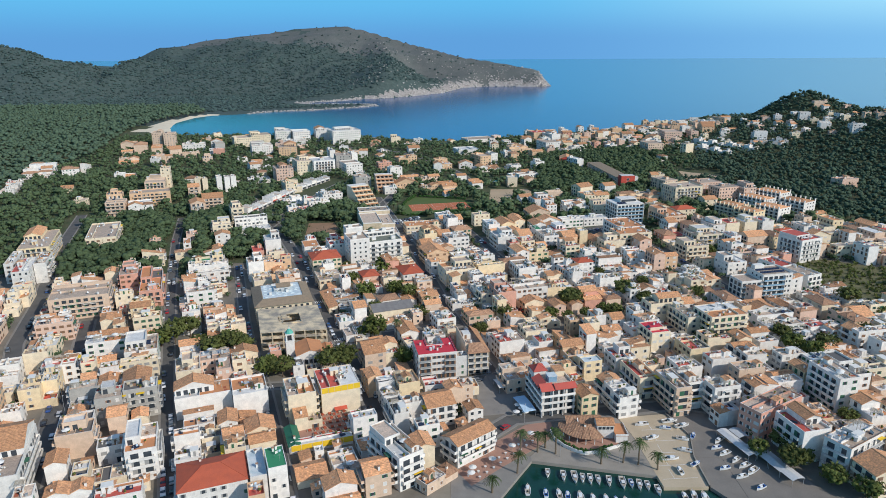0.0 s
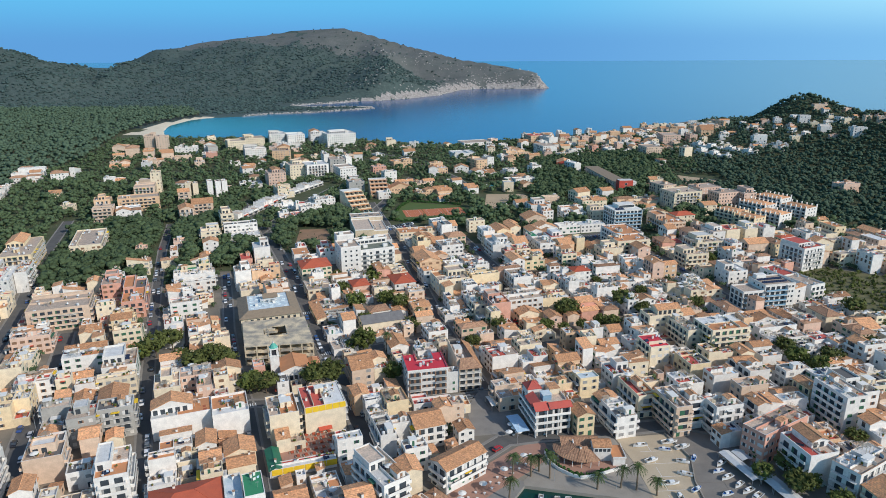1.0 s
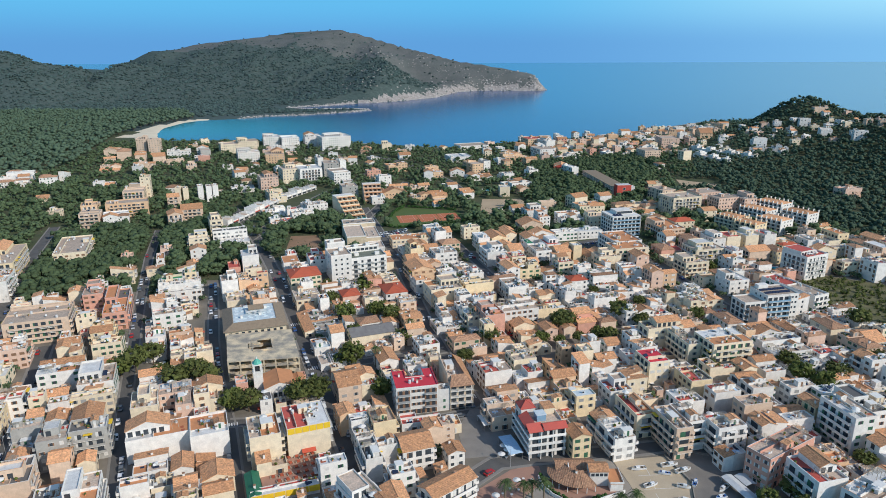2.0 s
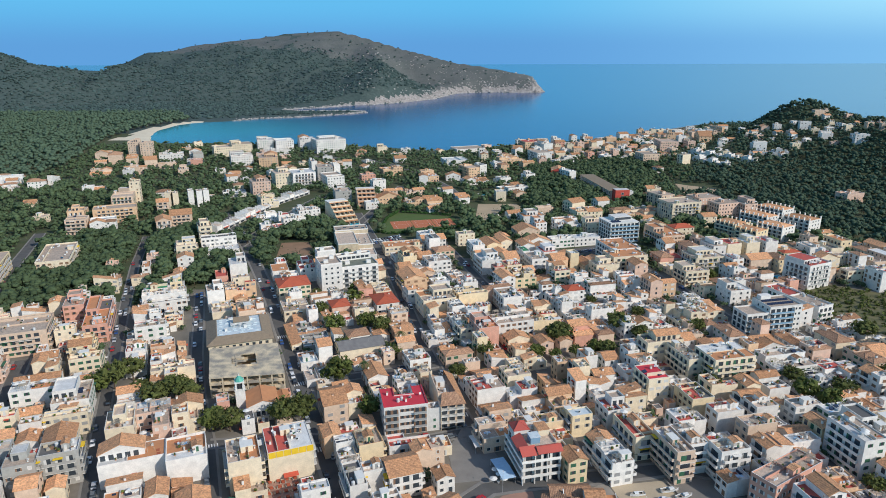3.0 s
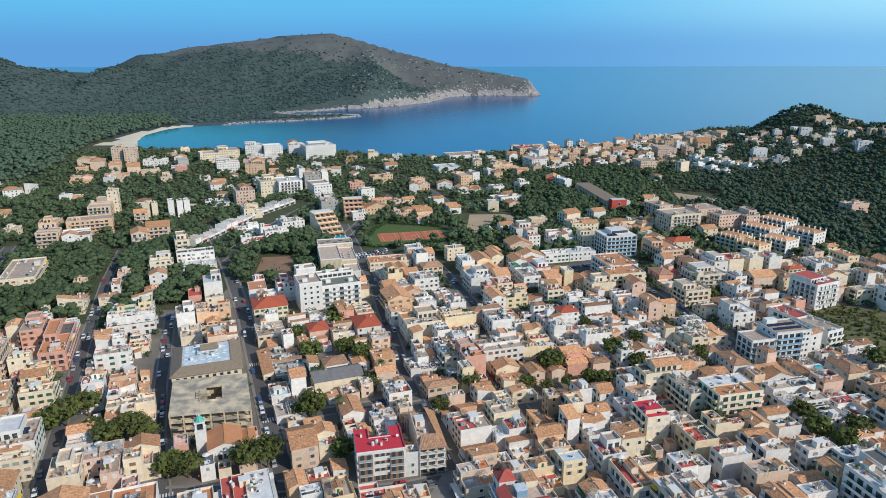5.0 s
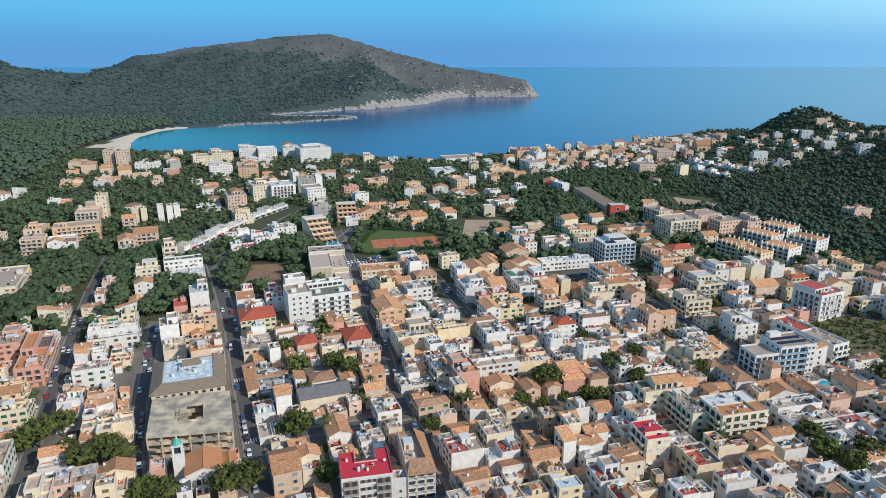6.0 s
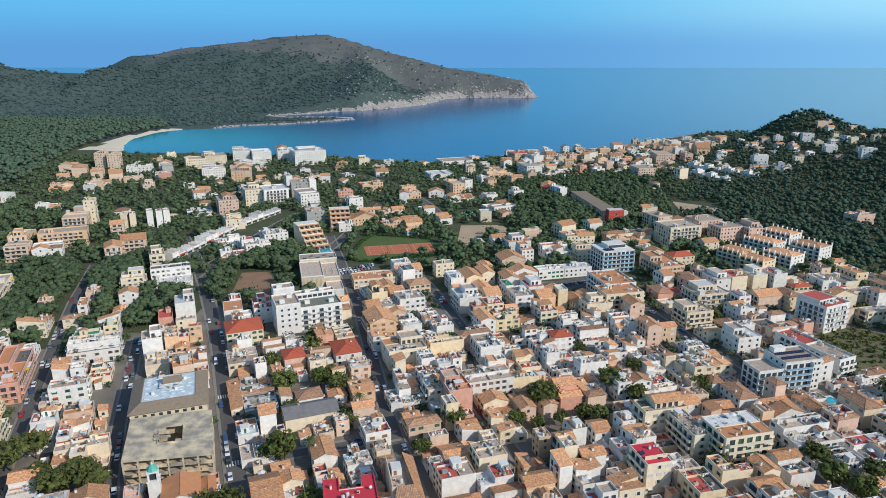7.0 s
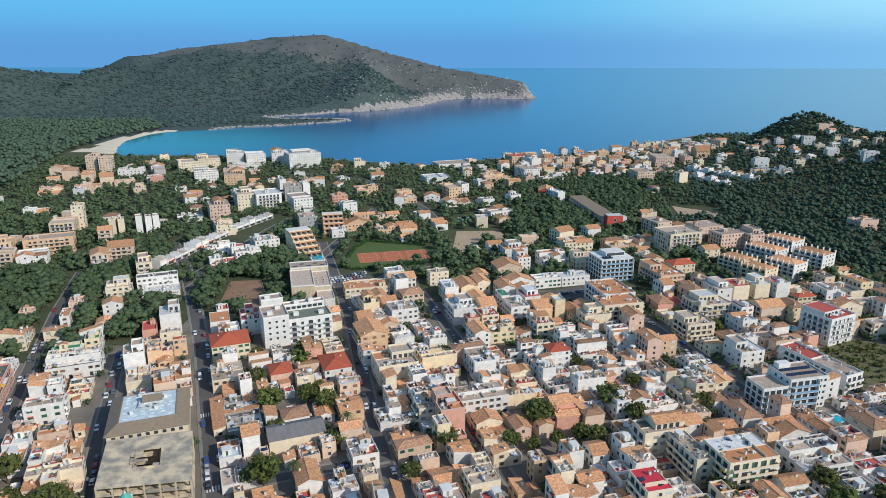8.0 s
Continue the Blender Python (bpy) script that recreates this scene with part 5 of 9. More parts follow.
    tagged(root, "low white waterfront restaurant with fan-shaped brown tiled roof", "restaurant")
    take(54.0, 213, 0, 27, 22)


def corner_block():
    """White flats on the waterfront corner: wrapped in white balconies, with dark red roofs over parts of the top."""
    root = new("corner_apartment_block")
    root.matrix_world = pose(36.7, 227.4, 0, 0, 0, 13.0)
    w, d, h = 14.2, 18.5, 11.6
    part("wall", Shape().box(1.4, 1.4, -0.5, w, d, h, wall_mat["w"]), root)
    for level in range(1, 4):
        z = level * 2.9
        part("balcony", Shape().box(0, 0, z - 0.2, w, 1.4, z, trim_mat).box(0, 1.4, z - 0.2, 1.4, d, z, trim_mat).box(0, 0, z, w, 0.14, z + 0.85, wall_mat["w"]).box(0, 0.14, z, 0.14, d, z + 0.85, wall_mat["w"]), root)
    for level in range(4):
        z = level * 2.9
        for i in range(4):
            part("window", SHOP, root, pose(3.0 + i * 3.2, 1.4, z + 0.05))
        for i in range(5):
            part("window", SHOP, root, pose(1.4, 3.2 + i * 3.3, z + 0.05, 0, 0, -90))
        for x in (0.6, 4.9, 9.4, w - 0.3):
            part("pier", Shape().box(x - 0.15, 0.2, z, x + 0.15, 1.4, z + 2.7, wall_mat["w"]), root)
    part("roof", Shape().box(1.4, 1.4, h, w, d, h + 0.12, ROOFS["f"][1]), root, label="beige roof terrace")
    rim = Shape().box(w - 0.2, 5, h + 0.12, w, d, h + 1.0, wall_mat["w"]).box(1.4, d - 0.2, h + 0.12, w - 0.2, d, h + 1.0, wall_mat["w"])
    part("parapet", rim, root)
    part("front_roof", Shape().gable(8.2, 4.2, h + 0.3, 1.1, ROOFS["r"][1], 0.4, along_y=False, end=wall_mat["w"]), root, pose(w - 4.0, 2.2, 0), label="dark red gable roof")
    slope = Shape()
    for box, z0, z1, axis in (((0, 0, 5.6, 3.6), h - 0.1, h + 1.5, 1), ((0, 3.6, 3.4, 12.0), h - 0.1, h + 1.5, 0)):
        x0, y0, x1, y1 = box
        q = [(x0, y0, z0), (x1, y0, z0 if axis else z1), (x1, y1, z1), (x0, y1, z1 if axis else z0)]
        slope.add(q + [(x, y, z - 0.18) for x, y, z in q], [(0, 1, 2, 3), (7, 6, 5, 4), (0, 4, 5, 1), (1, 5, 6, 2), (2, 6, 7, 3), (3, 7, 4, 0)], ROOFS["r"][1])
    part("sloping_roof", slope, root, label="dark red sloping roof edge")
    part("corner_turret", Shape().box(1.4, 12.2, h, 6.6, 17.4, h + 2.2, wall_mat["w"]), root)
    part("turret_roof", Shape().hip(5.2, 5.2, h + 2.2, 2.2, ROOFS["r"][1], 0.4), root, pose(4.0, 14.8, 0), label="dark red pyramid roof")
    part("glass_room", Shape().box(5.2, 6.0, h + 0.1, 8.6, 9.4, h + 2.6, glass_blue).box(5.0, 5.8, h + 2.6, 8.8, 9.6, h + 2.75, ROOFS["B"][1]), root, label="pale blue glazed roof room")
    part("stair_hut", Shape().box(9.5, 10, h + 0.1, 13.5, 15, h + 2.5, wall_mat["c"]).box(9.3, 9.8, h + 2.5, 13.7, 15.2, h + 2.65, ROOFS["t"][1]), root)
    for i, m in enumerate((DISH, AIRCON, TANK, MAST, AIRCON)):
        part(m.name.split(".")[0], m, root, pose(6.0 + i * 1.5, 11 + (i % 3) * 2.2, h + 0.1))
    tagged(root, "white corner flats wrapped in balconies with dark red roofs", "apartment block", "houses of the town")
    take(42, 238, 13, 15, 19)


def awning(x, y, rot, w, d, mat, words, z=3.0):
    root = new("awning")
    root.matrix_world = pose(x, y, 0, 0, 0, rot)
    part("canopy", Shape().add([(-w / 2, -d / 2, z - 0.3), (w / 2, -d / 2, z - 0.3), (w / 2, 0, z + 0.2), (-w / 2, 0, z + 0.2), (w / 2, d / 2, z - 0.3), (-w / 2, d / 2, z - 0.3)]
                               + [(-w / 2, -d / 2, z - 0.36), (w / 2, -d / 2, z - 0.36), (w / 2, 0, z + 0.14), (-w / 2, 0, z + 0.14), (w / 2, d / 2, z - 0.36), (-w / 2, d / 2, z - 0.36)],
                               [(0, 1, 2, 3), (3, 2, 4, 5), (9, 8, 7, 6), (11, 10, 8, 9), (0, 6, 7, 1), (4, 10, 11, 5)], mat), root)
    post = Shape().box(-0.06, -0.06, 0, 0.06, 0.06, z - 0.3, rail_mat).mesh("post")
    for a in (-w / 2 + 0.2, w / 2 - 0.2):
        for b in (-d / 2 + 0.2, d / 2 - 0.2):
            part("post", post, root, pose(a, b, 0))
    tagged(root, words, "awning", "awnings")
    take(x, y, rot, w, d)


def crimson_flats():
    """White flats round a back court, with a crimson roof and two stacks of balconies on the front."""
    root = new("apartment_block")
    root.matrix_world = pose(-12.0, 258.2, 0, 0, 0, 11.5)
    w, d, h = 17.0, 15.5, 11.8
    crimson = ROOFS["R"][1]
    for x0, y0, x1, y1 in ((0, 0, w, 8.5), (0, 8.5, 5.2, d), (12.6, 8.5, w, d)):
        part("wall", Shape().box(x0, y0, -0.5, x1, y1, h, wall_mat["w"]), root)
    part("roof", Shape().prism([(0.25, 0.25), (w - 0.25, 0.25), (w - 0.25, d - 0.25), (12.85, d - 0.25), (12.85, 8.75), (4.95, 8.75), (4.95, d - 0.25), (0.25, d - 0.25)], h, h + 0.14, crimson), root, label="flat crimson-painted roof")
    for x0, y0, x1, y1 in ((0, 0, w, 0.24), (0, 0.24, 0.24, d), (w - 0.24, 0.24, w, d), (4.96, 8.5, 12.84, 8.74), (4.96, 8.74, 5.2, d), (12.6, 8.74, 12.84, d)):
        part("parapet", Shape().box(x0, y0, h, x1, y1, h + 0.55, wall_mat["w"]).box(x0 - 0.03, y0 - 0.03, h + 0.55, x1 + 0.03, y1 + 0.03, h + 0.63, crimson), root)
    for level in range(4):
        z = level * 2.9 + 0.1
        for x in (3.0, 13.9):
            if level:
                part("balcony", Shape().box(x - 2.4, -1.2, z - 0.15, x + 2.4, 0, z, trim_mat).box(x - 2.4, -1.2, z + 0.9, x + 2.4, -1.14, z + 0.97, rail_mat).box(x - 2.4, -1.18, z, x + 2.4, -1.15, z + 0.9, rail_mat), root)
                # thin near-black panel stands in for the shade of a recessed loggia
                part("loggia", Shape().box(x - 2.2, -0.03, z, x + 2.2, 0.03, z + 2.3, dark_mat), root)
            for q in (-1.2, 1.2):
                part("window", FRENCH[0], root, pose(x + q, -0.03, z + 0.05))
        for x in (7.0, 9.0, 11.0):
            part("window", WINDOWS[0] if level else FRENCH[0], root, pose(x, 0, z + (0.9 if level else 0.05)))
        for y in (3, 7, 12):
            part("window", WINDOWS[0], root, pose(0, y, z + 0.9, 0, 0, -90))
    for x, y, m in ((6, 4, TANK), (7.5, 5, TANK), (9, 3.5, CHIMNEY), (2.5, 10, CHIMNEY), (15, 7, DISH), (11, 6, AIRCON), (8, 6.6, MAST)):
        part(m.name.split(".")[0], m, root, pose(x, y, h + 0.14))
    tagged(root, "four-storey white flats with crimson roof round a back court", "apartment block", "houses of the town")
    take(-5.3, 267.4, 11.5, w + 1, d + 1)


def tiled_flats():
    """Flats with open beamed balconies across the front and a long tiled roof falling to the street."""
    root = new("apartment_block")
    root.matrix_world = pose(9.6, 262.0, 0, 0, 0, 11.5)
    w, d, h = 9.5, 24.0, 11.0
    part("wall", Shape().box(0, 1.8, -0.5, w, d, h, wall_mat["b"]), root)
    for level in range(4):
        z = level * 2.85
        part("balcony", Shape().box(0, 0, z - 0.22, w, 1.8, z, trim_mat).box(0, 0.0, z + 0.85, w, 0.08, z + 0.95, rail_mat), root)
        for i in range(3):
            part("window", SHOP, root, pose(1.7 + i * 3.1, 1.8, z + 0.05))
        for i in range(5):
            part("window", WINDOWS[i % 2], root, pose(w, 4 + i * 4.2, z + 0.9, 0, 0, 90))
    for x in (0.15, 3.2, 6.3, w - 0.15):
        part("post", Shape().box(x - 0.14, 0.05, -0.3, x + 0.14, 0.33, h, concrete_mat), root)
    part("front_roof", Shape().add([(-0.3, -0.4, h), (w + 0.4, -0.4, h), (w - 2.5, 5.5, h + 2.3), (1.5, 5.5, h + 2.3), (-0.3, -0.4, h - 0.2), (w + 0.4, -0.4, h - 0.2)], [(0, 1, 2, 3), (0, 4, 5, 1), (0, 3, 4), (1, 5, 2)], ROOFS["h"][1]), root, label="brown tiled roof slope")
    part("street_roof", Shape().add([(w + 0.4, -0.4, h), (w + 0.4, d + 0.3, h), (w - 3.6, d + 0.3, h + 2.3), (w - 2.5, 5.5, h + 2.3), (w + 0.4, -0.4, h - 0.2), (w + 0.4, d + 0.3, h - 0.2), (w - 3.6, d + 0.3, h - 0.2)], [(0, 1, 2, 3), (0, 4, 5, 1), (1, 5, 6, 2)], ROOFS["t"][1]), root, label="orange tiled roof slope")
    part("party_wall", Shape().box(-0.1, 5.4, h - 0.5, 0.2, d, h + 2.6, wall_mat["b"]).box(0.2, 5.4, h - 0.5, 5.6, 5.7, h + 2.2, wall_mat["b"]), root)
    part("roof", Shape().box(0.2, 5.7, h + 0.004, 6.0, d, h + 0.12, ROOFS["f"][1]), root, label="roof terrace behind the slope")
    part("stair_hut", Shape().box(1.0, 14, h + 0.1, 4.4, 18.5, h + 2.6, wall_mat["w"]).box(1.6, 13.95, h + 0.4, 2.6, 14, h + 2.2, shutter_mats[0]), root)
    for x, y, m in ((2, 8, AIRCON), (3.5, 10, TANK), (2.2, 20, DISH), (4, 22, MAST), (1.5, 11.5, AIRCON)):
        part(m.name.split(".")[0], m, root, pose(x, y, h + 0.12))
    tagged(root, "four-storey beige flats with open balconies and long tiled roof", "apartment block", "houses of the town")
    take(11.8, 274.7, 11.5, w + 0.6, d + 1)


car_park_shell()
crimson_flats()
tiled_flats()
market_hall()
church()
round_restaurant()
corner_block()
awning(31.0, 234.0, 16, 5.0, 12.0, awning_blue, "long pale blue terrace awning on posts over tables")
awning(23.6, 251.0, 16, 5.5, 8.0, trim_mat, "white terrace awning on posts on the plaza")
awning(-42.5, 232.5, 20.5, 5.0, 5.5, awning_red, "red terrace awning over restaurant tables")
for p in ((104.8, 207.2, 17, 7), (109.6, 202.6, 6.5, 9), (112.2, 198.0, 6, 9), (113.4, 193.0, 6, 8.5), (115.2, 188.2, 6, 8.5), (107.8, 213.0, 6, 7)):
    awning(p[0], p[1], 107, p[2], p[3] * 0.6, tank_mat, "low grey-white shade roof on posts on the quay", 2.8)


# ---- cafe terraces ----
def cafe_set():
    """One round table with four chairs round it, as loose things."""
    table = new("cafe_table")
    part("tabletop", Shape().tube((0, 0, 0.70), (0, 0, 0.74), 0.5, 0.5, trim_mat, 10), table)
    part("leg", Shape().tube((0, 0, 0), (0, 0, 0.70), 0.05, 0.05, rail_mat, 6).tube((0, 0, 0), (0, 0, 0.03), 0.28, 0.28, rail_mat, 8), table)
    tagged(table, "round white cafe table on the waterfront terrace", "table", "cafe tables")
    shade = new("parasol")
    part("pole", Shape().tube((0, 0, 0), (0, 0, 2.5), 0.035, 0.035, rail_mat, 6), shade)
    part("canopy", Shape().tube((0, 0, 2.05), (0, 0, 2.6), 1.45, 0.04, trim_mat, 8), shade)
    tagged(shade, "open white parasol over a cafe table", "parasol", "parasols")
    return table, shade


first_table, first_shade = cafe_set()
first_table.matrix_world, first_shade.matrix_world = pose(7.0, 191.0, 0.075), pose(8.6, 193.5, 0.075)
for i in range(22):
    q = i / 21
    x, y = 8 + 27 * q + (i % 2) * 1.6, 190.5 + 27.5 * q - (i % 2) * 1.8
    copy_thing(first_table if i % 6 else first_shade, pose(x, y, 0.075, 0, 0, 20 * i))
for i in range(12):
    copy_thing(first_table if i % 2 else first_shade, pose(27.3 + (i % 3) * 1.8 + (i // 3) * 0.6, 230 + (i // 3) * 2.6 - 1.0, 0.08, 0, 0, 31 * i))
area("terrace_floor", [(-57.0, 219.5), (-53.7, 211.8), (-36.5, 217.5), (-41.0, 234.0), (-50.5, 238.5), (-52.5, 231), (-49.5, 225)], 0.6, red_paving, "red paved restaurant terrace in a courtyard", "terrace")
rust_cloth = material("rust_table_cloth", (0.42, 0.10, 0.05), 0.85, (0.34, 0.09, 0.05), 1.0, 0.4, 0.01)


def laid_table():
    """A square table under a rust-red cloth with two benches."""
    root = new("restaurant_table")
    part("cloth", Shape().box(-0.55, -0.55, 0.35, 0.55, 0.55, 0.76, rust_cloth), root)
    for x in (-0.85, 0.85):
        part("bench", Shape().box(x - 0.17, -0.5, 0.0, x + 0.17, 0.5, 0.45, deck_mat), root)
    tagged(root, "square restaurant table under a rust-red cloth", "table", "tables of the courtyard restaurant")
    return root


first_laid = laid_table()
first_laid.matrix_world = pose(-44.5, 229.5, 0.6, 0, 0, 18)
for i in range(30):
    u, v = i % 6, i // 6
    if 0 < i:
        copy_thing(first_laid, pose(-52.0 + u * 2.7 + v * -0.6 + (v % 2) * 0.7, 215.0 + v * 3.1 + u * 0.85, 0.6, 0, 0, 18 + 9 * (i % 3)))



def stepped_hotel(x, y, rot, steps, w, d, mat):
    """A hotel whose storeys step back terrace by terrace."""
    root = new("terraced_hotel")
    root.matrix_world = pose(x, y, 0, 0, 0, rot)
    for i in range(steps):
        z = 2.9 * i
        x0, x1 = -w / 2 + i * w / (steps + 1), w / 2
        part("storey", Shape().box(x0, -d / 2, z - (0.5 if i == 0 else 0), x1, d / 2, z + 2.9, mat).box(x0, -d / 2, z + 2.9, x0 + 0.2, d / 2, z + 3.8, mat), root)
        for k in range(int(d / 4)):
            part("window", SHOP, root, pose(x0, -d / 2 + 2.2 + k * 4, z + 0.2, 0, 0, -90))
        fins = Shape()
        for k in range(int(d / 4) + 1):
            y0 = -d / 2 + k * (d - 0.25) / int(d / 4)
            fins.box(x0 - w / (steps + 1) * 0.75, y0, z, x0, y0 + 0.25, z + 2.5, mat)
        part("balcony_fins", fins, root)
        part("tiled_shade", Shape().add([(x0 - 1.6, -d / 2, z + 2.45), (x0 - 1.6, d / 2, z + 2.45), (x0, d / 2, z + 3.0), (x0, -d / 2, z + 3.0), (x0 - 1.6, -d / 2, z + 2.3), (x0 - 1.6, d / 2, z + 2.3), (x0, d / 2, z + 2.85), (x0, -d / 2, z + 2.85)],
                                        [(0, 3, 2, 1), (4, 5, 6, 7), (0, 1, 5, 4), (0, 4, 7, 3), (1, 2, 6, 5)], ROOFS["t"][1]), root, label="strip of terracotta tiles")
        for k in range(2):
            part("window", FRENCH[2], root, pose(x1 - 2.5 - k * 3, -d / 2, z + 0.2))
    part("roof", Shape().box(w / 2 - w / (steps + 1) * 2.1, -d / 2 - 0.2, 2.9 * steps, w / 2, d / 2 + 0.2, 2.9 * steps + 0.25, trim_mat), root)
    tagged(root, "cream hotel with storeys stepping back in balcony terraces", "hotel", "terraced hotels")
    take(x, y, rot, w, d)


stepped_hotel(-74.5, 590, 118, 5, 33, 17, wall_mat["c"])
stepped_hotel(-58.5, 643, 102, 5, 25, 17, wall_mat["b"])


def boulevard_row():
    """Low white shop units in a long row, each between raised party walls, with a stepped front."""
    line = [Vector(p) for p in ((-171, 546), (-158, 596), (-148, 640), (-125, 693))]
    for p, q in zip(line, line[1:]):
        k = round((q - p).length / 8.4)
        turn = math.degrees(math.atan2(q.y - p.y, q.x - p.x)) - 90
        step = (q - p).length / k
        for i in range(k):
            m = p.lerp(q, (i + 0.5) / k)
            root = new("shop_unit")
            root.matrix_world = pose(m.x, m.y, 0, 0, 0, turn)
            e = step / 2
            tall = 3.4 + 2.4 * ((i * 7 + int(p.y)) % 5 == 1)
            part("wall", Shape().box(-5, -e + 0.3, -0.5, 4.2, e - 0.3, tall, wall_mat["w"]), root)
            for y in (-e, e - 0.32):
                part("party_wall", Shape().box(-5.2, y, -0.5, 5.2, y + 0.3, tall + 1.1, wall_mat["w"]).box(-2.5, y, tall + 1.1, 2.0, y + 0.3, tall + 2.0, wall_mat["w"]), root)
            part("roof", Shape().box(-4.9, -e + 0.4, tall + 0.004, 4.1, e - 0.4, tall + 0.12, ROOFS["a"][1] if i % 3 else ROOFS["f"][1]), root)
            part("shop_window", Shape().box(4.2, -e + 0.9, 0.2, 4.26, e - 0.9, 2.5, glass_mat), root)
            part("awning", Shape().box(4.26, -e + 0.5, 2.6, 5.9, e - 0.5, 2.75, awning_red if i % 4 == 1 and p.y < 600 else trim_mat), root)
            tagged(root, "low white shop unit between raised party walls with awning", "shop", "white units along the boulevard")
            take(m.x + 6, m.y - 4, turn, 26, step)


def events_hall():
    """A broad windowless hall of ribbed cream panels with flat roofs at three heights."""
    root = new("events_hall")
    root.matrix_world = pose(-61.0, 480.5, 0, 0, 0, 13.4)
    rib = Shape().box(-0.12, -0.14, 0, 0.12, 0, 9.0, wall_mat["c"]).mesh("rib")
    for x0, y0, x1, y1, h, mat in ((0, 0, 14, 31, 10.0, concrete_mat), (14, 2, 24.5, 31, 8.2, concrete_mat), (0.4, 31, 25, 44, 11.5, concrete_mat), (15, -14, 25, 2, 5.0, wall_mat["w"])):
        part("wall", Shape().box(x0, y0, -0.5, x1, y1, h, mat), root)
        rim = Shape()
        for a, b, c, d in ((x0, y0, x1, y0 + 0.3), (x0, y1 - 0.3, x1, y1), (x0, y0 + 0.3, x0 + 0.3, y1 - 0.3), (x1 - 0.3, y0 + 0.3, x1, y1 - 0.3)):
            rim.box(a, b, h, c, d, h + 0.7, trim_mat)
        part("parapet", rim, root)
        part("roof", Shape().box(x0 + 0.3, y0 + 0.3, h + 0.004, x1 - 0.3, y1 - 0.3, h + 0.12, ROOFS["f"][1]), root, label="flat grey-beige roof")
    for i in range(17):
        part("rib", rib, root, pose(0.6 + i * 0.8, 0, 0))
    for i in range(6):
        part("roof_vent", AIRCON, root, pose(16 + (i % 2) * 4.5, 8 + 4 * (i // 2) + (i % 2), 8.3))
    for i in range(5):
        part("skylight", Shape().box(-1.2, -0.5, 0, 1.2, 0.5, 0.5, glass_mat), root, pose(4 + 4.4 * i, 35 + (i % 2) * 4, 11.6))
    tagged(root, "broad cream events hall with ribbed walls and flat roofs", "hall")
    for x, y, w, d in ((-59, 498, 25, 32), (-62, 517, 26, 14), (-38.5, 479, 11, 17)):
        take(x, y, 13.4, w, d)


def white_hotel():
    """A tall white block with a lower wing of balconies, terraces stepping up behind."""
    root = new("white_hotel")
    root.matrix_world = pose(-61.8, 414.9, 0, 0, 0, 21.5)
    for x0, y0, x1, y1, h in ((0, 0, 13, 17, 16.5), (1.5, 17, 13, 25, 20), (13, 1.0, 36, 15, 13.0), (13.0, 15, 35, 20, 16.0)):
        part("wall", Shape().box(x0, y0, -0.5, x1, y1, h, wall_mat["w"]), root)
        rim = Shape()
        for a, b, c, d in ((x0, y0, x1, y0 + 0.25), (x0, y1 - 0.25, x1, y1), (x0, y0 + 0.25, x0 + 0.25, y1 - 0.25), (x1 - 0.25, y0 + 0.25, x1, y1 - 0.25)):
            rim.box(a, b, h, c, d, h + 0.9, wall_mat["w"])
        part("parapet", rim, root)
        part("roof", Shape().box(x0 + 0.25, y0 + 0.25, h + 0.004, x1 - 0.25, y1 - 0.25, h + 0.1, roof_deck if x0 == 13 and y0 < 2 else ROOFS["f"][1]), root)
    for level in range(4):
        z = 0.4 + level * 3.1
        for i in range(5):
            x = 15.6 + i * 4.4
            part("balcony", Shape().box(x - 1.9, -0.3, z - 0.15, x + 1.9, 1.0, z, trim_mat).box(x - 1.9, -0.36, z, x + 1.9, -0.24, 0.95 + z, trim_mat if i % 2 else rail_mat), root)
            part("window", FRENCH[2] if i % 2 else SHOP, root, pose(x, 1.0, z + 0.05))
        for i in range(3):
            part("window", WINDOWS[4], root, pose(3 + 3.6 * i, 0, z + 3.9))
            part("window", WINDOWS[4], root, pose(0, 3 + 5 * i, z + 3.9, 0, 0, -90))
    for i in range(7):
        part("glazing", SHOP, root, pose(15.2 + i * 2.9, 15.0, 13.3))
    for x, y, z in ((4, 5, 16.6), (9, 12, 16.6), (5, 20, 20.1), (20, 17, 16.1), (28, 17.5, 16.1), (31, 6, 13.1), (18, 8, 13.1)):
        part("roof_box", Shape().box(-1.4, -1.1, 0, 1.4, 1.1, 1.9, trim_mat), root, pose(x, y, z))
    tagged(root, "white hotel block with a lower wing of balconies", "hotel")
    take(-49, 427, 21.5, 38, 26)


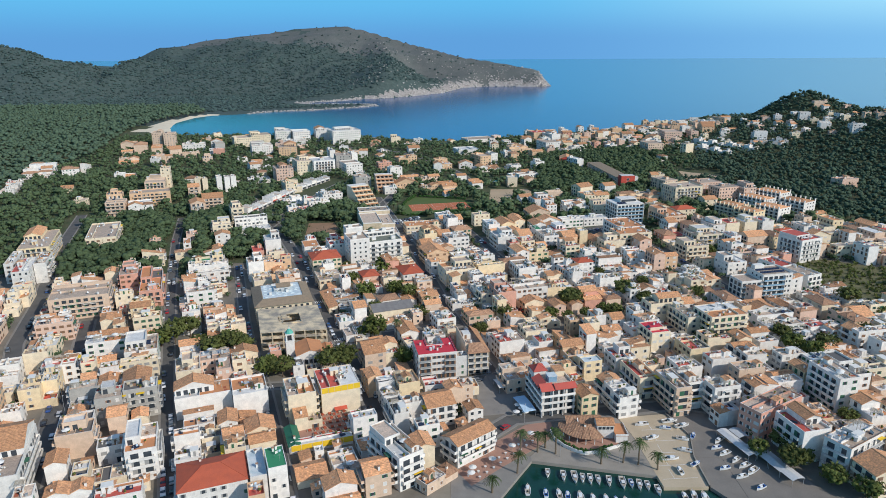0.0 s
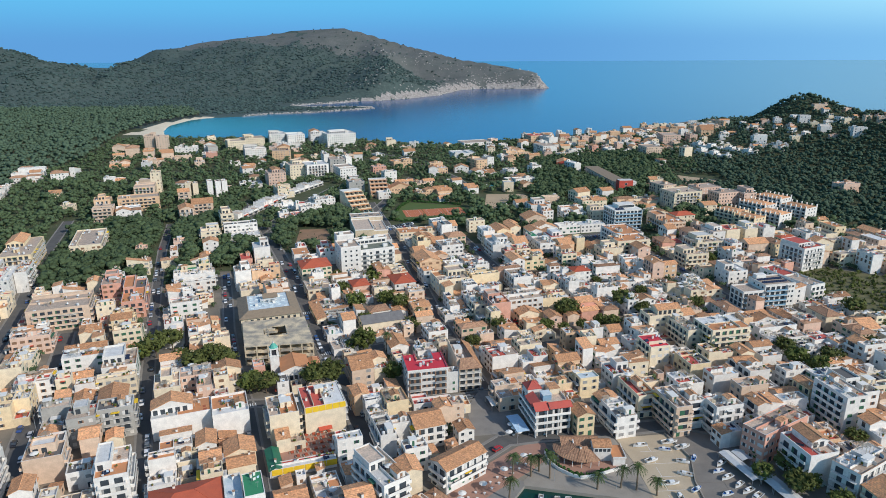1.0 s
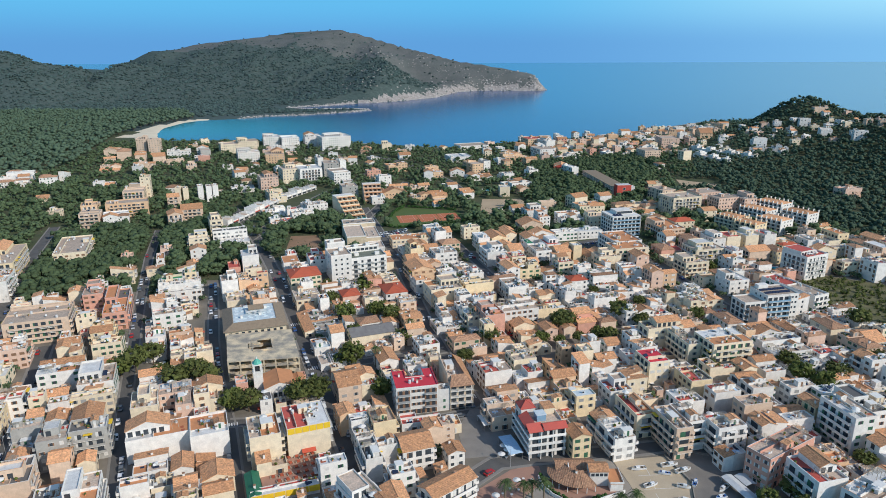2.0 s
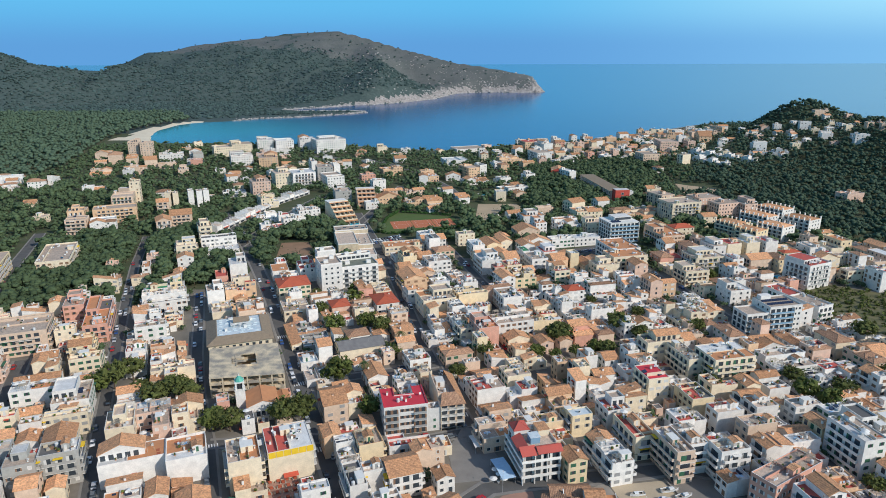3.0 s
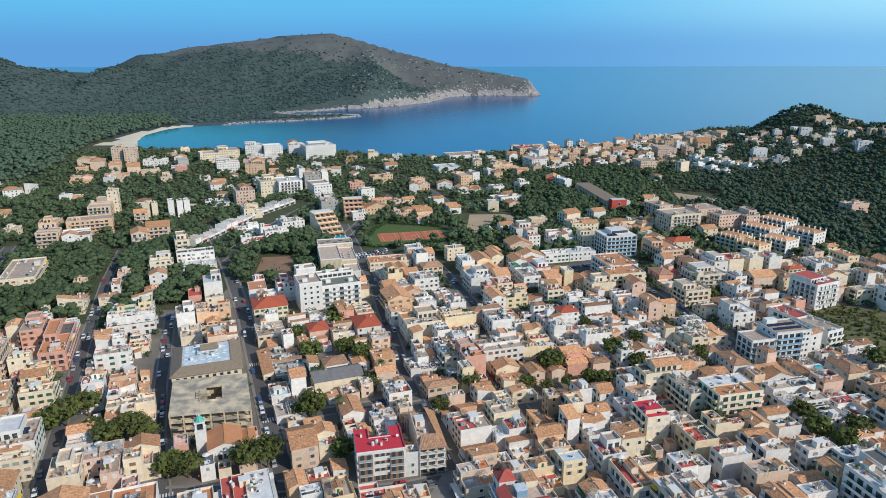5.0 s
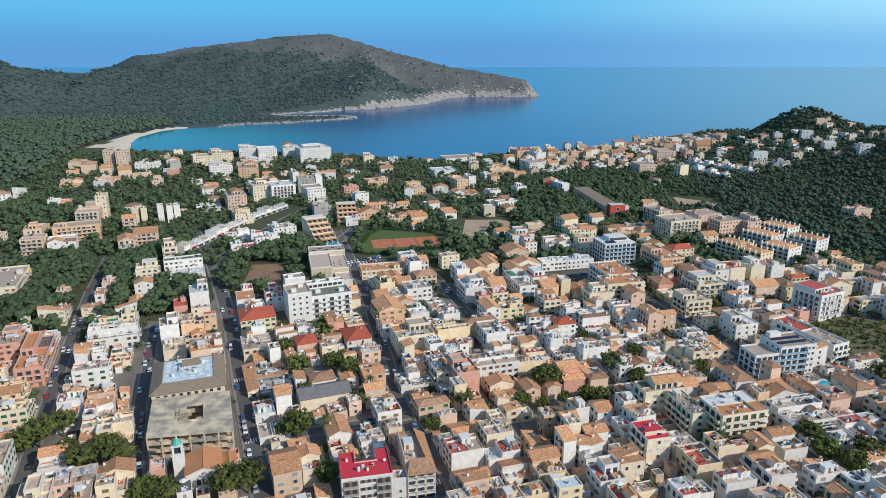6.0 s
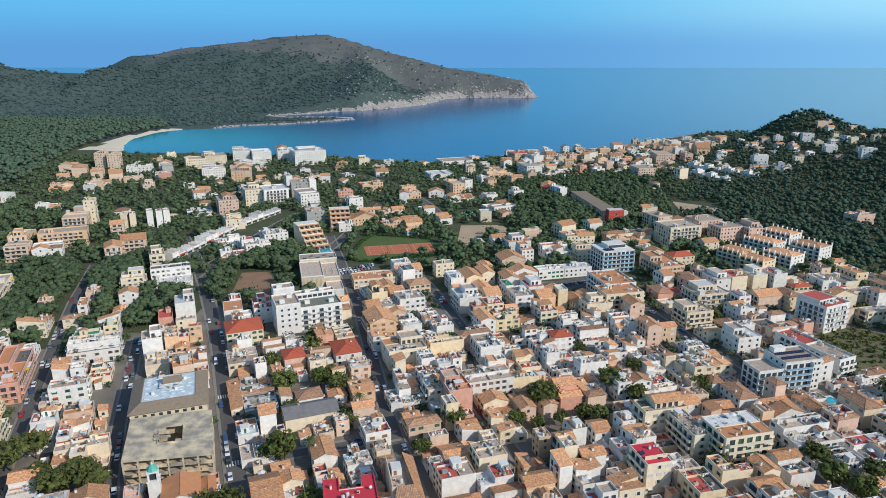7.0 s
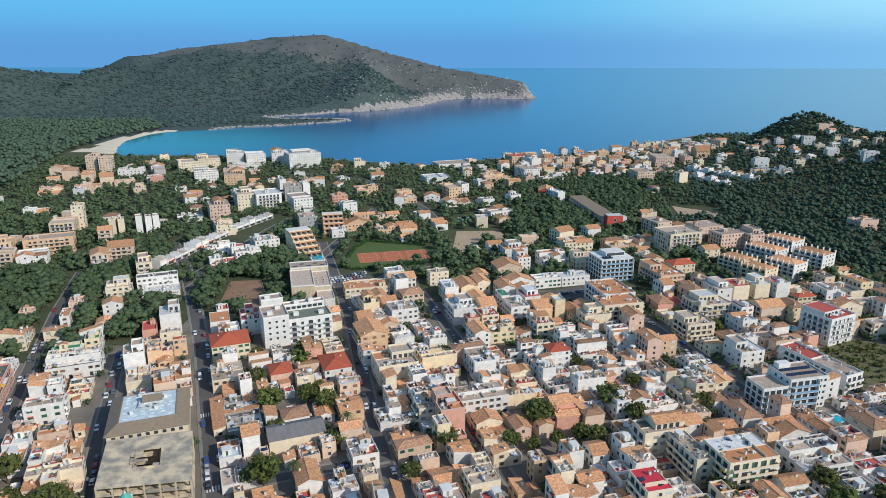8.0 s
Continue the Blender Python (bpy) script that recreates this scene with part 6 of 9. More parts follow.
def flats_with_posts(x, y, rot, w, d, wall, n=4, group="white flats below the wood"):
    """Flats with deep balconies between white piers that rise above a tiled roof like chimneys."""
    root = new("apartment_block")
    root.matrix_world = pose(x, y, ground_z(x, y), 0, 0, rot)
    h = n * 2.9
    wm = wall_mat[wall]
    part("wall", Shape().box(-w / 2, -d / 2 + 1.4, -1.5, w / 2, d / 2 - 1.4, h, wm), root)
    part("roof", Shape().hip(w - 1, d - 3, h, 1.6, ROOFS["t"][1], 0.3), root, label="low sandy tiled roof")
    k = max(3, round(w / 4.2))
    pier = Shape().box(-0.28, -0.7, -1.5, 0.28, 0.7, h + 1.6, wm).box(-0.42, -0.84, h + 1.6, 0.42, 0.84, h + 1.8, trim_mat).mesh("pier")
    for side in (-1, 1):
        for i in range(k + 1):
            part("pier", pier, root, pose(-w / 2 + 0.3 + i * (w - 0.6) / k, side * (d / 2 - 0.7), 0))
        for level in range(n):
            z = level * 2.9
            part("balcony", Shape().box(-w / 2, -0.7, z - 0.18, w / 2, 0.7, z, trim_mat).box(-w / 2, -0.72, z, w / 2, -0.6, z + 0.85, wm), root, pose(0, side * (d / 2 - 0.7), 0, 0, 0, 0 if side < 0 else 180))
            if side < 0:
                for i in range(k):
                    part("window", SHOP, root, pose(-w / 2 + (i + 0.5) * w / k, -d / 2 + 1.4, z + 0.1))
    for level in range(n):
        for i in range(max(1, int((d - 3) / 4))):
            part("window", WINDOWS[4], root, pose(w / 2, d / 2 - 3.5 - i * 4, level * 2.9 + 0.9, 0, 0, 90))
    colour = WALLS[wall][0]
    tagged(root, f"four-storey {colour} flats with balconies between tall piers", "apartment block", group)
    take(x, y, rot, w, d)


def strip_hotel():
    """A long three-storey hotel wing among pines, its near end painted crimson red."""
    root = new("strip_hotel")
    root.matrix_world = pose(174.5, 699, 0, 0, 0, 7.5)
    part("wall", Shape().box(-7, -42, -1, 7, 45, 9.0, wall_mat["p"]), root)
    part("roof", Shape().box(-7.6, -42, 9.0, 7.6, 45.4, 9.35, skirt_mat), root, label="dark brown flat roof")
    part("end_block", Shape().box(-5.5, -50, -1, 8.5, -42, 12.0, wall_mat["x"]).box(-5.2, -49.7, 12.0, 8.2, -42.3, 12.3, ROOFS["a"][1]), root, label="crimson red end block")
    part("stair_tower", Shape().box(8.5, -49, -1, 12.5, -43, 10.5, wall_mat["w"]), root)
    for level in range(3):
        part("gallery", Shape().box(-8.3, -41, level * 3 - 0.15, -7, 44, level * 3, trim_mat).box(-8.3, -41, level * 3, -8.15, 44, level * 3 + 0.9, wall_mat["p"]), root)
        for i in range(20):
            part("window", FRENCH[2], root, pose(-7, -39 + i * 4.3, level * 3 + 0.1, 0, 0, -90))
        part("window", SHOP, root, pose(1.5, -50, level * 3.4 + 0.6))
    tagged(root, "long pink hotel wing with dark roof and crimson red end", "hotel")
    take(174.5, 697, 7.5, 18, 96)


def modern_hotel():
    """A pale blue-white block of glazed balcony bands with a set-back top."""
    root = new("modern_hotel")
    root.matrix_world = pose(138.1, 516.2, 0, 0, 0, 14)
    w, d, h = 23.0, 19.0, 15.0
    part("wall", Shape().box(0, 0, -0.5, w, d, h, wall_mat["w"]), root)
    part("roof", Shape().box(-0.3, -0.3, h, w + 0.3, d + 0.3, h + 0.3, trim_mat), root)
    part("top_storey", Shape().box(6, 6, h + 0.3, w - 3, d - 3, h + 3.0, wall_mat["w"]).box(6.5, 5.95, h + 0.7, w - 3.5, 6, h + 2.6, glass_mat), root)
    for level in range(5):
        z = 0.2 + level * 2.95
        part("balcony", Shape().box(0.4, -1.5, z - 0.2, w - 0.4, 0, z, trim_mat).box(0.4, -1.5, z, w - 0.4, -1.42, z + 0.9, glass_blue), root)
        for i in range(7):
            part("window", SHOP, root, pose(2 + i * 3.2, 0, z + 0.05))
        for i in range(5):
            part("window", SHOP, root, pose(0, 2.5 + i * 3.5, z + 0.05, 0, 0, -90))
        part("end_wall", Shape().box(w - 0.4, -1.6, z - 0.2, w, 0, z + 2.75, wall_mat["w"]), root)
    for i in range(6):
        part("solar_panel", PANEL, root, pose(3 + (i % 3) * 2.4, 2 + (i // 3) * 2.2, h + 0.3))
    tagged(root, "pale modern hotel block with glazed bands of balconies", "hotel")
    take(148, 525, 14, w + 3, d + 3)


def glazed_flats():
    """Two joined white wings with bands of pale blue glass balconies and dark solar rows on the roof."""
    root = new("apartment_block")
    root.matrix_world = pose(165.4, 346.8, 0, 0, 0, 12.0)
    for x0, x1, d, n in ((0, 12.5, 11.5, 4), (13.0, 32.0, 14.5, 5)):
        h = n * 2.9
        part("wall", Shape().box(x0, 0, -0.5, x1, d, h, wall_mat["w"]), root)
        part("roof", Shape().box(x0 + 0.3, 0.3, h + 0.004, x1 - 0.3, d - 0.3, h + 0.12, ROOFS["f"][1]), root)
        for a, b, c, e in ((x0, 0, x1, 0.25), (x0, d - 0.25, x1, d), (x0, 0.25, x0 + 0.25, d - 0.25), (x1 - 0.25, 0.25, x1, d - 0.25)):
            part("parapet", Shape().box(a, b, h, c, e, h + 0.8, wall_mat["w"]), root)
        end = x1 - 5.5 if x0 else x1
        for level in range(n):
            z = level * 2.9 + 0.1
            if level:
                part("balcony", Shape().box(x0 + 0.2, -1.5, z - 0.2, end, 0, z, trim_mat).box(x0 + 0.2, -1.5, z, end, -1.43, z + 0.95, glass_blue), root)
            k = int((end - x0) / 3.1)
            for i in range(k):
                part("window", SHOP, root, pose(x0 + 1.7 + i * (end - x0 - 0.4) / k, 0, z + 0.02))
            for i in range(3):
                part("window", SHOP if x0 == 0 else WINDOWS[4], root, pose(x0, 2.0 + i * 3.6, z + (0.02 if x0 == 0 else 0.9), 0, 0, -90))
            if x0:
                for i in range(2):
                    part("window", WINDOWS[4], root, pose(x1 - 3.8 + i * 2.2, 0, z + 0.9))
                part("fin", Shape().box(end - 0.3, -1.6, z - 0.2, end, 0, z + 2.7, wall_mat["w"]), root)
    for i in range(14):
        part("solar_panel", PANEL, root, pose(15.5 + (i % 7) * 2.2, 4.5 + (i // 7) * 4.5, 14.6))
    part("stair_hut", Shape().box(15, 10.5, 14.5, 21, 13.8, 17.2, wall_mat["w"]), root)
    tagged(root, "white flats with pale blue glass balconies and solar rows", "apartment block", "houses of the town")
    take(180.0, 357.5, 12, 34, 17)


boulevard_row()
glazed_flats()
events_hall()
white_hotel()
strip_hotel()
modern_hotel()
for p in ((269.8, 559.4, -58, 24, 17, "w"), (294.1, 583.1, -58, 24, 17, "w"), (267.6, 527.0, -58, 21, 17, "w"), (298.4, 547.8, -58, 22, 17, "w"), (237.5, 534.7, -58, 20, 16, "c"), (243.1, 514.6, -58, 18, 15, "y")):
    flats_with_posts(*p)
house(-17.0, 495.9, 14, 28, 14, 2, "c", "o", "F")
house(-16.5, 507.9, 14, 25, 9, 1, "c", "a")
house(80.4, 504.3, 14.5, 20, 10, 2, "w", "t", "F")
house(99.5, 509.1, 14.5, 18, 10, 2, "w", "a", "F")
house(118.4, 513.8, 14.5, 20, 10, 2, "w", "a", "F")
house(131.4, 452.0, 13, 24, 16, 4, "c", "o", "KF")
house(132.3, 473.4, 13, 20, 26, 4, "w", "o", "K")
# the houses, row by row
house(-2.2, 246.3, 13.0, 15.5, 8.0, 2, "w", "r", "F")
house(9.6, 248.6, 13.0, 6.5, 7.0, 1, "c", "o")
house(5.9, 268.0, 11.5, 4.9, 12.0, 3, "w", "f", "F")
house(-146.8, 187.8, 20.5, 14.2, 31.3, 4, "w", "a", "B")
house(-167.8, 244.9, 20.5, 13.2, 18.8, 3, "y", "f")
house(-146.2, 236.7, 20.5, 9.9, 12.3, 3, "g", "f", "F")
house(-130.9, 227.9, 20.5, 9.6, 9.2, 4, "g", "f", "F")
house(-120.9, 233.3, 20.5, 12.3, 8.4, 4, "g", "d", "KF")
house(-133.3, 206.9, 20.5, 12.0, 9.6, 3, "b", "f", "P")
house(-136.7, 214.3, 20.5, 11.6, 6.5, 3, "w", "r")
house(-104.9, 197.0, 20.5, 9.9, 16.4, 4, "w", "o", "K")
house(-116.2, 188.9, 20.5, 16.3, 8.3, 2, "c", "d")
house(-104.1, 176.6, 20.5, 13.8, 6.4, 2, "w", "r")
house(-120.6, 177.7, 20.5, 13.5, 6.0, 2, "w", "t")
house(-90.9, 200.1, 20.5, 8.6, 16.4, 3, "w", "o", "F")
house(-97.3, 235.2, 20.5, 21.2, 10.3, 3, "w", "a", "P")
house(-79.6, 237.7, 20.5, 13.2, 14.8, 3, "w", "a", "P")
house(-110.8, 256.0, 20.5, 9.8, 13.4, 3, "c", "f", "P")
house(-98.6, 256.5, 20.5, 10.9, 10.7, 3, "p", "f", "F")
house(-76.1, 182.0, 20.5, 21.0, 15.5, 3, "w", "T", "F")
house(-84.5, 206.3, 20.5, 7.0, 13.1, 2, "c", "d")
house(-74.9, 201.4, 20.5, 6.9, 16.4, 3, "c", "t")
house(-143.0, 252.3, 20.5, 7.4, 13.6, 3, "w", "f")
house(-128.3, 246.3, 20.5, 10.5, 12.9, 3, "c", "t")
house(-69.4, 214.4, 20.5, 10.3, 9.0, 2, "c", "t")
house(-66.5, 206.1, 20.5, 9.1, 6.4, 2, "c", "t")
house(-62.8, 185.9, 20.5, 5.3, 15.8, 3, "w", "B", "F")
house(-56.3, 185.5, 20.5, 6.0, 11.9, 4, "w", "n", "F")
house(-58.0, 231.8, 20.5, 10.7, 14.6, 4, "c", "f", "P")
house(-44.7, 239.9, 20.5, 15.3, 16.6, 4, "c", "r", "Y")
house(-53.3, 222.2, 20.5, 10.2, 5.4, 2, "c", "t")
house(-56.7, 210.9, 20.5, 4.3, 13.1, 1, "w", "N")
house(-46.0, 209.4, 18.0, 22.4, 4.2, 1, "w", "a", "Y")
house(-31.8, 218.3, 20.5, 9.1, 9.6, 3, "w", "a")
house(-17.6, 193.8, 35.7, 9.4, 19.9, 4, "w", "a", "KF")
house(-23.9, 184.9, 20.0, 8.5, 9.3, 3, "b", "t", "F")
house(-46.3, 190.7, 20.5, 10.1, 9.5, 1, "c", "t")
house(-31.8, 250.8, 20.4, 6.1, 13.1, 3, "o", "t")
house(-23.4, 238.0, 20.0, 6.8, 16.2, 3, "w", "d")
house(-19.0, 221.9, 19.7, 5.8, 13.3, 3, "w", "d", "B")
house(-16.7, 243.4, 19.6, 8.7, 10.6, 3, "y", "f", "P")
house(-13.5, 225.9, 19.5, 6.9, 5.9, 3, "w", "f")
house(-3.9, 227.5, 18.9, 11.2, 11.8, 3, "w", "t", "K")
house(-7.5, 210.1, 19.1, 8.1, 6.0, 3, "w", "f", "F")
house(4.5, 238.5, 18.5, 11.1, 6.0, 3, "b", "f")
house(10.1, 227.0, 18.1, 6.1, 6.6, 2, "w", "t", "F")
house(7.7, 204.1, 39.0, 17.5, 8.3, 3, "w", "t", "KF")
house(-3.6, 188.0, 43.8, 14.2, 5.8, 1, "b", "h", "F")
house(28.8, 252.8, 17.0, 10.7, 10.7, 3, "b", "f", "F")
house(54.1, 235.4, 15.6, 7.1, 13.8, 3, "y", "t", "F")
house(68.5, 236.9, 14.7, 8.2, 19.2, 3, "w", "d", "F")
house(80.8, 250.1, 13.9, 8.1, 16.7, 3, "c", "r", "KF")
house(90.3, 235.9, 13.5, 6.8, 15.5, 4, "b", "f", "K")
house(96.9, 240.1, 13.1, 6.9, 13.4, 4, "w", "f", "K")
house(108.4, 232.4, 13.0, 11.2, 7.3, 4, "w", "f", "K")
house(107.1, 224.2, 13.0, 9.1, 6.0, 2, "w", "t")
house(121.9, 220.0, 31.0, 24.9, 8.9, 4, "k", "f", "F")
house(127.3, 240.3, 13.0, 10.9, 7.9, 3, "w", "t")
house(139.5, 240.1, 13.0, 11.6, 9.9, 3, "w", "a")
house(155.4, 238.6, 13.0, 9.3, 16.7, 5, "w", "a", "B")
house(126.1, 205.3, 13.0, 10.9, 14.3, 4, "w", "r", "B")
house(139.5, 196.8, 30.5, 20.2, 9.2, 4, "w", "f", "KF")
house(141.9, 184.4, 13.0, 14.2, 9.4, 3, "c", "t", "F")
house(177.6, 253.5, 13.0, 15.2, 9.8, 3, "c", "f", "F")
house(-199.0, 338.8, 20.5, 29.0, 23.6, 4, "b", "f", "KF")
house(-194.4, 304.4, 20.5, 16.5, 11.7, 3, "p", "h", "F")
house(-160.3, 287.1, 20.5, 17.3, 16.2, 3, "w", "a")
house(-139.7, 277.1, 20.5, 13.6, 17.3, 3, "w", "f", "S")
house(-152.9, 314.3, 20.5, 12.8, 15.7, 3, "c", "f", "F")
house(-166.7, 306.2, 20.5, 11.4, 15.0, 3, "c", "t", "F")
house(-187.7, 372.4, 20.5, 10.0, 16.7, 4, "k", "f", "F")
house(-170.1, 361.2, 20.5, 11.5, 37.4, 3, "k", "o", "K")
house(-194.6, 423.0, 20.5, 12.9, 23.4, 3, "c", "h", "F")
house(-256.1, 382.7, 20.5, 9.3, 27.8, 4, "w", "r", "F")
house(-251.5, 394.4, 20.5, 6.7, 24.1, 4, "w", "f")
house(-240.4, 352.1, 20.5, 9.6, 20.1, 3, "c", "r")
house(-279.0, 438.1, 20.5, 18.7, 45.2, 4, "y", "f", "K")
house(-147.2, 390.8, 20.5, 23.5, 15.3, 3, "w", "f", "F")
house(-149.1, 371.0, 20.5, 13.3, 10.1, 3, "w", "f")
house(-137.7, 348.7, 20.5, 14.7, 13.7, 3, "w", "f")
house(-120.6, 284.0, 20.5, 9.0, 11.9, 2, "w", "t")
house(-184.5, 271.7, 20.5, 9.8, 11.0, 3, "c", "f")
house(-169.5, 263.9, 20.5, 12.9, 17.6, 3, "w", "f")
house(-188.5, 257.3, 20.5, 7.9, 12.2, 3, "w", "f")
house(-154.0, 265.9, 20.5, 13.1, 12.7, 3, "c", "r", "F")
house(-135.0, 263.9, 20.5, 15.2, 10.1, 3, "c", "f", "F")
house(-102.5, 266.1, 20.5, 12.6, 9.7, 3, "p", "f", "F")
house(-109.0, 398.0, 20.5, 11.3, 21.7, 3, "o", "r", "F")
house(-119.5, 440.0, 20.5, 10.5, 14.0, 4, "w", "a", "P")
house(-78.0, 408.8, 20.5, 18.3, 16.7, 3, "c", "T", "F")
house(-70.7, 378.6, 20.5, 14.1, 17.0, 2, "c", "f", "F")
house(-55.2, 346.7, 20.5, 13.8, 29.3, 1, "g", "d")
house(-65.4, 346.2, 20.5, 4.9, 26.7, 1, "c", "t")
house(-29.3, 329.0, 20.3, 21.7, 11.5, 2, "c", "G")
house(-22.1, 388.3, 19.9, 12.8, 16.7, 2, "w", "T", "F")
house(-35.4, 388.0, 20.5, 10.1, 9.9, 2, "b", "t")
house(-52.8, 319.2, 20.5, 8.1, 12.7, 1, "w", "B")
house(-45.0, 303.3, 20.5, 11.9, 10.3, 1, "w", "f")
house(-10.8, 349.8, 19.3, 10.1, 14.5, 2, "o", "t")
house(-13.8, 370.7, 19.5, 9.2, 10.9, 2, "b", "r")
house(-34.1, 273.8, 20.5, 9.6, 14.5, 3, "b", "t")
house(-25.9, 277.0, 20.1, 6.9, 11.6, 3, "c", "t")
house(-19.7, 300.7, 19.8, 8.6, 13.2, 2, "w", "t")
house(-1.6, 315.8, 18.7, 10.0, 13.1, 2, "w", "f")
house(-7.7, 420.4, 19.0, 14.3, 18.1, 3, "o", "t")
house(-5.3, 401.8, 19.0, 11.8, 13.3, 3, "w", "t")
house(-89.7, 267.1, 20.5, 11.4, 14.1, 3, "c", "t")
house(7.0, 384.7, 18.2, 19.0, 16.7, 3, "c", "f", "F")
house(27.6, 389.8, 16.9, 17.4, 18.2, 3, "y", "f")
house(47.7, 387.6, 15.9, 10.8, 16.2, 3, "w", "a", "P")
house(31.2, 338.8, 16.9, 10.2, 14.4, 4, "k", "f", "P")
house(21.2, 343.3, 17.4, 6.2, 9.7, 3, "c", "f", "F")
house(22.9, 360.7, 17.3, 16.0, 14.6, 3, "w", "r", "F")
house(9.0, 344.0, 18.0, 15.1, 12.7, 2, "w", "f")
house(16.5, 322.2, 17.7, 13.4, 12.5, 2, "b", "h", "F")
house(45.4, 352.6, 16.0, 21.9, 12.4, 3, "w", "f", "F")
house(65.5, 360.6, 14.9, 19.1, 12.2, 2, "y", "f")
house(82.6, 373.0, 13.9, 13.6, 12.6, 3, "w", "f", "F")
house(79.1, 343.7, 14.1, 9.9, 13.9, 3, "k", "t")
house(96.2, 362.7, 13.1, 13.8, 13.7, 3, "w", "f", "F")
house(108.4, 350.9, 13.0, 16.0, 13.7, 3, "w", "t", "F")
house(47.1, 336.8, 15.9, 11.2, 17.4, 2, "c", "t")
house(51.0, 319.7, 15.7, 11.5, 16.5, 2, "c", "t")
house(35.4, 315.7, 16.6, 8.2, 9.6, 2, "w", "t")
house(21.8, 294.1, 17.4, 5.0, 14.0, 2, "w", "r")
house(28.9, 282.9, 17.0, 12.3, 10.2, 3, "w", "r", "P")
house(41.7, 294.6, 16.3, 10.8, 10.4, 3, "c", "f", "P")
house(42.6, 281.6, 16.3, 12.0, 7.4, 3, "w", "r")
house(46.9, 274.4, 16.0, 9.9, 8.2, 2, "w", "t", "F")
house(57.6, 292.0, 15.4, 10.4, 8.6, 2, "o", "t")
house(57.6, 274.9, 15.4, 10.4, 13.0, 3, "o", "t")
house(70.2, 304.9, 14.6, 6.8, 10.2, 3, "w", "t")
house(78.2, 295.5, 14.3, 9.0, 11.6, 3, "w", "t")
house(75.3, 282.8, 14.3, 9.4, 11.5, 3, "w", "t")
house(76.7, 265.0, 14.3, 9.6, 10.1, 3, "w", "r")
house(86.2, 274.5, 13.8, 9.3, 9.2, 3, "c", "t")
house(98.3, 286.9, 13.0, 9.4, 12.5, 4, "c", "R", "F")
house(30.6, 266.3, 16.9, 9.1, 12.5, 3, "b", "t")
house(61.8, 262.7, 15.1, 8.4, 11.4, 3, "y", "B", "F")
house(112.4, 319.8, 13.0, 18.4, 9.7, 4, "c", "f", "FB")
house(134.5, 300.4, 13.0, 19.8, 15.3, 5, "c", "o", "KB")
house(119.0, 306.4, 13.0, 6.7, 18.3, 4, "c", "f")
house(209.0, 381.4, -67.0, 36.0, 11.0, 3, "w", "r", "KF")
house(145.4, 368.0, 13.0, 25.8, 19.7, 3, "c", "r", "F")
house(167.2, 429.5, 13.0, 16.4, 14.4, 3, "c", "f", "K")
house(179.7, 396.2, 13.0, 13.1, 13.9, 3, "w", "f")
house(237.7, 425.6, 24.8, 19.5, 18.0, 5, "w", "r", "KF")
house(165.9, 327.8, 13.0, 14.0, 11.6, 2, "w", "t")
house(166.3, 308.5, 13.0, 21.0, 15.5, 3, "w", "f", "F")
house(149.3, 287.6, 13.0, 9.9, 12.8, 3, "w", "t")
house(151.5, 269.2, 13.0, 12.0, 11.8, 3, "w", "f")
house(112.1, 274.8, 13.0, 9.8, 12.9, 3, "y", "r", "P")
house(125.9, 285.1, 13.0, 12.3, 9.6, 3, "c", "r")
house(168.6, 293.1, 13.0, 14.9, 11.3, 2, "w", "d")
house(219.4, 353.9, 13.0, 25.3, 12.5, 2, "w", "h")
house(183.4, 331.7, 13.0, 12.8, 14.4, 2, "w", "a")
house(188.1, 301.1, 13.0, 16.9, 12.1, 2, "w", "r")
house(201.9, 292.2, 13.0, 18.5, 10.7, 3, "w", "a")
house(182.9, 277.2, 13.0, 19.3, 12.3, 2, "w", "t")
house(270.0, 431.0, 13.0, 20.0, 14.0, 3, "c", "f", "F")
house(119.7, 262.8, 13.0, 11.6, 7.5, 3, "w", "f")
house(127.3, 252.8, 13.0, 12.4, 7.2, 3, "b", "f")
house(162.0, 262.0, 13.0, 10.3, 6.1, 3, "w", "a")
house(-152.8, 506.9, 20.5, 24.7, 8.2, 3, "w", "d", "F")
house(-148.4, 496.7, 20.5, 24.8, 13.5, 1, "w", "a")
house(-104.3, 411.4, 20.5, 6.4, 7.7, 3, "o", "r", "F")
house(-171.0, 491.1, 20.5, 13.4, 14.8, 3, "c", "f", "F")
house(-155.2, 400.5, 20.5, 11.9, 7.9, 3, "c", "n", "F")
house(-148.9, 413.2, 20.5, 6.7, 12.4, 3, "y", "n", "F")
house(-182.8, 451.0, 20.5, 5.0, 13.8, 2, "w", "o")
house(-178.7, 432.0, 20.5, 10.1, 12.2, 2, "c", "h")
house(-0.9, 525.1, 18.7, 12.1, 9.0, 2, "w", "a")
house(3.9, 512.1, 18.4, 18.1, 12.7, 2, "w", "t", "F")
house(11.9, 483.4, 18.0, 13.6, 10.8, 2, "b", "h", "F")
house(-13.8, 445.1, 19.4, 8.1, 14.6, 2, "b", "t")
house(-3.7, 445.5, 18.8, 9.9, 11.4, 2, "w", "f")
house(2.1, 435.3, 18.5, 8.3, 11.0, 2, "b", "t")
house(7.6, 451.8, 18.3, 15.3, 14.3, 3, "w", "f", "F")
house(41.3, 454.2, 16.2, 13.7, 17.4, 3, "w", "a", "P")
house(55.7, 442.3, 15.5, 9.9, 11.7, 3, "c", "r", "F")
house(46.7, 436.5, 16.0, 7.0, 7.4, 3, "p", "r")
house(61.3, 426.2, 15.1, 13.8, 11.1, 3, "y", "o", "F")
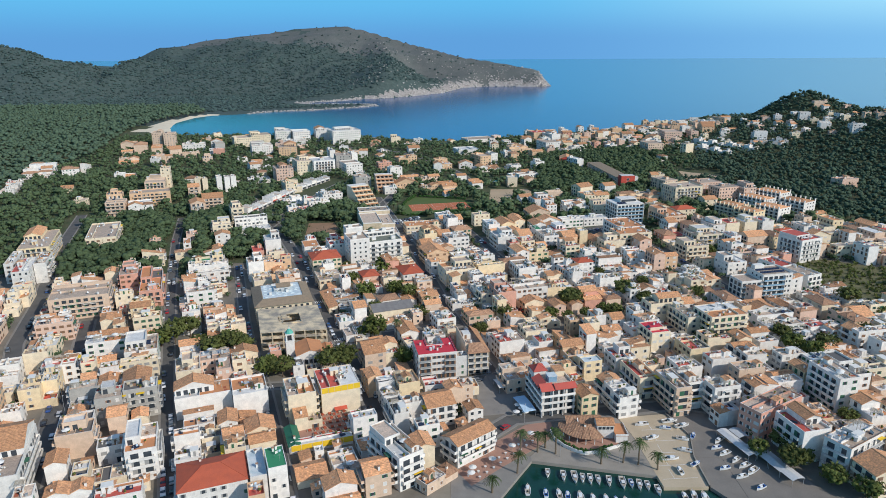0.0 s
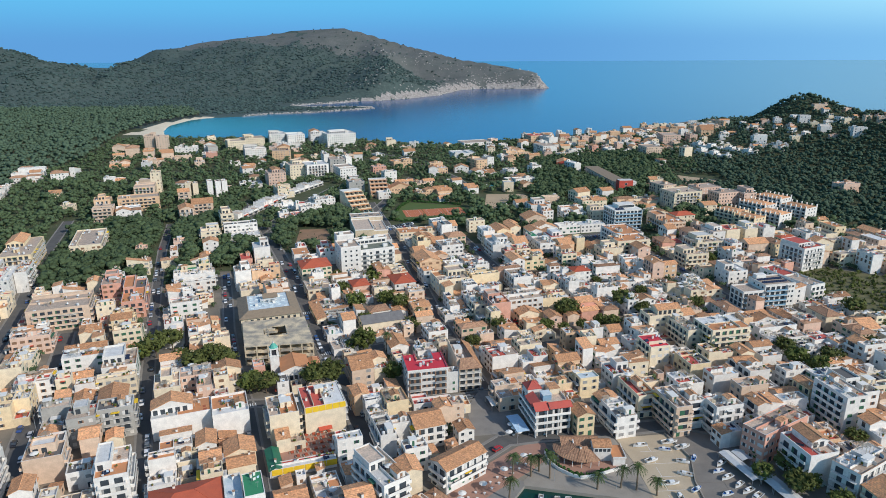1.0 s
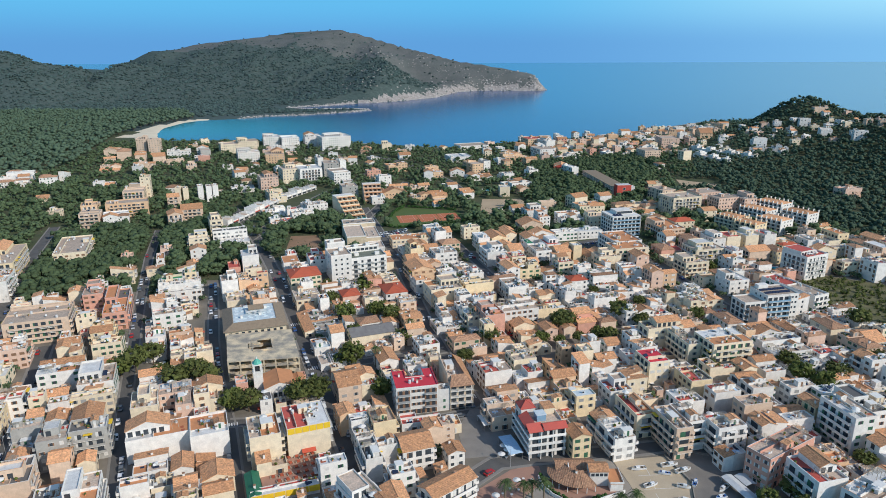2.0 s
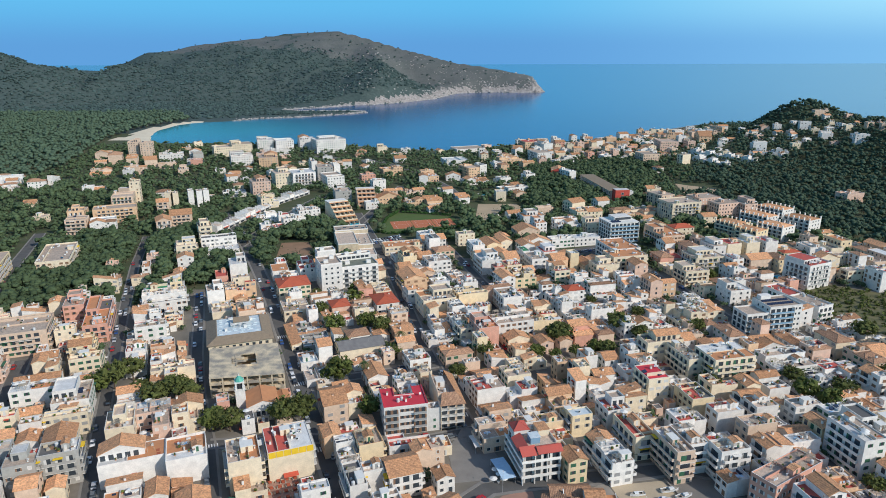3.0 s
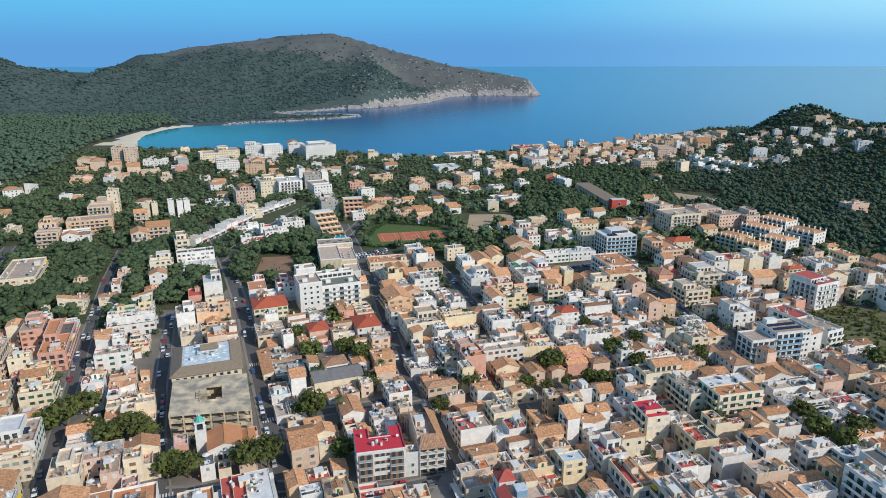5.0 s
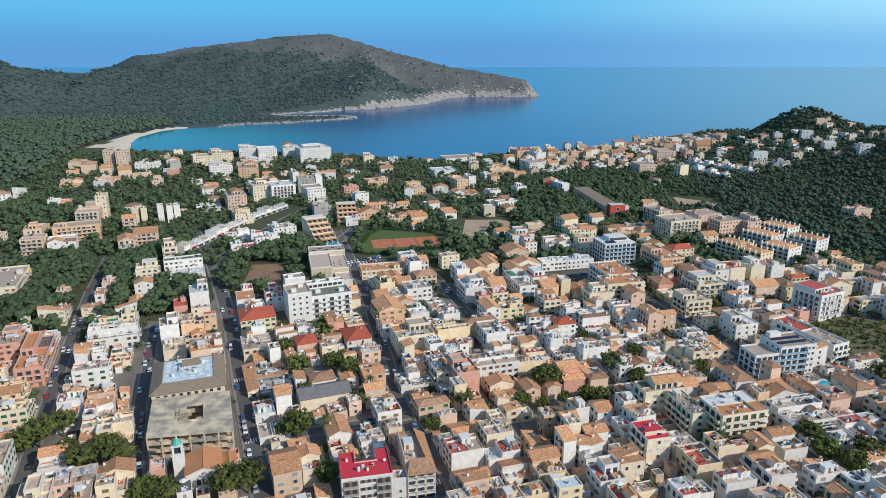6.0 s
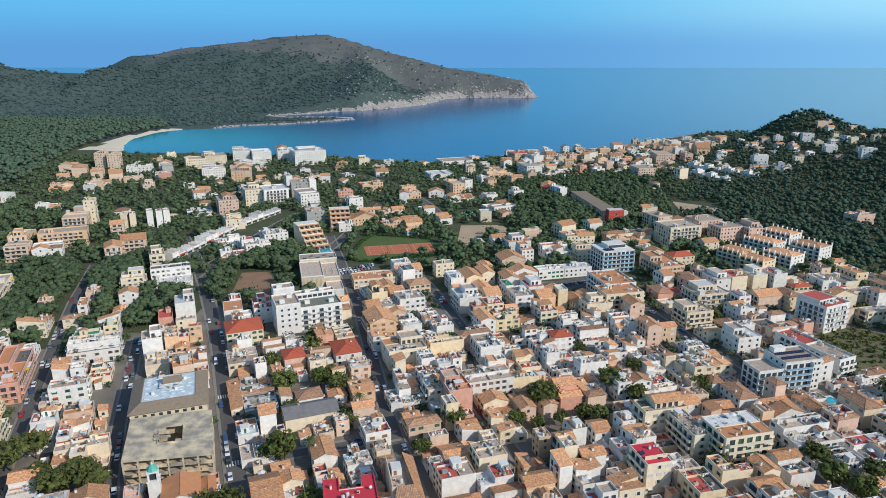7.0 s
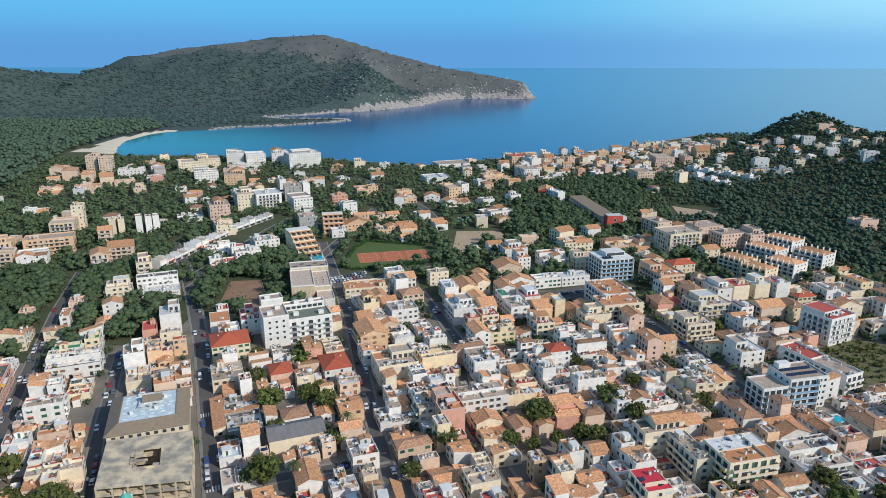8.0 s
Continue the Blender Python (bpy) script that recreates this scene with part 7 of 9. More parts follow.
house(42.2, 400.7, 16.3, 16.5, 10.7, 3, "p", "h")
house(69.0, 405.8, 14.7, 12.3, 8.4, 3, "w", "h", "F")
house(67.3, 472.7, 14.8, 5.0, 11.3, 3, "w", "n", "P")
house(73.1, 456.6, 14.4, 11.2, 17.2, 3, "w", "f")
house(88.4, 548.3, 13.6, 9.1, 14.0, 3, "w", "o", "F")
house(85.4, 570.1, 13.7, 18.0, 13.7, 3, "w", "o", "P")
house(76.7, 536.3, 14.2, 17.9, 14.8, 2, "b", "t")
house(111.6, 553.6, 13.0, 19.6, 15.2, 3, "w", "o", "F")
house(132.7, 547.4, 13.0, 17.2, 12.3, 3, "c", "f", "F")
house(134.4, 587.0, 13.0, 23.1, 17.1, 3, "c", "o", "F")
house(84.6, 429.3, 13.7, 10.1, 10.2, 3, "c", "r", "F")
house(95.7, 420.2, 13.3, 12.1, 12.4, 3, "w", "o", "F")
house(105.2, 405.6, 13.0, 16.2, 12.8, 3, "w", "h", "F")
house(115.3, 441.1, 13.0, 15.9, 11.5, 3, "c", "f", "P")
house(86.4, 396.2, 13.7, 10.7, 9.1, 3, "w", "T", "F")
house(178.0, 515.3, 13.0, 17.7, 27.8, 3, "b", "o", "F")
house(196.0, 531.2, 13.0, 16.9, 11.1, 3, "c", "T", "F")
house(186.0, 459.5, 13.0, 21.2, 17.6, 3, "c", "f", "K")
house(202.9, 451.7, 13.0, 8.0, 11.9, 3, "w", "r", "F")
house(218.8, 453.6, 13.0, 15.8, 12.0, 3, "b", "t")
house(252.1, 474.2, 13.0, 13.0, 6.0, 2, "c", "T", "F")
house(262.9, 451.1, 13.0, 18.9, 7.1, 3, "c", "t", "F")
house(280.8, 458.1, 13.0, 18.1, 5.9, 3, "c", "f", "F")
house(201.2, 402.3, 13.0, 17.7, 8.5, 3, "b", "t")
house(184.4, 407.7, 13.0, 13.6, 5.6, 3, "w", "f")
house(144.4, 407.0, 13.0, 9.2, 6.2, 3, "o", "t")
house(-46.6, 381.2, 20.5, 10.1, 11.3, 2, "p", "T")
house(-34.6, 376.5, 20.5, 7.9, 9.2, 2, "c", "h")
house(-32.0, 341.5, 20.5, 10.7, 8.9, 2, "w", "h")
house(-107.5, 298.8, 20.5, 18.0, 12.5, 3, "c", "f", "F")
house(-395.9, 928.1, 10.0, 12.9, 17.0, 7, "b", "f", "F")
house(-377.2, 922.7, 10.0, 14.3, 14.8, 7, "b", "f", "F")
house(-430.6, 913.5, 10.0, 17.7, 18.8, 3, "b", "t")
house(-400.2, 880.7, 20.7, 16.2, 19.3, 4, "b", "h")
house(-410.7, 862.2, 25.0, 13.3, 16.0, 2, "b", "t")
house(-376.8, 874.9, 19.3, 12.5, 23.8, 3, "b", "f")
house(-339.7, 841.3, 25.0, 14.2, 16.5, 4, "b", "t")
house(-340.8, 806.9, 19.2, 19.2, 19.2, 3, "b", "t")
house(-379.8, 798.8, 23.4, 22.3, 25.1, 2, "b", "t")
house(-337.6, 901.5, 19.9, 29.5, 28.0, 3, "w", "f")
house(-299.7, 889.1, 25.0, 12.3, 22.6, 4, "g", "f")
house(-283.7, 938.8, 25.0, 23.4, 24.6, 4, "c", "f", "F")
house(-298.4, 865.9, 19.1, 12.8, 16.8, 2, "w", "f")
house(-322.0, 845.7, 20.9, 20.6, 19.7, 2, "b", "t")
house(-281.4, 789.2, 20.0, 11.6, 14.7, 3, "b", "f")
house(-412.3, 728.8, 25.0, 16.8, 28.0, 3, "w", "h", "F")
house(-406.0, 747.9, 15.0, 5.0, 28.0, 2, "w", "t")
house(-344.7, 710.8, 18.6, 20.1, 17.1, 2, "w", "a")
house(-373.7, 646.0, 20.8, 10.9, 20.0, 1, "c", "t")
house(-278.5, 658.5, 16.1, 8.9, 12.1, 7, "c", "f")
house(-281.6, 638.9, 18.6, 18.4, 21.8, 4, "b", "f", "K")
house(-265.8, 588.6, 21.8, 33.7, 15.7, 4, "o", "f", "KF")
house(-261.4, 557.3, 22.8, 19.0, 16.8, 3, "w", "h", "F")
house(-287.3, 566.9, 23.1, 12.3, 13.5, 5, "o", "f", "K")
house(-279.4, 551.9, 16.3, 15.4, 14.3, 4, "b", "f", "K")
house(-220.7, 641.7, 24.9, 5.0, 8.5, 5, "w", "f", "P")
house(-213.4, 643.4, 24.0, 5.0, 8.0, 5, "w", "f", "P")
house(-207.9, 645.3, 25.0, 5.0, 8.0, 5, "w", "f", "P")
house(-237.7, 632.8, 10.0, 5.0, 7.9, 5, "c", "f", "P")
house(-231.7, 633.6, 25.0, 4.9, 7.9, 5, "c", "f", "P")
house(-235.2, 612.7, 21.6, 10.2, 10.8, 4, "b", "t", "K")
house(-203.0, 568.8, 21.3, 17.1, 15.4, 4, "b", "t", "K")
house(-209.8, 549.3, 25.0, 11.4, 14.9, 4, "b", "t", "K")
house(-170.6, 529.5, 24.1, 9.8, 16.1, 4, "c", "f", "K")
house(-194.2, 687.5, 20.5, 22.2, 17.8, 1, "w", "a")
house(-237.8, 988.9, 17.7, 22.1, 27.4, 5, "w", "a", "F")
house(-211.0, 986.2, 21.7, 24.6, 27.2, 5, "w", "a", "F")
house(-179.7, 994.3, 17.8, 22.3, 28.0, 5, "w", "a", "F")
house(-144.1, 969.0, 25.0, 41.5, 28.0, 6, "w", "a", "F")
house(-213.7, 949.5, 21.2, 36.7, 28.0, 2, "w", "a", "F")
house(-261.1, 950.0, 25.0, 26.6, 23.0, 5, "c", "f", "F")
house(-238.4, 870.2, 21.1, 26.3, 26.0, 4, "w", "f", "F")
house(-201.1, 856.3, 15.0, 22.8, 24.1, 4, "o", "f", "F")
house(-136.5, 737.0, 25.0, 24.0, 24.5, 5, "w", "a", "KF")
house(-158.3, 735.6, 25.0, 16.1, 23.7, 5, "c", "f", "F")
house(-137.1, 807.0, 25.0, 6.8, 14.0, 5, "w", "f")
house(-107.7, 781.7, 25.0, 7.1, 17.3, 5, "w", "f")
house(-118.1, 771.6, 16.4, 17.3, 19.8, 5, "g", "f", "F")
house(-103.4, 731.8, 25.0, 18.3, 28.0, 4, "w", "f", "F")
house(-69.5, 754.8, 21.5, 15.4, 17.0, 3, "k", "f", "F")
house(-46.2, 799.9, 17.8, 22.4, 23.0, 3, "o", "o", "F")
house(-1.6, 763.6, 16.5, 15.4, 25.8, 3, "o", "f", "F")
house(-168.9, 690.4, 23.6, 17.5, 21.6, 5, "p", "f", "F")
house(-216.8, 752.5, 25.0, 11.5, 22.5, 3, "w", "t")
house(-150.4, 643.5, 25.0, 15.6, 22.6, 3, "c", "f", "F")
house(-82.2, 654.2, 17.7, 15.3, 16.2, 4, "g", "f")
house(-53.1, 632.7, 19.3, 12.7, 13.4, 2, "w", "a")
house(-37.3, 686.7, 16.1, 18.7, 13.3, 2, "b", "t", "F")
house(-16.9, 690.0, 20.8, 20.2, 16.3, 2, "b", "t", "F")
house(-40.6, 656.4, 18.8, 24.7, 19.5, 2, "o", "t", "F")
house(-14.5, 645.5, 19.0, 17.1, 17.4, 2, "o", "t", "F")
house(3.4, 642.9, 16.5, 14.6, 26.4, 2, "o", "t", "F")
house(-138.3, 586.6, 25.0, 19.1, 20.1, 2, "w", "f", "F")
house(-112.9, 569.9, 25.0, 18.1, 25.6, 3, "w", "f", "F")
house(-106.1, 599.2, 25.0, 18.4, 25.3, 3, "w", "f", "F")
house(-123.9, 549.7, 24.0, 17.0, 18.8, 2, "w", "r")
house(29.2, 865.0, 16.3, 28.6, 25.9, 2, "w", "a")
house(43.5, 781.1, 25.0, 13.7, 25.0, 4, "o", "f", "F")
house(49.1, 746.9, 17.7, 28.7, 21.7, 2, "w", "t", "F")
house(78.1, 748.8, 20.9, 12.6, 17.8, 2, "w", "f")
house(84.0, 701.4, 22.5, 22.6, 26.3, 2, "w", "f", "F")
house(15.5, 694.4, 19.8, 10.7, 18.5, 2, "w", "t")
house(30.4, 656.1, 18.8, 11.2, 18.4, 2, "w", "t")
house(138.1, 982.3, 17.4, 23.1, 24.4, 4, "o", "r", "F")
house(154.8, 960.7, 25.0, 14.6, 24.7, 4, "w", "f")
house(139.4, 888.7, 17.9, 20.2, 28.0, 4, "w", "f", "F")
house(97.6, 866.6, 17.7, 30.9, 25.0, 3, "o", "f", "F")
house(49.8, 961.5, 18.8, 41.7, 27.0, 2, "w", "f")
house(149.8, 753.9, 24.3, 8.6, 20.2, 4, "w", "a", "P")
house(143.7, 777.2, -10.0, 15.3, 21.2, 3, "x", "t")
house(165.1, 585.3, 13.0, 16.2, 15.2, 3, "o", "h", "F")
house(184.3, 599.1, 17.9, 19.3, 17.0, 2, "c", "h")
house(215.7, 591.6, 16.5, 28.4, 21.3, 5, "c", "f", "KF")
house(243.4, 610.7, 16.1, 22.5, 18.0, 5, "p", "f", "F")
house(252.1, 588.4, 16.6, 20.7, 15.1, 5, "p", "f", "F")
house(269.8, 586.8, 10.9, 11.9, 18.1, 5, "p", "f", "F")
house(214.1, 636.8, 22.3, 14.7, 20.4, 4, "b", "f", "F")
house(313.8, 927.0, -0.1, 23.6, 28.0, 4, "p", "f", "F")
house(343.4, 926.0, 1.5, 10.2, 22.1, 3, "p", "f")
house(371.6, 950.7, -6.2, 16.4, 28.0, 3, "o", "t")
house(416.8, 1015.1, 15.0, 5.0, 28.0, 4, "o", "f")
house(409.4, 867.5, -10.0, 16.1, 15.9, 3, "w", "f")
house(488.0, 860.9, -10.0, 12.9, 12.2, 3, "w", "f")
house(506.7, 819.8, -10.0, 15.5, 8.0, 3, "w", "a")
house(485.5, 907.8, -10.0, 13.4, 8.0, 3, "w", "f")
house(518.7, 935.3, 0.3, 18.4, 8.0, 2, "b", "f")
house(516.8, 882.1, 15.0, 5.0, 10.2, 2, "w", "f")
house(544.6, 1166.0, 15.0, 5.0, 28.0, 2, "w", "f")
house(395.7, 646.7, 15.3, 19.4, 14.4, 3, "p", "f")
house(463.0, 934.1, -10.0, 9.0, 9.4, 2, "w", "f")
house(451.4, 945.3, -10.0, 10.6, 13.7, 2, "p", "t")
house(236.1, 1005.5, 21.6, 15.8, 28.0, 3, "o", "f")
house(266.5, 853.7, 9.4, 20.9, 24.4, 4, "b", "f", "F")
for (ax, ay), (bx, by), k in (((333, 889), (356, 847), 7), ((356, 846), (383, 814), 6), ((326, 853), (346, 803), 8), ((391, 850), (430, 831), 6)):
    for i in range(k):
        q = (i + 0.5) / k
        house(ax + (bx - ax) * q, ay + (by - ay) * q, math.degrees(math.atan2(by - ay, bx - ax)), math.hypot(bx - ax, by - ay) / k - 0.05, 9.0 + (i % 2), 1 + (i % 3 == 1), "w", "a" if i % 2 else "f", "L", "white terraced houses on the hill")
house(-449.8, 735.0, 20.5, 26.8, 58.3, 3, "w", "h", "F")
house(-249.8, 468.4, 20.5, 19.9, 43.8, 3, "c", "f", "F")
house(-429.3, 647.5, 20.5, 13.9, 47.2, 2, "w", "f", "F")
house(-270.7, 395.3, 20.5, 5.0, 28.3, 4, "w", "f")


# ---- trees ----
def sprays(rng, centres, size):
    """Small loose leaf triangles."""
    k = len(centres)
    v = centres[:, None] + rng.normal(0, 1, (k, 3, 3)) * size
    return v.reshape(-1, 3), np.arange(3 * k).reshape(k, 3)


def crown_points(rng, k, r, height, spread=0.75):
    """Points in an uneven dome."""
    p = rng.normal(0, 1, (k, 3))
    p /= np.linalg.norm(p, axis=1)[:, None]
    p *= rng.uniform(0.45, 1.0, (k, 1)) ** 0.5 * np.array([r, r, height / 2])
    lobes = rng.normal(0, 1, (5, 3))
    lobes /= np.linalg.norm(lobes, axis=1)[:, None]
    near = (p / np.array([r, r, height / 2]) @ lobes.T).max(1)
    return p * (spread + 0.35 * near[:, None])


def leafy(name, rng, k, r, height, z, clump, cards, mat):
    p = crown_points(rng, k, r, height) + (0, 0, z)
    v, f = clumps(rng, p, rng.uniform(0.6, 1.15, k) * clump)
    q = crown_points(rng, cards, r * 1.1, height * 1.1, 0.85) + (0, 0, z)
    v2, f2 = sprays(rng, q, clump * 0.42)
    me = bpy.data.meshes.new(name)
    me.from_pydata(np.concatenate([v, v2]).tolist(), [], np.concatenate([f, f2 + len(v)]).tolist())
    me.materials.append(mat)
    return me


def trunk_mesh(rng, height, r, limbs=5, mat=None):
    s = Shape()
    bend = Vector((rng.uniform(-0.4, 0.4), rng.uniform(-0.4, 0.4), height * 0.55))
    s.tube((0, 0, -0.4), bend, r, r * 0.75, mat or bark_mat)
    s.tube(bend, (bend.x * 1.4, bend.y * 1.4, height), r * 0.75, r * 0.4, mat or bark_mat)
    for i in range(limbs):
        a = i * math.tau / limbs + rng.uniform(-0.4, 0.4)
        s.tube(bend, (bend.x + math.cos(a) * height * 0.45, bend.y + math.sin(a) * height * 0.45, height * rng.uniform(0.85, 1.05)), r * 0.45, r * 0.15, mat or bark_mat, 5)
    return s.mesh("trunk")


nrng = np.random.default_rng(11)
PINES = [(trunk_mesh(nrng, 5.0, 0.28), leafy("crown", nrng, 60, 4.2, 4.6, 6.0, 0.95, 420, pine_leaf)) for _ in range(4)]
BROADS = [(trunk_mesh(nrng, 3.6, 0.25), leafy("crown", nrng, 60, 3.6, 5.2, 4.8, 0.9, 420, broad_leaf)) for _ in range(3)]


def tree(x, y, size=1.0, kind="pine"):
    trunk, crown = random.choice(PINES if kind == "pine" else BROADS)
    root = new("pine_tree" if kind == "pine" else "leafy_tree")
    root.matrix_world = pose(x, y, ground_z(x, y), 0, 0, random.uniform(0, 360)) @ Matrix.Diagonal((size, size, size * random.uniform(0.85, 1.1), 1))
    part("trunk", trunk, root)
    part("crown", crown, root)
    tagged(root, "dark green pine tree with a dense rounded crown" if kind == "pine" else "green leafy tree with a full uneven crown", "tree", "trees of the town")
    take(x, y, 0, 3 * size, 3 * size)


def palm_mesh(height, seed):
    rng = np.random.default_rng(seed)
    trunk, leaves = Shape(), Shape()
    for i in range(5):
        trunk.tube((0.06 * i, 0, height * i / 5 - (0.3 if i == 0 else 0)), (0.06 * (i + 1), 0, height * (i + 1) / 5), 0.30 - 0.02 * i, 0.26 - 0.02 * i, palm_bark, 8)
    for i in range(30):
        a, up, size = i * 2.4, rng.uniform(-0.2, 1.1), rng.uniform(2.0, 2.7)
        d, side = Vector((math.cos(a), math.sin(a), 0)), Vector((-math.sin(a), math.cos(a), 0))
        pts = [Vector((0.3, 0, height)) + d * (size * t) + Vector((0, 0, size * (up * t - (0.55 + 0.5 * up) * t * t * 1.25))) for t in (0, 0.25, 0.5, 0.75, 1.0)]
        for j, (p, q) in enumerate(zip(pts, pts[1:])):
            for w in (1, -1):
                for e in (0.0, 0.5):
                    o, o2 = p.lerp(q, e), p.lerp(q, e + 0.38)
                    tip = o2 + side * w * (0.52 - 0.09 * j) + (q - p) * 0.45 - Vector((0, 0, 0.16))
                    leaves.add([o, o2, tip], [(0, 1, 2)], palm_leaf)
    return trunk.mesh("trunk"), leaves.mesh("fronds")


PALMS = [palm_mesh(h, i) for i, h in enumerate((6.5, 8.0, 5.0))]


def palm(x, y, which=0):
    root = new("palm_tree")
    root.matrix_world = pose(x, y, 0, 0, 0, random.uniform(0, 360)) @ Matrix.Scale(1.22, 4)
    part("trunk", PALMS[which % 3][0], root)
    part("fronds", PALMS[which % 3][1], root)
    tagged(root, "tall palm tree with arching green fronds on the quay", "palm tree", "palms of the waterfront")


def wood(name, spots, sizes, label, lumps=7, cards=14, mat=None):
    """Many far trees as one object; each is a handful of ragged clumps over a short trunk."""
    rng = np.random.default_rng(len(spots))
    spots, sizes = np.asarray(spots, float), np.asarray(sizes, float)
    z = terrain(spots[:, 0], spots[:, 1])[0]
    k = len(spots)
    off = rng.normal(0, 1, (k, lumps, 3))
    off /= np.linalg.norm(off, axis=2)[..., None]
    off *= rng.uniform(0.5, 1.0, (k, lumps, 1)) * np.array([3.2, 3.2, 2.1])
    base = np.stack([spots[:, 0], spots[:, 1], z + 4.6 * sizes], -1)
    c = base[:, None] + off * sizes[:, None, None]
    v, f = clumps(rng, c.reshape(-1, 3), (rng.uniform(1.1, 2.0, (k, lumps)) * sizes[:, None]).ravel())
    q = base[:, None] + rng.normal(0, 1, (k, cards, 3)) * np.array([2.6, 2.6, 1.6]) * sizes[:, None, None]
    v2, f2 = sprays(rng, q.reshape(-1, 3), 0.55)
    foot = np.stack([spots[:, 0], spots[:, 1], z - 0.5], -1)
    ang = np.arange(4) * math.tau / 4
    ring = np.stack([np.cos(ang) * 0.25, np.sin(ang) * 0.25, 0 * ang], -1)
    v3 = np.concatenate([foot[:, None] + ring, base[:, None] + ring * 0.6], 1).reshape(-1, 3)
    quad = np.array([(0, 1, 5, 4), (1, 2, 6, 5), (2, 3, 7, 6), (3, 0, 4, 7)])
    f3 = (quad[None] + 8 * np.arange(k)[:, None, None]).reshape(-1, 4)
    me = bpy.data.meshes.new(name)
    me.from_pydata(np.concatenate([v, v2, v3]).tolist(), [], (f.tolist() + (f2 + len(v)).tolist() + (f3 + len(v) + len(v2)).tolist()))
    me.materials.append(mat or hazy_far_leaf)
    me.materials.append(bark_mat)
    slots = np.zeros(len(f) + len(f2) + len(f3), int)
    slots[len(f) + len(f2):] = 1
    me.polygons.foreach_set("material_index", slots)
    me.polygons.foreach_set("use_smooth", np.arange(len(slots)) < len(f))
    return tagged(new(name, me), label, "woodland", kind="stuff")


def hedge(points, tall):
    """A clipped hedge along a line, of many small ragged clumps."""
    rng = np.random.default_rng(int(tall * 10))
    c = []
    for p, q in zip(points, points[1:]):
        for _ in range(int(math.hypot(q[0] - p[0], q[1] - p[1]) * 4)):
            t = rng.uniform(0, 1)
            c.append((p[0] + (q[0] - p[0]) * t + rng.uniform(-0.6, 0.6), p[1] + (q[1] - p[1]) * t + rng.uniform(-0.6, 0.6), rng.uniform(0.2, tall - 0.3)))
    v, f = clumps(rng, np.array(c), rng.uniform(0.4, 0.75, len(c)))
    me = bpy.data.meshes.new("hedge")
    me.from_pydata(v.tolist(), [], f.tolist())
    me.materials.append(hedge_leaf)
    tagged(new("hedge", me), "clipped dense green hedge round the sports ground", "hedge", "hedges of the sports ground")


def scatter(points, step, jitter=0.45, keep=1.0, clear=0.0, seed=1):
    """Spots in an outline, clear of what is taken."""
    rng = np.random.default_rng(seed)
    a = np.array(points)
    gx, gy = np.meshgrid(np.arange(a[:, 0].min(), a[:, 0].max(), step), np.arange(a[:, 1].min(), a[:, 1].max(), step))
    gx, gy = (gx + rng.uniform(-jitter, jitter, gx.shape) * step).ravel(), (gy + rng.uniform(-jitter, jitter, gy.shape) * step).ravel()
    ok = inside(list(points), gx, gy) & (rng.uniform(0, 1, gx.shape) < keep)
    gx, gy = gx[ok], gy[ok]
    if clear:
        out = []
        for x, y in zip(gx, gy):
            if not (-750 < x < 750 and 100 < y < 1400) or free(x, y, 0, clear, clear):
                out.append((x, y))
        return out
    return list(zip(gx, gy))


# ---- cars and boats ----
def car_meshes(paint, long=4.2, tall=1.45, van=False):
    b, g = Shape(), Shape()
    w = 0.87
    prof = [(-long / 2, 0.30), (-long / 2, 0.75), (-long / 2 + 0.15, 0.85), (long / 2 - 0.15, 0.78), (long / 2, 0.62), (long / 2, 0.30)]
    k = len(prof)
    v = [(x, y, z) for y in (-w, w) for x, z in prof]
    b.add(v, [tuple(range(k)), tuple(range(2 * k - 1, k - 1, -1))] + [(i, k + i, k + (i + 1) % k, (i + 1) % k) for i in range(k)], paint)
    r0, r1 = (-long / 2 + 0.1, long / 2 - 1.0) if van else (-long / 2 + 0.35, long / 2 - 1.15)
    base = [(r0, -w + 0.04), (r1, -w + 0.04), (r1, w - 0.04), (r0, w - 0.04)]
    inset = 0.12 if van else 0.28
    roof = [(r0 + inset, -w + 0.18), (r1 - 0.55, -w + 0.18), (r1 - 0.55, w - 0.18), (r0 + inset, w - 0.18)]
    g.add([(x, y, 0.8) for x, y in base] + [(x, y, tall - 0.06) for x, y in roof], [(0, 1, 5, 4), (1, 2, 6, 5), (2, 3, 7, 6), (3, 0, 4, 7)], glass_mat)
    b.box(roof[0][0], roof[0][1], tall - 0.07, roof[2][0], roof[2][1], tall, paint)
    return b.mesh("car"), g.mesh("car_windows")


CARS = [car_meshes(p) for p in CAR] + [car_meshes(CAR[0], 4.9, 2.0, True)]
CAR_WORDS = ("white", "silver", "black", "red", "blue", "grey", "white van-shaped")
WHEEL = Shape().tube((0, -0.1, 0), (0, 0.1, 0), 0.31, 0.31, tyre_mat, 10).mesh("wheel")
RIM = Shape().tube((0, -0.115, 0), (0, 0.115, 0), 0.18, 0.18, rail_mat, 8).mesh("rim")


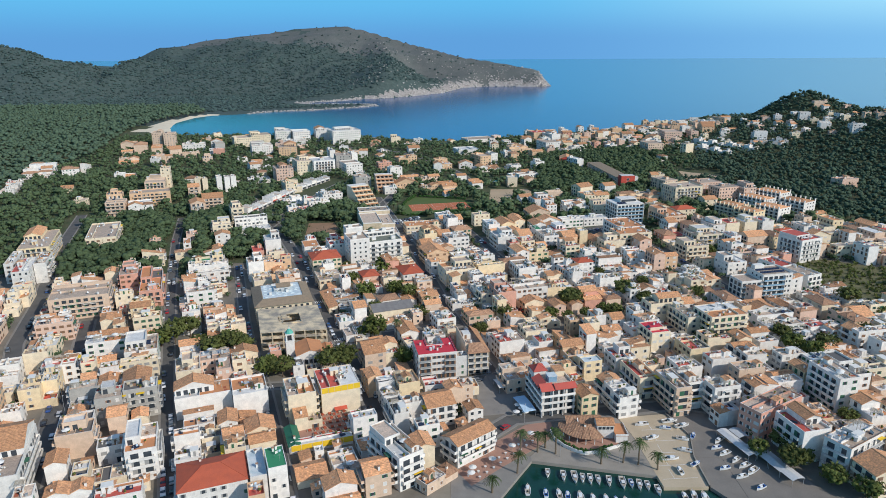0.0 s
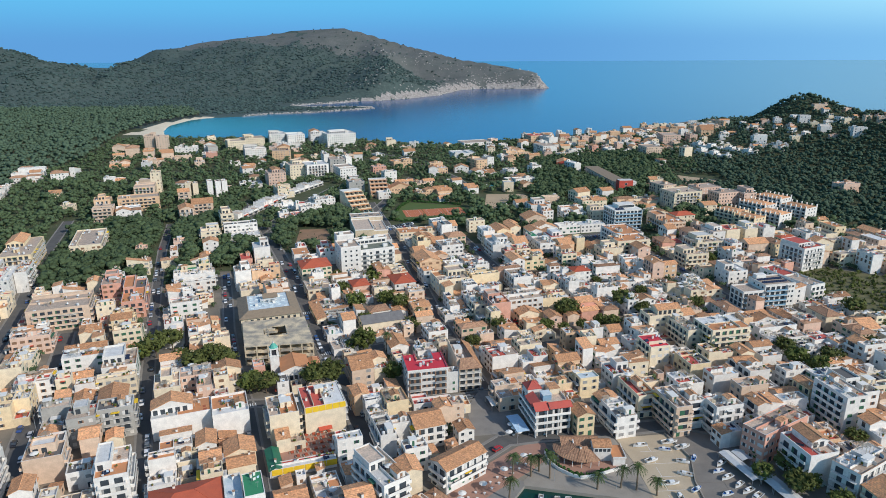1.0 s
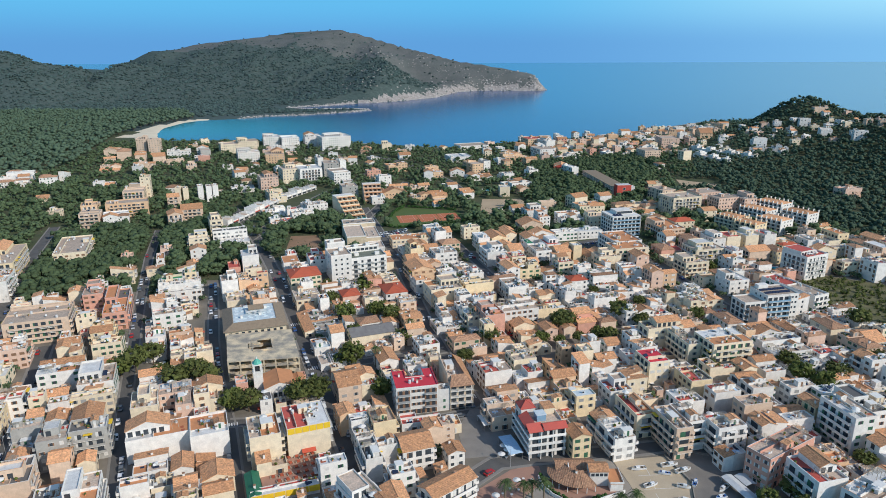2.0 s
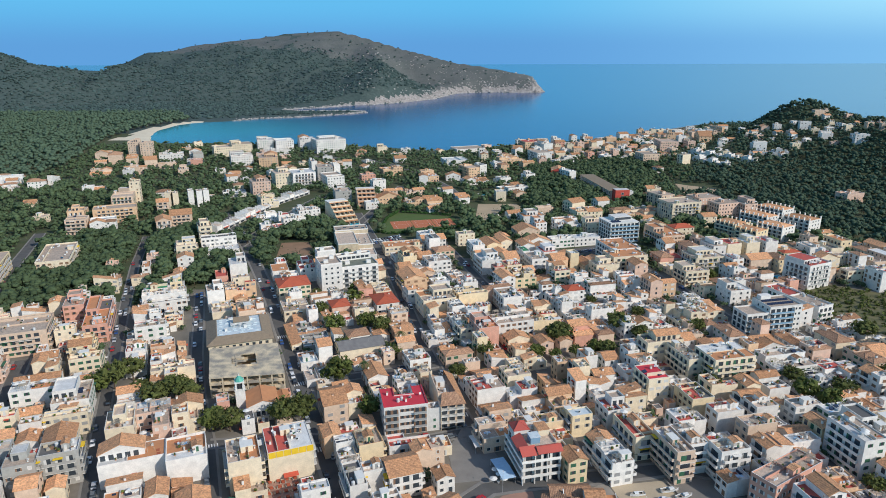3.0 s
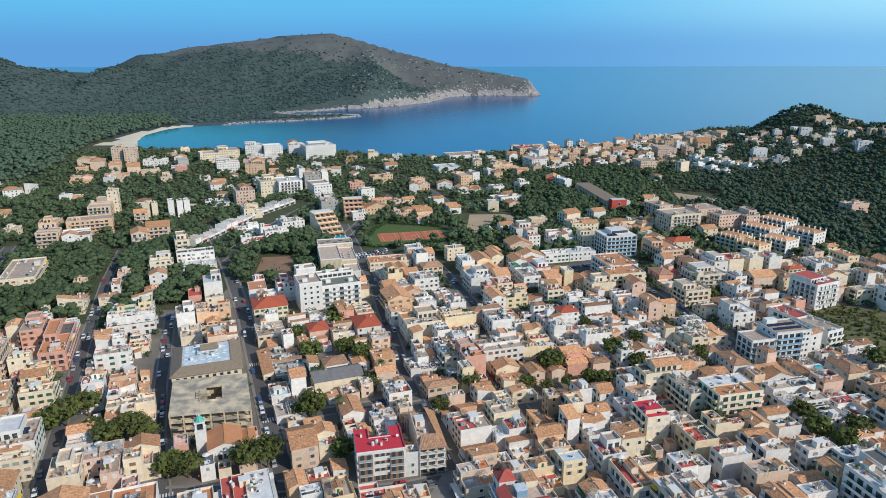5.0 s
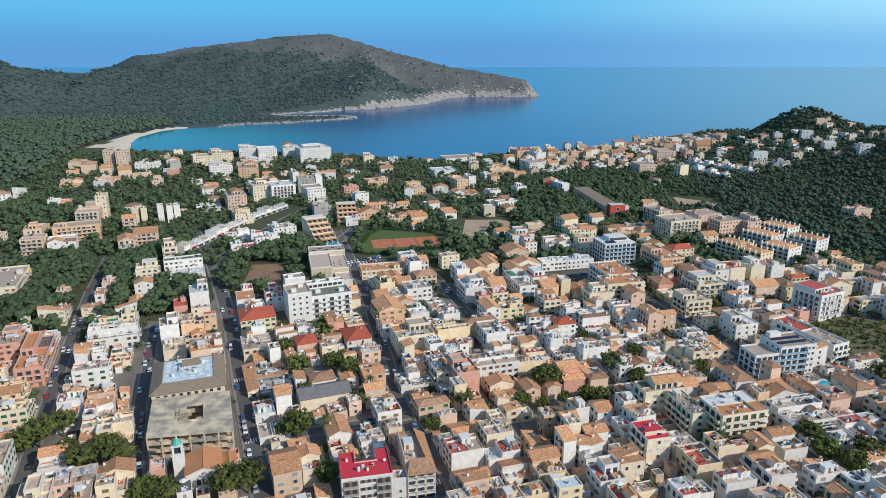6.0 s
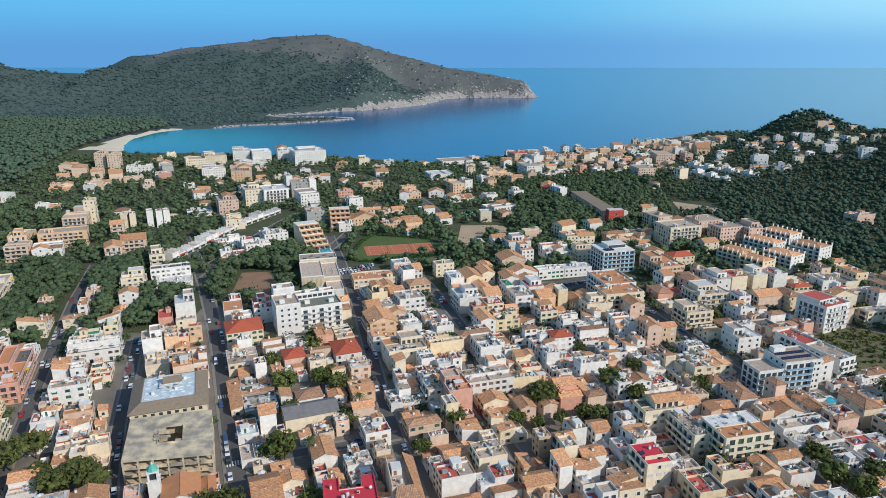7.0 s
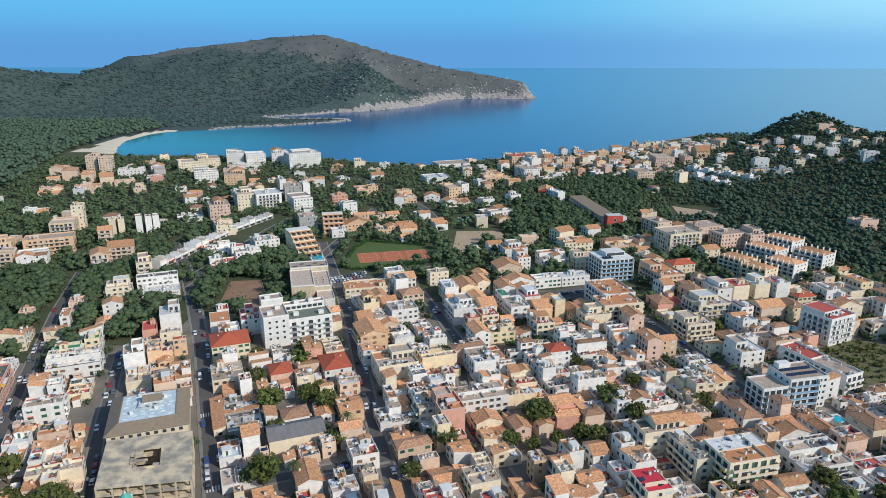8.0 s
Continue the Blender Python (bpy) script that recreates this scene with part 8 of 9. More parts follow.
def car(x, y, turn, which=None, z=0.03):
    which = random.choices(range(7), (6, 4, 3, 2, 2, 4, 1))[0] if which is None else which
    root = new("parked_car", CARS[which][0])
    root.matrix_world = pose(x, y, z, 0, 0, turn)
    part("window_glass", CARS[which][1], root)
    for a in (-1.3, 1.25):
        for b in (-0.78, 0.78):
            wheel = part("wheel", WHEEL, root, pose(a, b, 0.31))
            if y < 235:
                part("rim", RIM, wheel, label="grey metal rim")
    tagged(root, CAR_WORDS[which] + " car parked at the kerb of the street", "car", "parked cars")


def boat_meshes(long, beam, cover):
    hull, deck, cabin = Shape(), Shape(), Shape()
    rings = []
    for t in np.linspace(0, 1, 7):
        half = beam / 2 * (1 - max(0, (t - 0.45) / 0.55) ** 2.2) * (0.86 + 0.14 * min(1, t * 3))
        x = (t - 0.5) * long
        rings.append([(x, -half, 0.75 + 0.25 * t), (x, -half * 0.72, -0.1), (x, 0, -0.3), (x, half * 0.72, -0.1), (x, half, 0.75 + 0.25 * t)])
    v = [p for r in rings for p in r]
    f = [(5 * i + j, 5 * i + j + 1, 5 * i + j + 6, 5 * i + j + 5) for i in range(6) for j in range(4)] + [(0, 4, 3, 2, 1)]
    hull.add(v, f, hull_mat)
    dv = [(x, y * 0.86, z - (0.28 if i < 4 else 0.02)) for i, r in enumerate(rings) for x, y, z in (r[0], r[4])]
    deck.add(dv, [(2 * i, 2 * i + 2, 2 * i + 3, 2 * i + 1) for i in range(6)], hull_blue if cover else deck_mat)
    for i in range(6):
        for j in (0, 4):
            a, b = rings[i][j], rings[i + 1][j]
            deck.add([a, b, (b[0], b[1] * 0.86, b[2]), (a[0], a[1] * 0.86, a[2])], [(0, 1, 2, 3) if j == 0 else (3, 2, 1, 0)], hull_mat)
    cabin.box(-0.05 * long, -beam * 0.24, 0.6, 0.22 * long, beam * 0.24, 1.35, hull_mat)
    cabin.box(0.20 * long, -beam * 0.2, 1.0, 0.235 * long, beam * 0.2, 1.3, glass_mat)
    cabin.box(-0.3 * long, -0.25, 0.5, -0.2 * long, 0.25, 0.9, tyre_mat)
    return hull.mesh("motor_boat"), deck.mesh("deck"), cabin.mesh("cabin")


BOATS = [boat_meshes(6.2, 2.3, False), boat_meshes(5.0, 2.0, True), boat_meshes(7.4, 2.7, False), boat_meshes(5.4, 2.1, False)]


def boat(x, y, turn, which=0, z=-1.0, where="moored in the harbour"):
    root = new("motor_boat", BOATS[which][0])
    root.matrix_world = pose(x, y, z, 0, 0, turn) @ Matrix.Scale(0.84, 4)
    part("deck", BOATS[which][1], root, label="blue boat cover" if which == 1 else "")
    part("cabin", BOATS[which][2], root)
    tagged(root, ("small white motor boat with blue cover " if which == 1 else "small white motor boat with cabin ") + where, "boat", "boats of the harbour")




# ---- houses that fill the blocks between ----
CORE = [(-168.1, 172), (-297.5, 330.1), (-240, 368), (-184.7, 390.5), (-133.5, 416.7), (-118.5, 457.6), (-72.7, 457.6), (-67, 447), (-35, 452), (-34.9, 515), (14.9, 508), (22.7, 474),
        (48.3, 505), (126, 500), (150, 462), (168, 500), (226, 498), (316, 505), (330, 440), (254.6, 300.0), (180, 205.6), (150, 172), (134.0, 209.1), (105.7, 243.2), (23.4, 233.4), (-0.9, 205.9), (-26.0, 172)]
VILLAS = [(-427.4, 545.3), (-448.1, 860.7), (-494.4, 1021.3), (-420.4, 1038.6), (-125.5, 1007.9), (12.2, 948.7), (144.2, 1026.2),
          (278.8, 1067.5), (393.4, 1152.6), (455.0, 1119.3), (320, 900), (294.2, 760.9), (194.2, 595.3), (74.7, 595.3), (-22.8, 634.5), (-81.1, 560.7),
          (-147.6, 545.0), (-189.3, 490.1), (-217.8, 435.6), (-298.2, 370.4)]
WOOD_MID = [(118.6, 826.1), (213.9, 863.9), (283.8, 864.2), (227.8, 704.7), (191.0, 634.6), (176.0, 656.3), (129.7, 634.6), (91.5, 614.3), (103.0, 704.4)]
WOOD_LEFT = [(-242.7, 382.4), (-267.5, 432.8), (-261.5, 466.2), (-229.6, 473.3), (-205.0, 426.4), (-201.3, 382.3), (-220.3, 372.6)]
WOOD_STREET = [(-257.0, 454.5), (-263.2, 535.7), (-224.4, 535.8), (-200.5, 590.4), (-177.2, 622.6), (-163.0, 548.6), (-181.7, 536.0), (-171.5, 472.2), (-194.7, 458.8), (-196.1, 438.3)]
GARDENS = [(-132, 297, 16, 12), (-103, 285, 18, 10), (-38, 356, 26, 10), (-20, 300, 16, 8), (72, 322, 40, 12), (66, 345, 14, 10), (168, 284, 24, 20), (-35, 306, 10, 18), (-123, 349, 9, 16)]
for gx, gy, gw, gd in GARDENS:
    take(gx, gy, 18, gw, gd)
fill_rng = random.Random(5)
NEAR = {"left": 92}
back_streets, far_villas, hill_villas = Bulk(), Bulk(), Bulk()
for size in ((9.5, 15), (8, 12), (6.5, 9), (5, 7), (3.8, 5), (3, 3.6)):
    spots = scatter(CORE, 3.4, 0.2, 1.0, 0, 3)
    for x, y in sorted(spots, key=lambda p: p[1]):
        if within(WOOD_LEFT, x, y) or within(WOOD_STREET, x, y):
            continue
        if not (-280 < x < 325) or (y > 380 and size[0] < 6):
            continue
        w, d, a = size[0] * fill_rng.uniform(0.9, 1.15), size[1] * fill_rng.uniform(0.9, 1.15), grid_angle(x)
        if free(x, y, a, w + 0.1, d + 0.1):
            n = fill_rng.choices((1, 2, 3, 4), (3, 6, 3, 0.5))[0] if w > 4.6 else 1
            whole = y < 345 and NEAR["left"] > 0 and w > 4.6
            NEAR["left"] -= whole
            house(x, y, a + fill_rng.uniform(-2, 2), w, d, n, fill_rng.choices("wcbpyok", (48, 20, 12, 9, 3, 5, 3))[0],
                  fill_rng.choices("tfhraod", (40, 20, 5, 8, 12, 9, 6) if x < 150 else (20, 18, 30, 8, 6, 6, 14))[0], "" if whole else "L", bulk=None if whole else back_streets)
for x, y in scatter(GREEN_ZONE, 15.0, 0.4, 0.5, 0, 18):
    w, d, a = fill_rng.uniform(7, 13), fill_rng.uniform(7, 12), grid_angle(x)
    if (x > -60 or y < 480) and free(x, y, a, w + 2, d + 2):
        house(x, y, a, w, d, fill_rng.choice((1, 2, 2, 3)), fill_rng.choices("wcbp", (40, 30, 20, 10))[0], fill_rng.choices("thfa", (45, 15, 25, 15))[0], "L", bulk=back_streets)
for x, y in scatter(VILLAS, 21.0, 0.4, 0.85, 0, 8):
    if within(WOOD_MID, x, y) or within(WOOD_STREET, x, y) or x < -330 - (y - 560) * 0.1:
        continue
    w, d, a = fill_rng.uniform(9, 16), fill_rng.uniform(8, 13), fill_rng.choice((14, 20, 5, 30))
    dense = 0.9 if x > 130 and y > 850 else 0.42 if -120 < x < 130 and 640 < y else 0.2
    if fill_rng.random() < dense and free(x, y, a, w + 4, d + 4) and float(terrain(np.array([x]), np.array([y]))[1][0]) > 18:
        house(x, y, a, w, d, fill_rng.choices((1, 2, 3, 4), (3, 6, 3, 1))[0], fill_rng.choices("wcbpok", (50, 18, 14, 8, 6, 4))[0],
              fill_rng.choices("tfha", (34, 30, 14, 22))[0], "L", bulk=far_villas)
COAST = [(130, 870), (150, 1040), (270, 1060), (390, 1150), (470, 1120), (420, 1000), (330, 900)]
for x, y in scatter(COAST, 13.0, 0.35, 0.85, 0, 14):
    w, d, a = fill_rng.uniform(8, 15), fill_rng.uniform(7, 11), fill_rng.choice((14, 20, 5, -10))
    if free(x, y, a, w + 2, d + 2) and float(terrain(np.array([x]), np.array([y]))[1][0]) > 12:
        house(x, y, a, w, d, fill_rng.choice((2, 2, 3, 4)), fill_rng.choices("wcbpok", (36, 18, 18, 16, 8, 4))[0], fill_rng.choices("tfao", (36, 34, 18, 12))[0], "L", bulk=far_villas)
# hillside houses
for x, y in scatter([(330, 880), (400, 1000), (470, 960), (560, 930), (600, 860), (540, 800), (440, 830), (390, 800)], 17, 0.4, 0.5, 0, 9):
    if free(x, y, 0, 12, 11):
        house(x, y, fill_rng.choice((-10, 0, 15)), fill_rng.uniform(7, 11), fill_rng.uniform(6, 8), fill_rng.choice((1, 1, 2, 2)),
              fill_rng.choices("wcbp", (60, 15, 15, 10))[0], fill_rng.choices("tfa", (30, 40, 30))[0], "L", bulk=hill_villas)

for name, gathered, words in (("town_house_rest", back_streets, "further low white and cream houses of the town"),
                              ("villa_rest", far_villas, "white and cream villas scattered among the pines"),
                              ("hill_villa_rest", hill_villas, "white villas scattered over the wooded hill")):
    tagged(new(name, gathered.mesh(name)), words, "houses", kind="stuff")

# ---- trees ----
for x, y, size in ((-132.6, 296, 1.1), (-118, 289, 0.8), (-128, 304.0, 1.1), (-102, 286, 1.1), (-95.5, 282, 1.0), (-109, 282, 1.1), (-78.8, 263.4, 1.1), (-72.2, 262.4, 1.0),
                   (-51.3, 264.0, 1.1), (-45.7, 267.8, 1.1), (-35.3, 301.5, 1.2), (-19.6, 272.5, 0.9), (-39.4, 395.6, 1.1),
                   (-45.2, 354.3, 1.15), (-29.9, 359.3, 0.95), (-20.5, 352.7, 0.9), (-56.1, 375.5, 0.8), (-39.5, 406, 1.1), (-37.9, 334, 0.8), (-26, 366, 0.7), (66.6, 337.5, 0.9), (142.2, 351.2, 0.8), (116.7, 369.5, 0.7), (110, 341.8, 0.9), (17.3, 303.4, 0.7), (69.0, 338.8, 1.2), (101.0, 351.1, 1.2), (56.0, 324.9, 0.8), (84.0, 327.7, 0.8), (30.4, 322.0, 0.9), (-12.3, 325.1, 0.8), (119.7, 206.1, 1.0),
                   (117.3, 193.8, 1.1), (127.4, 185.6, 1.1), (113.9, 214.4, 0.8), (134.6, 178.7, 1.1), (163.0, 283.7, 1.1), (168.4, 274.8, 1.0), (179.1, 283.6, 1.0), (163.8, 296.2, 0.9),
                   (124.5, 289.0, 1.0), (221.5, 340.3, 1.1), (226.5, 324.3, 1.0), (89.1, 324.8, 0.8), (-138, 293, 1.1), (-41.0, 302.5, 0.7), (110, 202, 0.9), (123, 197, 1.0), 
                   (64, 322, 0.6), (74, 324, 0.6), (154, 222, 0.9), (204, 296, 0.9)):
    tree(x, y, size * (1.2 if y > 230 else 0.95), "leafy" if random.random() < 0.45 else "pine")
count = 0
for x, y in scatter([(-290, 175), (-290, 430), (330, 520), (260, 180)], 9, 0.5, 0.5, 4.5, 21):
    if within(CORE, x, y) and count < 90 and y < 520:
        tree(x, y, random.uniform(0.45, 0.85), "leafy" if random.random() < 0.6 else "pine")
        count += 1
for i, (x, y) in enumerate(((23.8, 192.8), (25.8, 202.8), (14.5, 182.5), (32.4, 204.9), (38.7, 203.8), (53.6, 197.8), (61.5, 198.5), (66.5, 197.3), (72.3, 194.3), (-9.5, 337.0), (-24.3, 300.8), (35.6, 207.6))):
    palm(x, y, i)

WOOD_WEST = [(-1180, 1493), (-480, 560), (-430, 560), (-452, 860), (-496, 1021), (-516, 1092), (-518, 1240), (-482, 1376), (-557, 1506)]
WOOD_EAST = [(300, 775), (318, 704), (336, 575), (352, 500), (440, 470), (700, 560), (735, 866), (686, 1003), (600, 1040), (520, 1050), (420, 990), (381, 864), (315, 850)]
spots = scatter(WOOD_WEST, 9.6, 0.45, 0.97, 5.0, 31)
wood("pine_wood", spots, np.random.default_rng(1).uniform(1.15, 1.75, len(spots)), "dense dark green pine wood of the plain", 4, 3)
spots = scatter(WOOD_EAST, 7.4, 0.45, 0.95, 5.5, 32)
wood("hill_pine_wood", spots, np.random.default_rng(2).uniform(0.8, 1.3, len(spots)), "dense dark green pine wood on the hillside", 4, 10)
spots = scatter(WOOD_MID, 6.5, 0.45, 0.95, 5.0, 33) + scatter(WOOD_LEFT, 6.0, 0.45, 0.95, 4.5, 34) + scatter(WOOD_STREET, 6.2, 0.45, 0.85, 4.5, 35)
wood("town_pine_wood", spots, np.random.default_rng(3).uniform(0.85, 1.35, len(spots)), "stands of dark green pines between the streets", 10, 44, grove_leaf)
# the park, the boulevard and the gardens between the blocks
GROVES = [[(-121, 484), (-121, 499), (-110, 489), (-109, 470), (-116, 476), (-115, 492), (-113, 505), (-105, 533), (-105, 550), (-111, 542), (-100, 540), (-89, 466), (-79, 499), (-73, 489), (-75, 478), (-70, 495), (-155, 527),
           (-143, 516), (-148, 540), (-136, 520), (-96, 528), (-86, 526)],
          [(-186 + 5.5 * i + 3 * (i % 2), 545 + 22 * i) for i in range(7)]]
BOULEVARD = [(-132 + 2.9 * i, 540 + 13 * i) for i in range(11)] + [(-139.5 + 2.9 * i, 546 + 13 * i) for i in range(4)]
park_trees = [p for line in GROVES for p in line]
wood("park_pines", park_trees, np.random.default_rng(12).uniform(0.9, 1.45, len(park_trees)), "broad green pines of the park and the boulevard", 22, 110, grove_leaf)
wood("boulevard_trees", BOULEVARD, np.random.default_rng(15).uniform(0.5, 0.75, len(BOULEVARD)), "small green street trees along the boulevard", 16, 60, grove_leaf)
spots = [p for i, p in enumerate(scatter(GREEN_ZONE, 6.2, 0.45, 0.85, 3.6, 44)) if p[0] < -60 or i % 3]
wood("garden_grove", spots, np.random.default_rng(13).uniform(0.6, 1.25, len(spots)), "green pines and garden trees between the blocks", 12, 40, grove_leaf)
spots = [p for p in scatter(CORE, 4.6, 0.45, 0.9, 2.3, 45) if p[1] > 230]
wood("courtyard_trees", spots, np.random.default_rng(14).uniform(0.25, 0.62, len(spots)), "small green trees in back yards between the houses", 9, 30, grove_leaf)
for at_points, tall in (([(-42, 549), (-30, 543), (20, 555)], 2.6), ([(-39, 552), (-35, 592), (-27, 615)], 3.0), ([(24, 561), (31, 580)], 2.4), ([(-24, 614), (-4, 609), (20, 602)], 2.0), ([(50, 581), (66, 613), (88, 614)], 1.6)):
    hedge(at_points, tall)
WOOD_BACK = [(300, 860), (330, 1000), (400, 1140), (520, 1290), (700, 1280), (850, 1100), (700, 1000), (560, 1040), (430, 1000), (380, 870)]
spots = scatter(WOOD_BACK, 8.0, 0.45, 0.85, 5.0, 39)
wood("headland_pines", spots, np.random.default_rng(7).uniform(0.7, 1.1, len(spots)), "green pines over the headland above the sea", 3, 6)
shrubs = scatter([(225.5, 410.8), (248.5, 424.5), (286.2, 401.3), (250, 350), (235.9, 340.3), (224.4, 352.3), (218.9, 380.7)], 3.0, 0.5, 0.45, 0, 41)
shrubs += scatter([(129.5, 497.0), (135.8, 517.4), (165.1, 504.5), (151.8, 474.5)], 3.2, 0.5, 0.5, 0, 42)
wood("lot_shrub_rest", shrubs, np.random.default_rng(8).uniform(0.10, 0.42, len(shrubs)) * np.random.default_rng(9).uniform(0.5, 1.0, len(shrubs)), "low green shrubs scattered over the vacant lots", 5, 16, broad_leaf)
EDGE = [(200, 600), (294, 765), (325, 770), (345, 560), (365, 470), (335, 470), (289, 625), (240, 655)]
spots = scatter(EDGE, 7.0, 0.45, 0.9, 4.5, 38)
wood("wood_edge_pines", spots, np.random.default_rng(6).uniform(0.7, 1.2, len(spots)), "dark green pines along the edge of the town", 6, 12)
spots = scatter(VILLAS, 7.8, 0.5, 0.85, 5.0, 36)
for name, part_of, lumps, cards in (("garden_pines", [p for p in spots if p[1] < 720], 8, 24), ("coast_pines", [p for p in spots if p[1] >= 720], 4, 10)):
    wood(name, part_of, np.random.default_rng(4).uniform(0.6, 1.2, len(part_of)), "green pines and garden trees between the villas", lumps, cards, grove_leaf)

# bushes of the far mountainside, thinning out towards the tops
rng = np.random.default_rng(77)
sx, sy = rng.uniform(-1500, 340, 25000), rng.uniform(1380, 2560, 25000)
sz, ss = terrain(sx, sy)
far_r = along(RIDGE, sx, sy)[0]
keep = (ss > 30 + 30 * lattice(sx, sy, 60, 4)) & (rng.uniform(0, 1, sx.shape) < np.clip((far_r - 70 - 60 * lattice(sx, sy, 80, 9)) / 300 - 0.35 * np.clip((sx + 300) / 500, 0, 1), 0.05, 0.9)) 
sx, sy, sz = sx[keep], sy[keep], sz[keep]
v, f = clumps(rng, np.stack([sx, sy, sz + 1.2], -1), rng.uniform(1.8, 4.2, len(sx)))
me = bpy.data.meshes.new("mountain_scrub")
me.from_pydata(v.tolist(), [], f.tolist())
me.materials.append(hazy_mountain_leaf)
tagged(new("mountain_scrub", me), "dark green pines and bushes of the far mountainside", "woodland", kind="stuff")


# pale rocks and low cliffs along the far shore
def shore_rocks():
    rng = np.random.default_rng(5)
    line = LAND[24:] + LAND_FAR[:3]
    px, ps = [], []
    for p, q in zip(line, line[1:]):
        step = math.hypot(q[0] - p[0], q[1] - p[1])
        for _ in range(int(step / 1.1)):
            s, inland = rng.uniform(0, 1), abs(rng.normal(0, 1)) * (7 + 16 * min(1, max(0, (p[0] + 200) / 350)))
            nx, ny = -(q[1] - p[1]) / step, (q[0] - p[0]) / step
            px.append((p[0] + s * (q[0] - p[0]) + nx * (inland - 2), p[1] + s * (q[1] - p[1]) + ny * (inland - 2)))
            ps.append(rng.uniform(0.9, 2.3) * (1 + 0.7 * min(1, max(0, (p[0] + 200) / 400))))
    at = np.array(px)
    z = terrain(at[:, 0], at[:, 1])[0]
    # outcrops on the bare slopes of the cape
    ox, oy = rng.uniform(-260, 320, 1300), rng.uniform(1800, 2420, 1300)
    oz, osh = terrain(ox, oy)
    ok = (osh > 15) & (lattice(ox, oy, 55, 12) > 0.55) & (rng.uniform(0, 1, ox.shape) < 0.8)
    centres = np.concatenate([np.stack([at[:, 0], at[:, 1], np.maximum(z, SEA) + 0.3], -1), np.stack([ox[ok], oy[ok], oz[ok] + 0.2], -1)])
    v, f = clumps(rng, centres, np.r_[np.array(ps), rng.uniform(1.0, 2.6, ok.sum())])
    me = bpy.data.meshes.new("shore_rocks")
    me.from_pydata(v.tolist(), [], f.tolist())
    me.materials.append(rock_mat)
    tagged(new("shore_rocks", me), "pale limestone rocks and low cliffs along the far shore", "rocks", kind="stuff")


shore_rocks()


# ---- boats and cars ----
for i, (x, y) in enumerate(((34.4, 193.8), (39.6, 192.4), (43.3, 191.6), (45.9, 191.1), (48.4, 190.6), (51.0, 190.1), (54.5, 189.4), (58.9, 188.5), (61.6, 188.0), (64.2, 187.4), (66.8, 186.9), (69.6, 184.5))):
    boat(x, y, -98 + (i % 3) * 3, (3, 0, 2, 3, 0, 3, 0, 2, 1, 0, 3, 0)[i])
for i, (x, y) in enumerate(((26.5, 185.1), (32.2, 183.2), (36.5, 182.7), (39.2, 182.1), (43.2, 181.0), (47.2, 180.4), (51.2, 179.8), (54.4, 179.2), (77.2, 181.3), (80.4, 181.9), (83.6, 180.7), (57.5, 178.5))):
    boat(x, y, 84 + (i % 3) * 4, (0, 1, 0, 1, 2, 3, 0, 1, 3, 0, 2, 0)[i])
for i, (x, y) in enumerate(((76.3, 213.0), (82.8, 219.4), (86.2, 224.2), (87.0, 212.1), (85.3, 205.0), (86.3, 196.8), (78.6, 200.1), (79.5, 193.2), (74.7, 222.1), (91.5, 214), (90, 221))):
    boat(x, y, (20, 170, 10, -20, 160, 30, 5, 95, 190, 60, 20)[i], i % 4, 0.38, "parked on the boatyard paving")
for i, (x, y) in enumerate(((97.2, 206.4), (98.9, 203.0), (101.2, 199.0), (95.4, 194.3), (102.8, 195.8), (104.3, 192.7), (99.3, 189.7), (103.1, 183.8), (100, 211))):
    boat(x, y, 200 + 9 * (i % 3), (1, 0, 3, 1, 0, 2, 3, 1, 0)[i], 0.38, "laid up on the quay")
CARS_PARKED = 170
kerb_spots = []
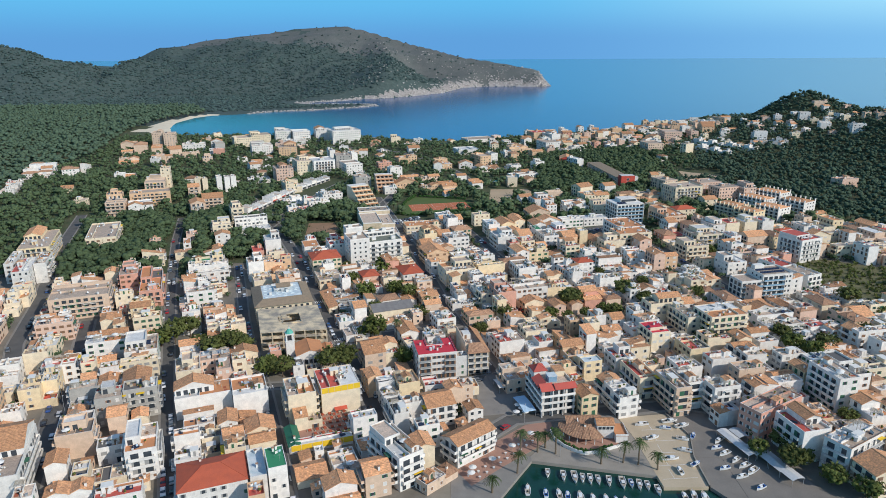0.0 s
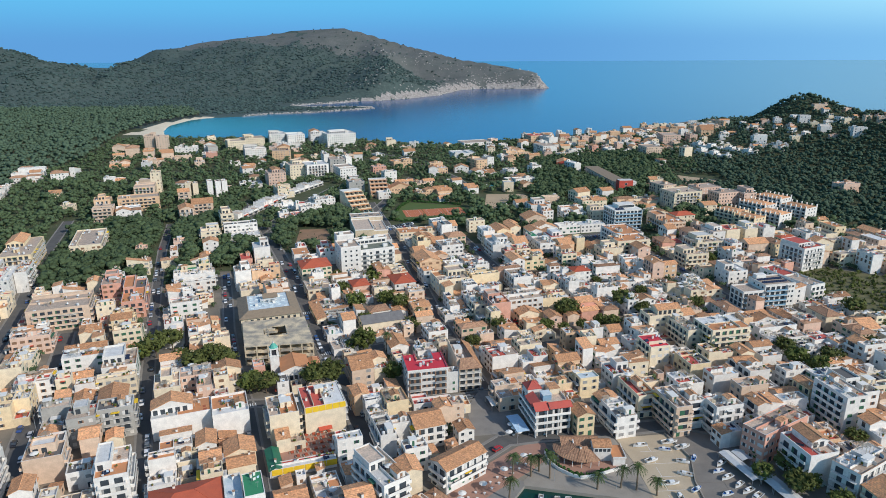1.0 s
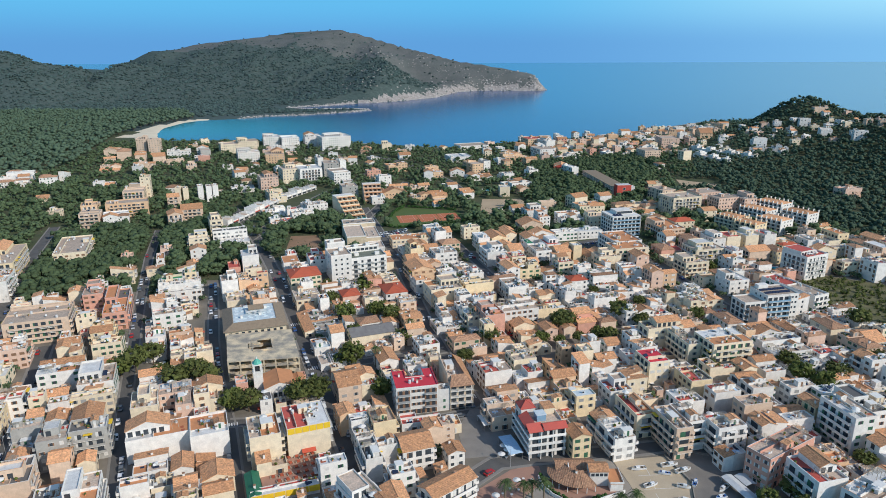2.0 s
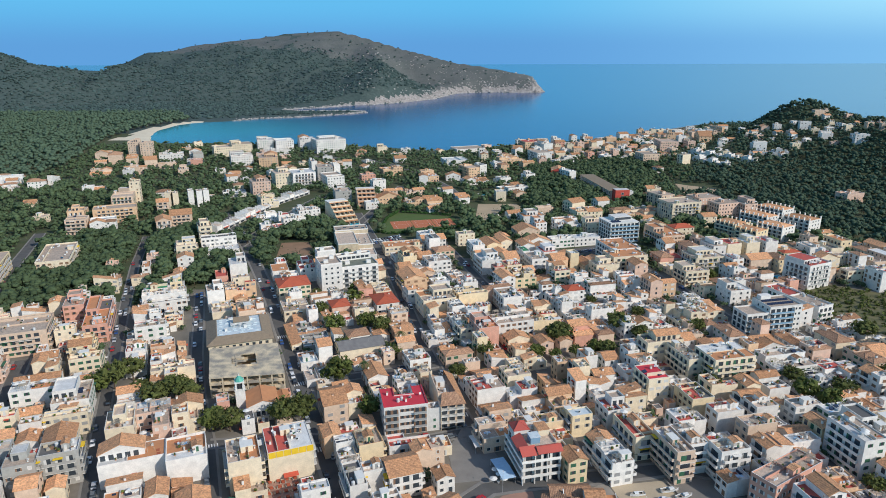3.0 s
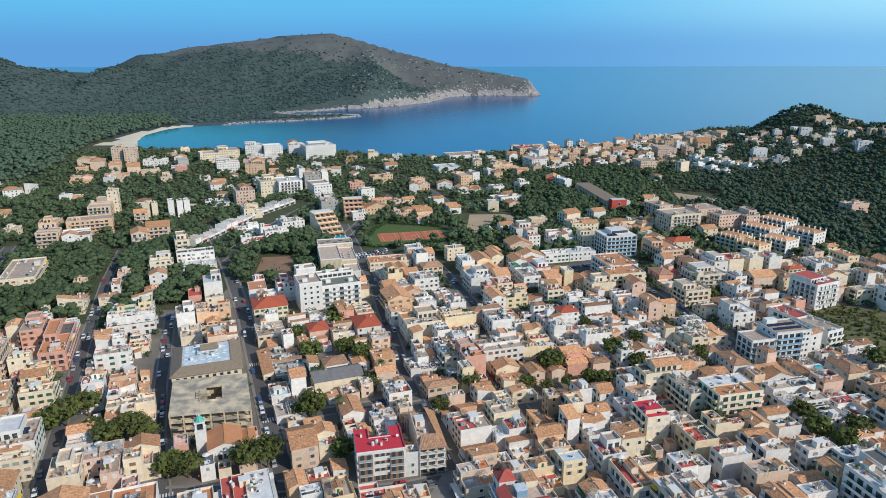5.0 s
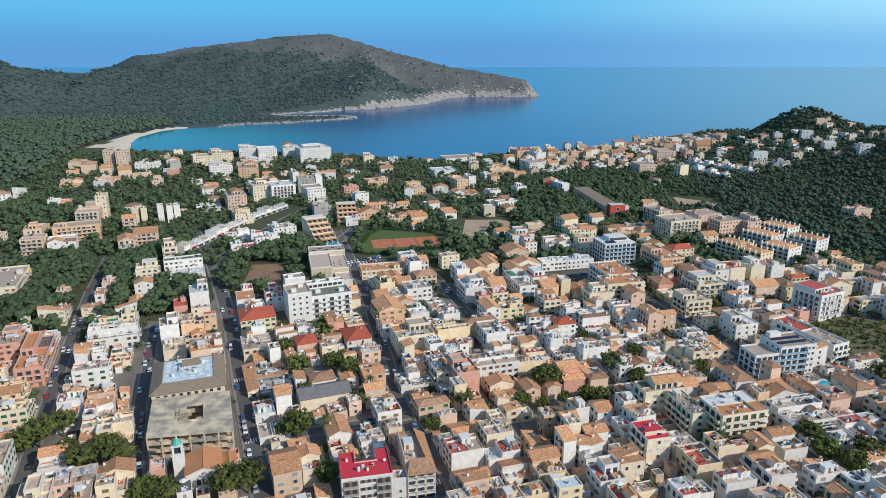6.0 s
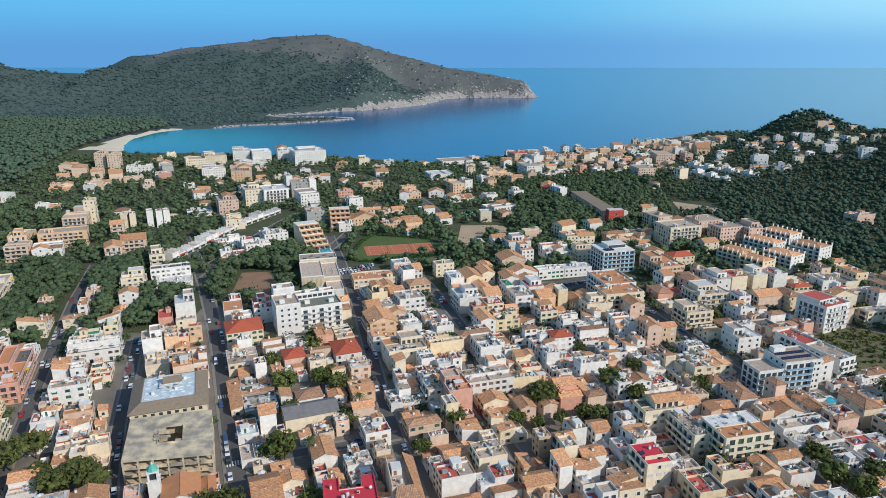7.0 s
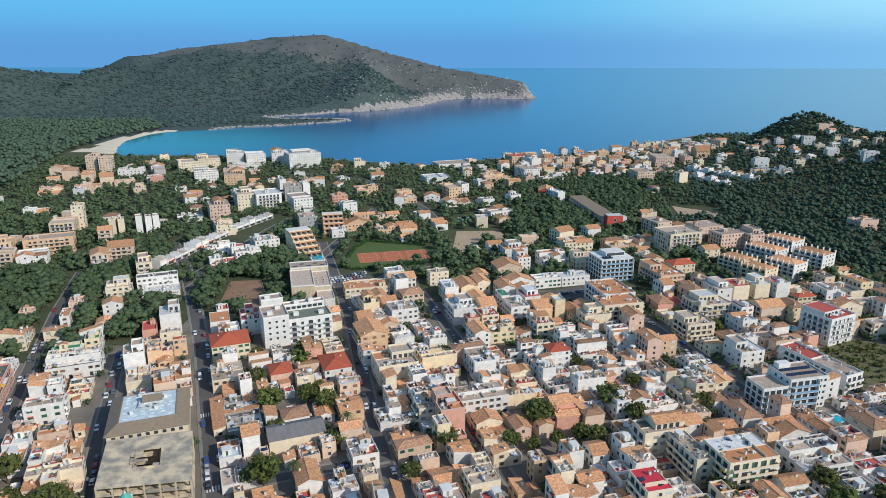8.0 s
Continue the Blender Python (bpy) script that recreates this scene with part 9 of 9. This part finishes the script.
for line, half, parked in ROADS:
    for side in (1, -1):
        run = 3.0
        for p, q in zip(line, line[1:]):
            step = (q - p).length
            d = (q - p) / step
            while run < step:
                spot = p + d * run + Vector((-d.y, d.x)) * side * (half - 1.0)
                if spot.y < 470 and random.random() < parked + 0.2:
                    kerb_spots.append((spot.x, spot.y, math.degrees(math.atan2(d.y, d.x)) + (180 if side > 0 else 0)))
                run += random.choice((5.2, 5.4, 5.8))
            run -= step
random.shuffle(kerb_spots)
for x, y, turn in kerb_spots[:CARS_PARKED]:
    car(x, y, turn, z=0.09)
for i in range(22):
    a = i % 11
    car(-43 + a * 2.1, 522.5 + a * 1.3 - (i // 11) * 7, 122, z=0.08)
for i in range(8):
    car(99 + i * 3.2, 489 + i * 1.2, 108, z=0.08)


def street_lamp(x, y, rot):
    root = new("street_lamp")
    root.matrix_world = pose(x, y, 0, 0, 0, rot)
    part("pole", Shape().tube((0, 0, 0), (0, 0, 7.0), 0.09, 0.06, rail_mat, 6).tube((0, 0, 7.0), (1.2, 0, 7.5), 0.05, 0.04, rail_mat, 5), root)
    part("lamp_head", Shape().box(1.0, -0.14, 7.42, 1.7, 0.14, 7.56, tank_mat), root)
    tagged(root, "tall grey street lamp with a curved arm", "street lamp", "street lamps")


for x, y, rot in ((-134, 192, 110), (-128.5, 205, 110), (-152, 232, 110), (-46, 262, 20), (30, 224, 80), (50, 234, -90), (75, 236, -90), (60, 198, 90), (40, 202, 90)):
    street_lamp(x, y, rot)


def crossing(x, y, rot, wide=6.0):
    """White stripes of a zebra crossing."""
    s = Shape()
    for i in range(int(wide / 1.0)):
        s.box(-wide / 2 + i * 1.0, -1.6, 0.0, -wide / 2 + i * 1.0 + 0.5, 1.6, 0.012, line_mat)
    ob = structure("trim_crossing", s, "white zebra crossing painted on the street", "crossing")
    ob.matrix_world = pose(x, y, 0.12, 0, 0, rot)


for p in ((-34.5, 250, 20.5), (-52.5, 300, 20.5), (-71, 350, 20.5), (64.8, 240, 5), (-54.5, 190, 20.5), (18, 273, 15), (96, 238, 100), (-76.5, 252, 20.5)):
    crossing(*p)
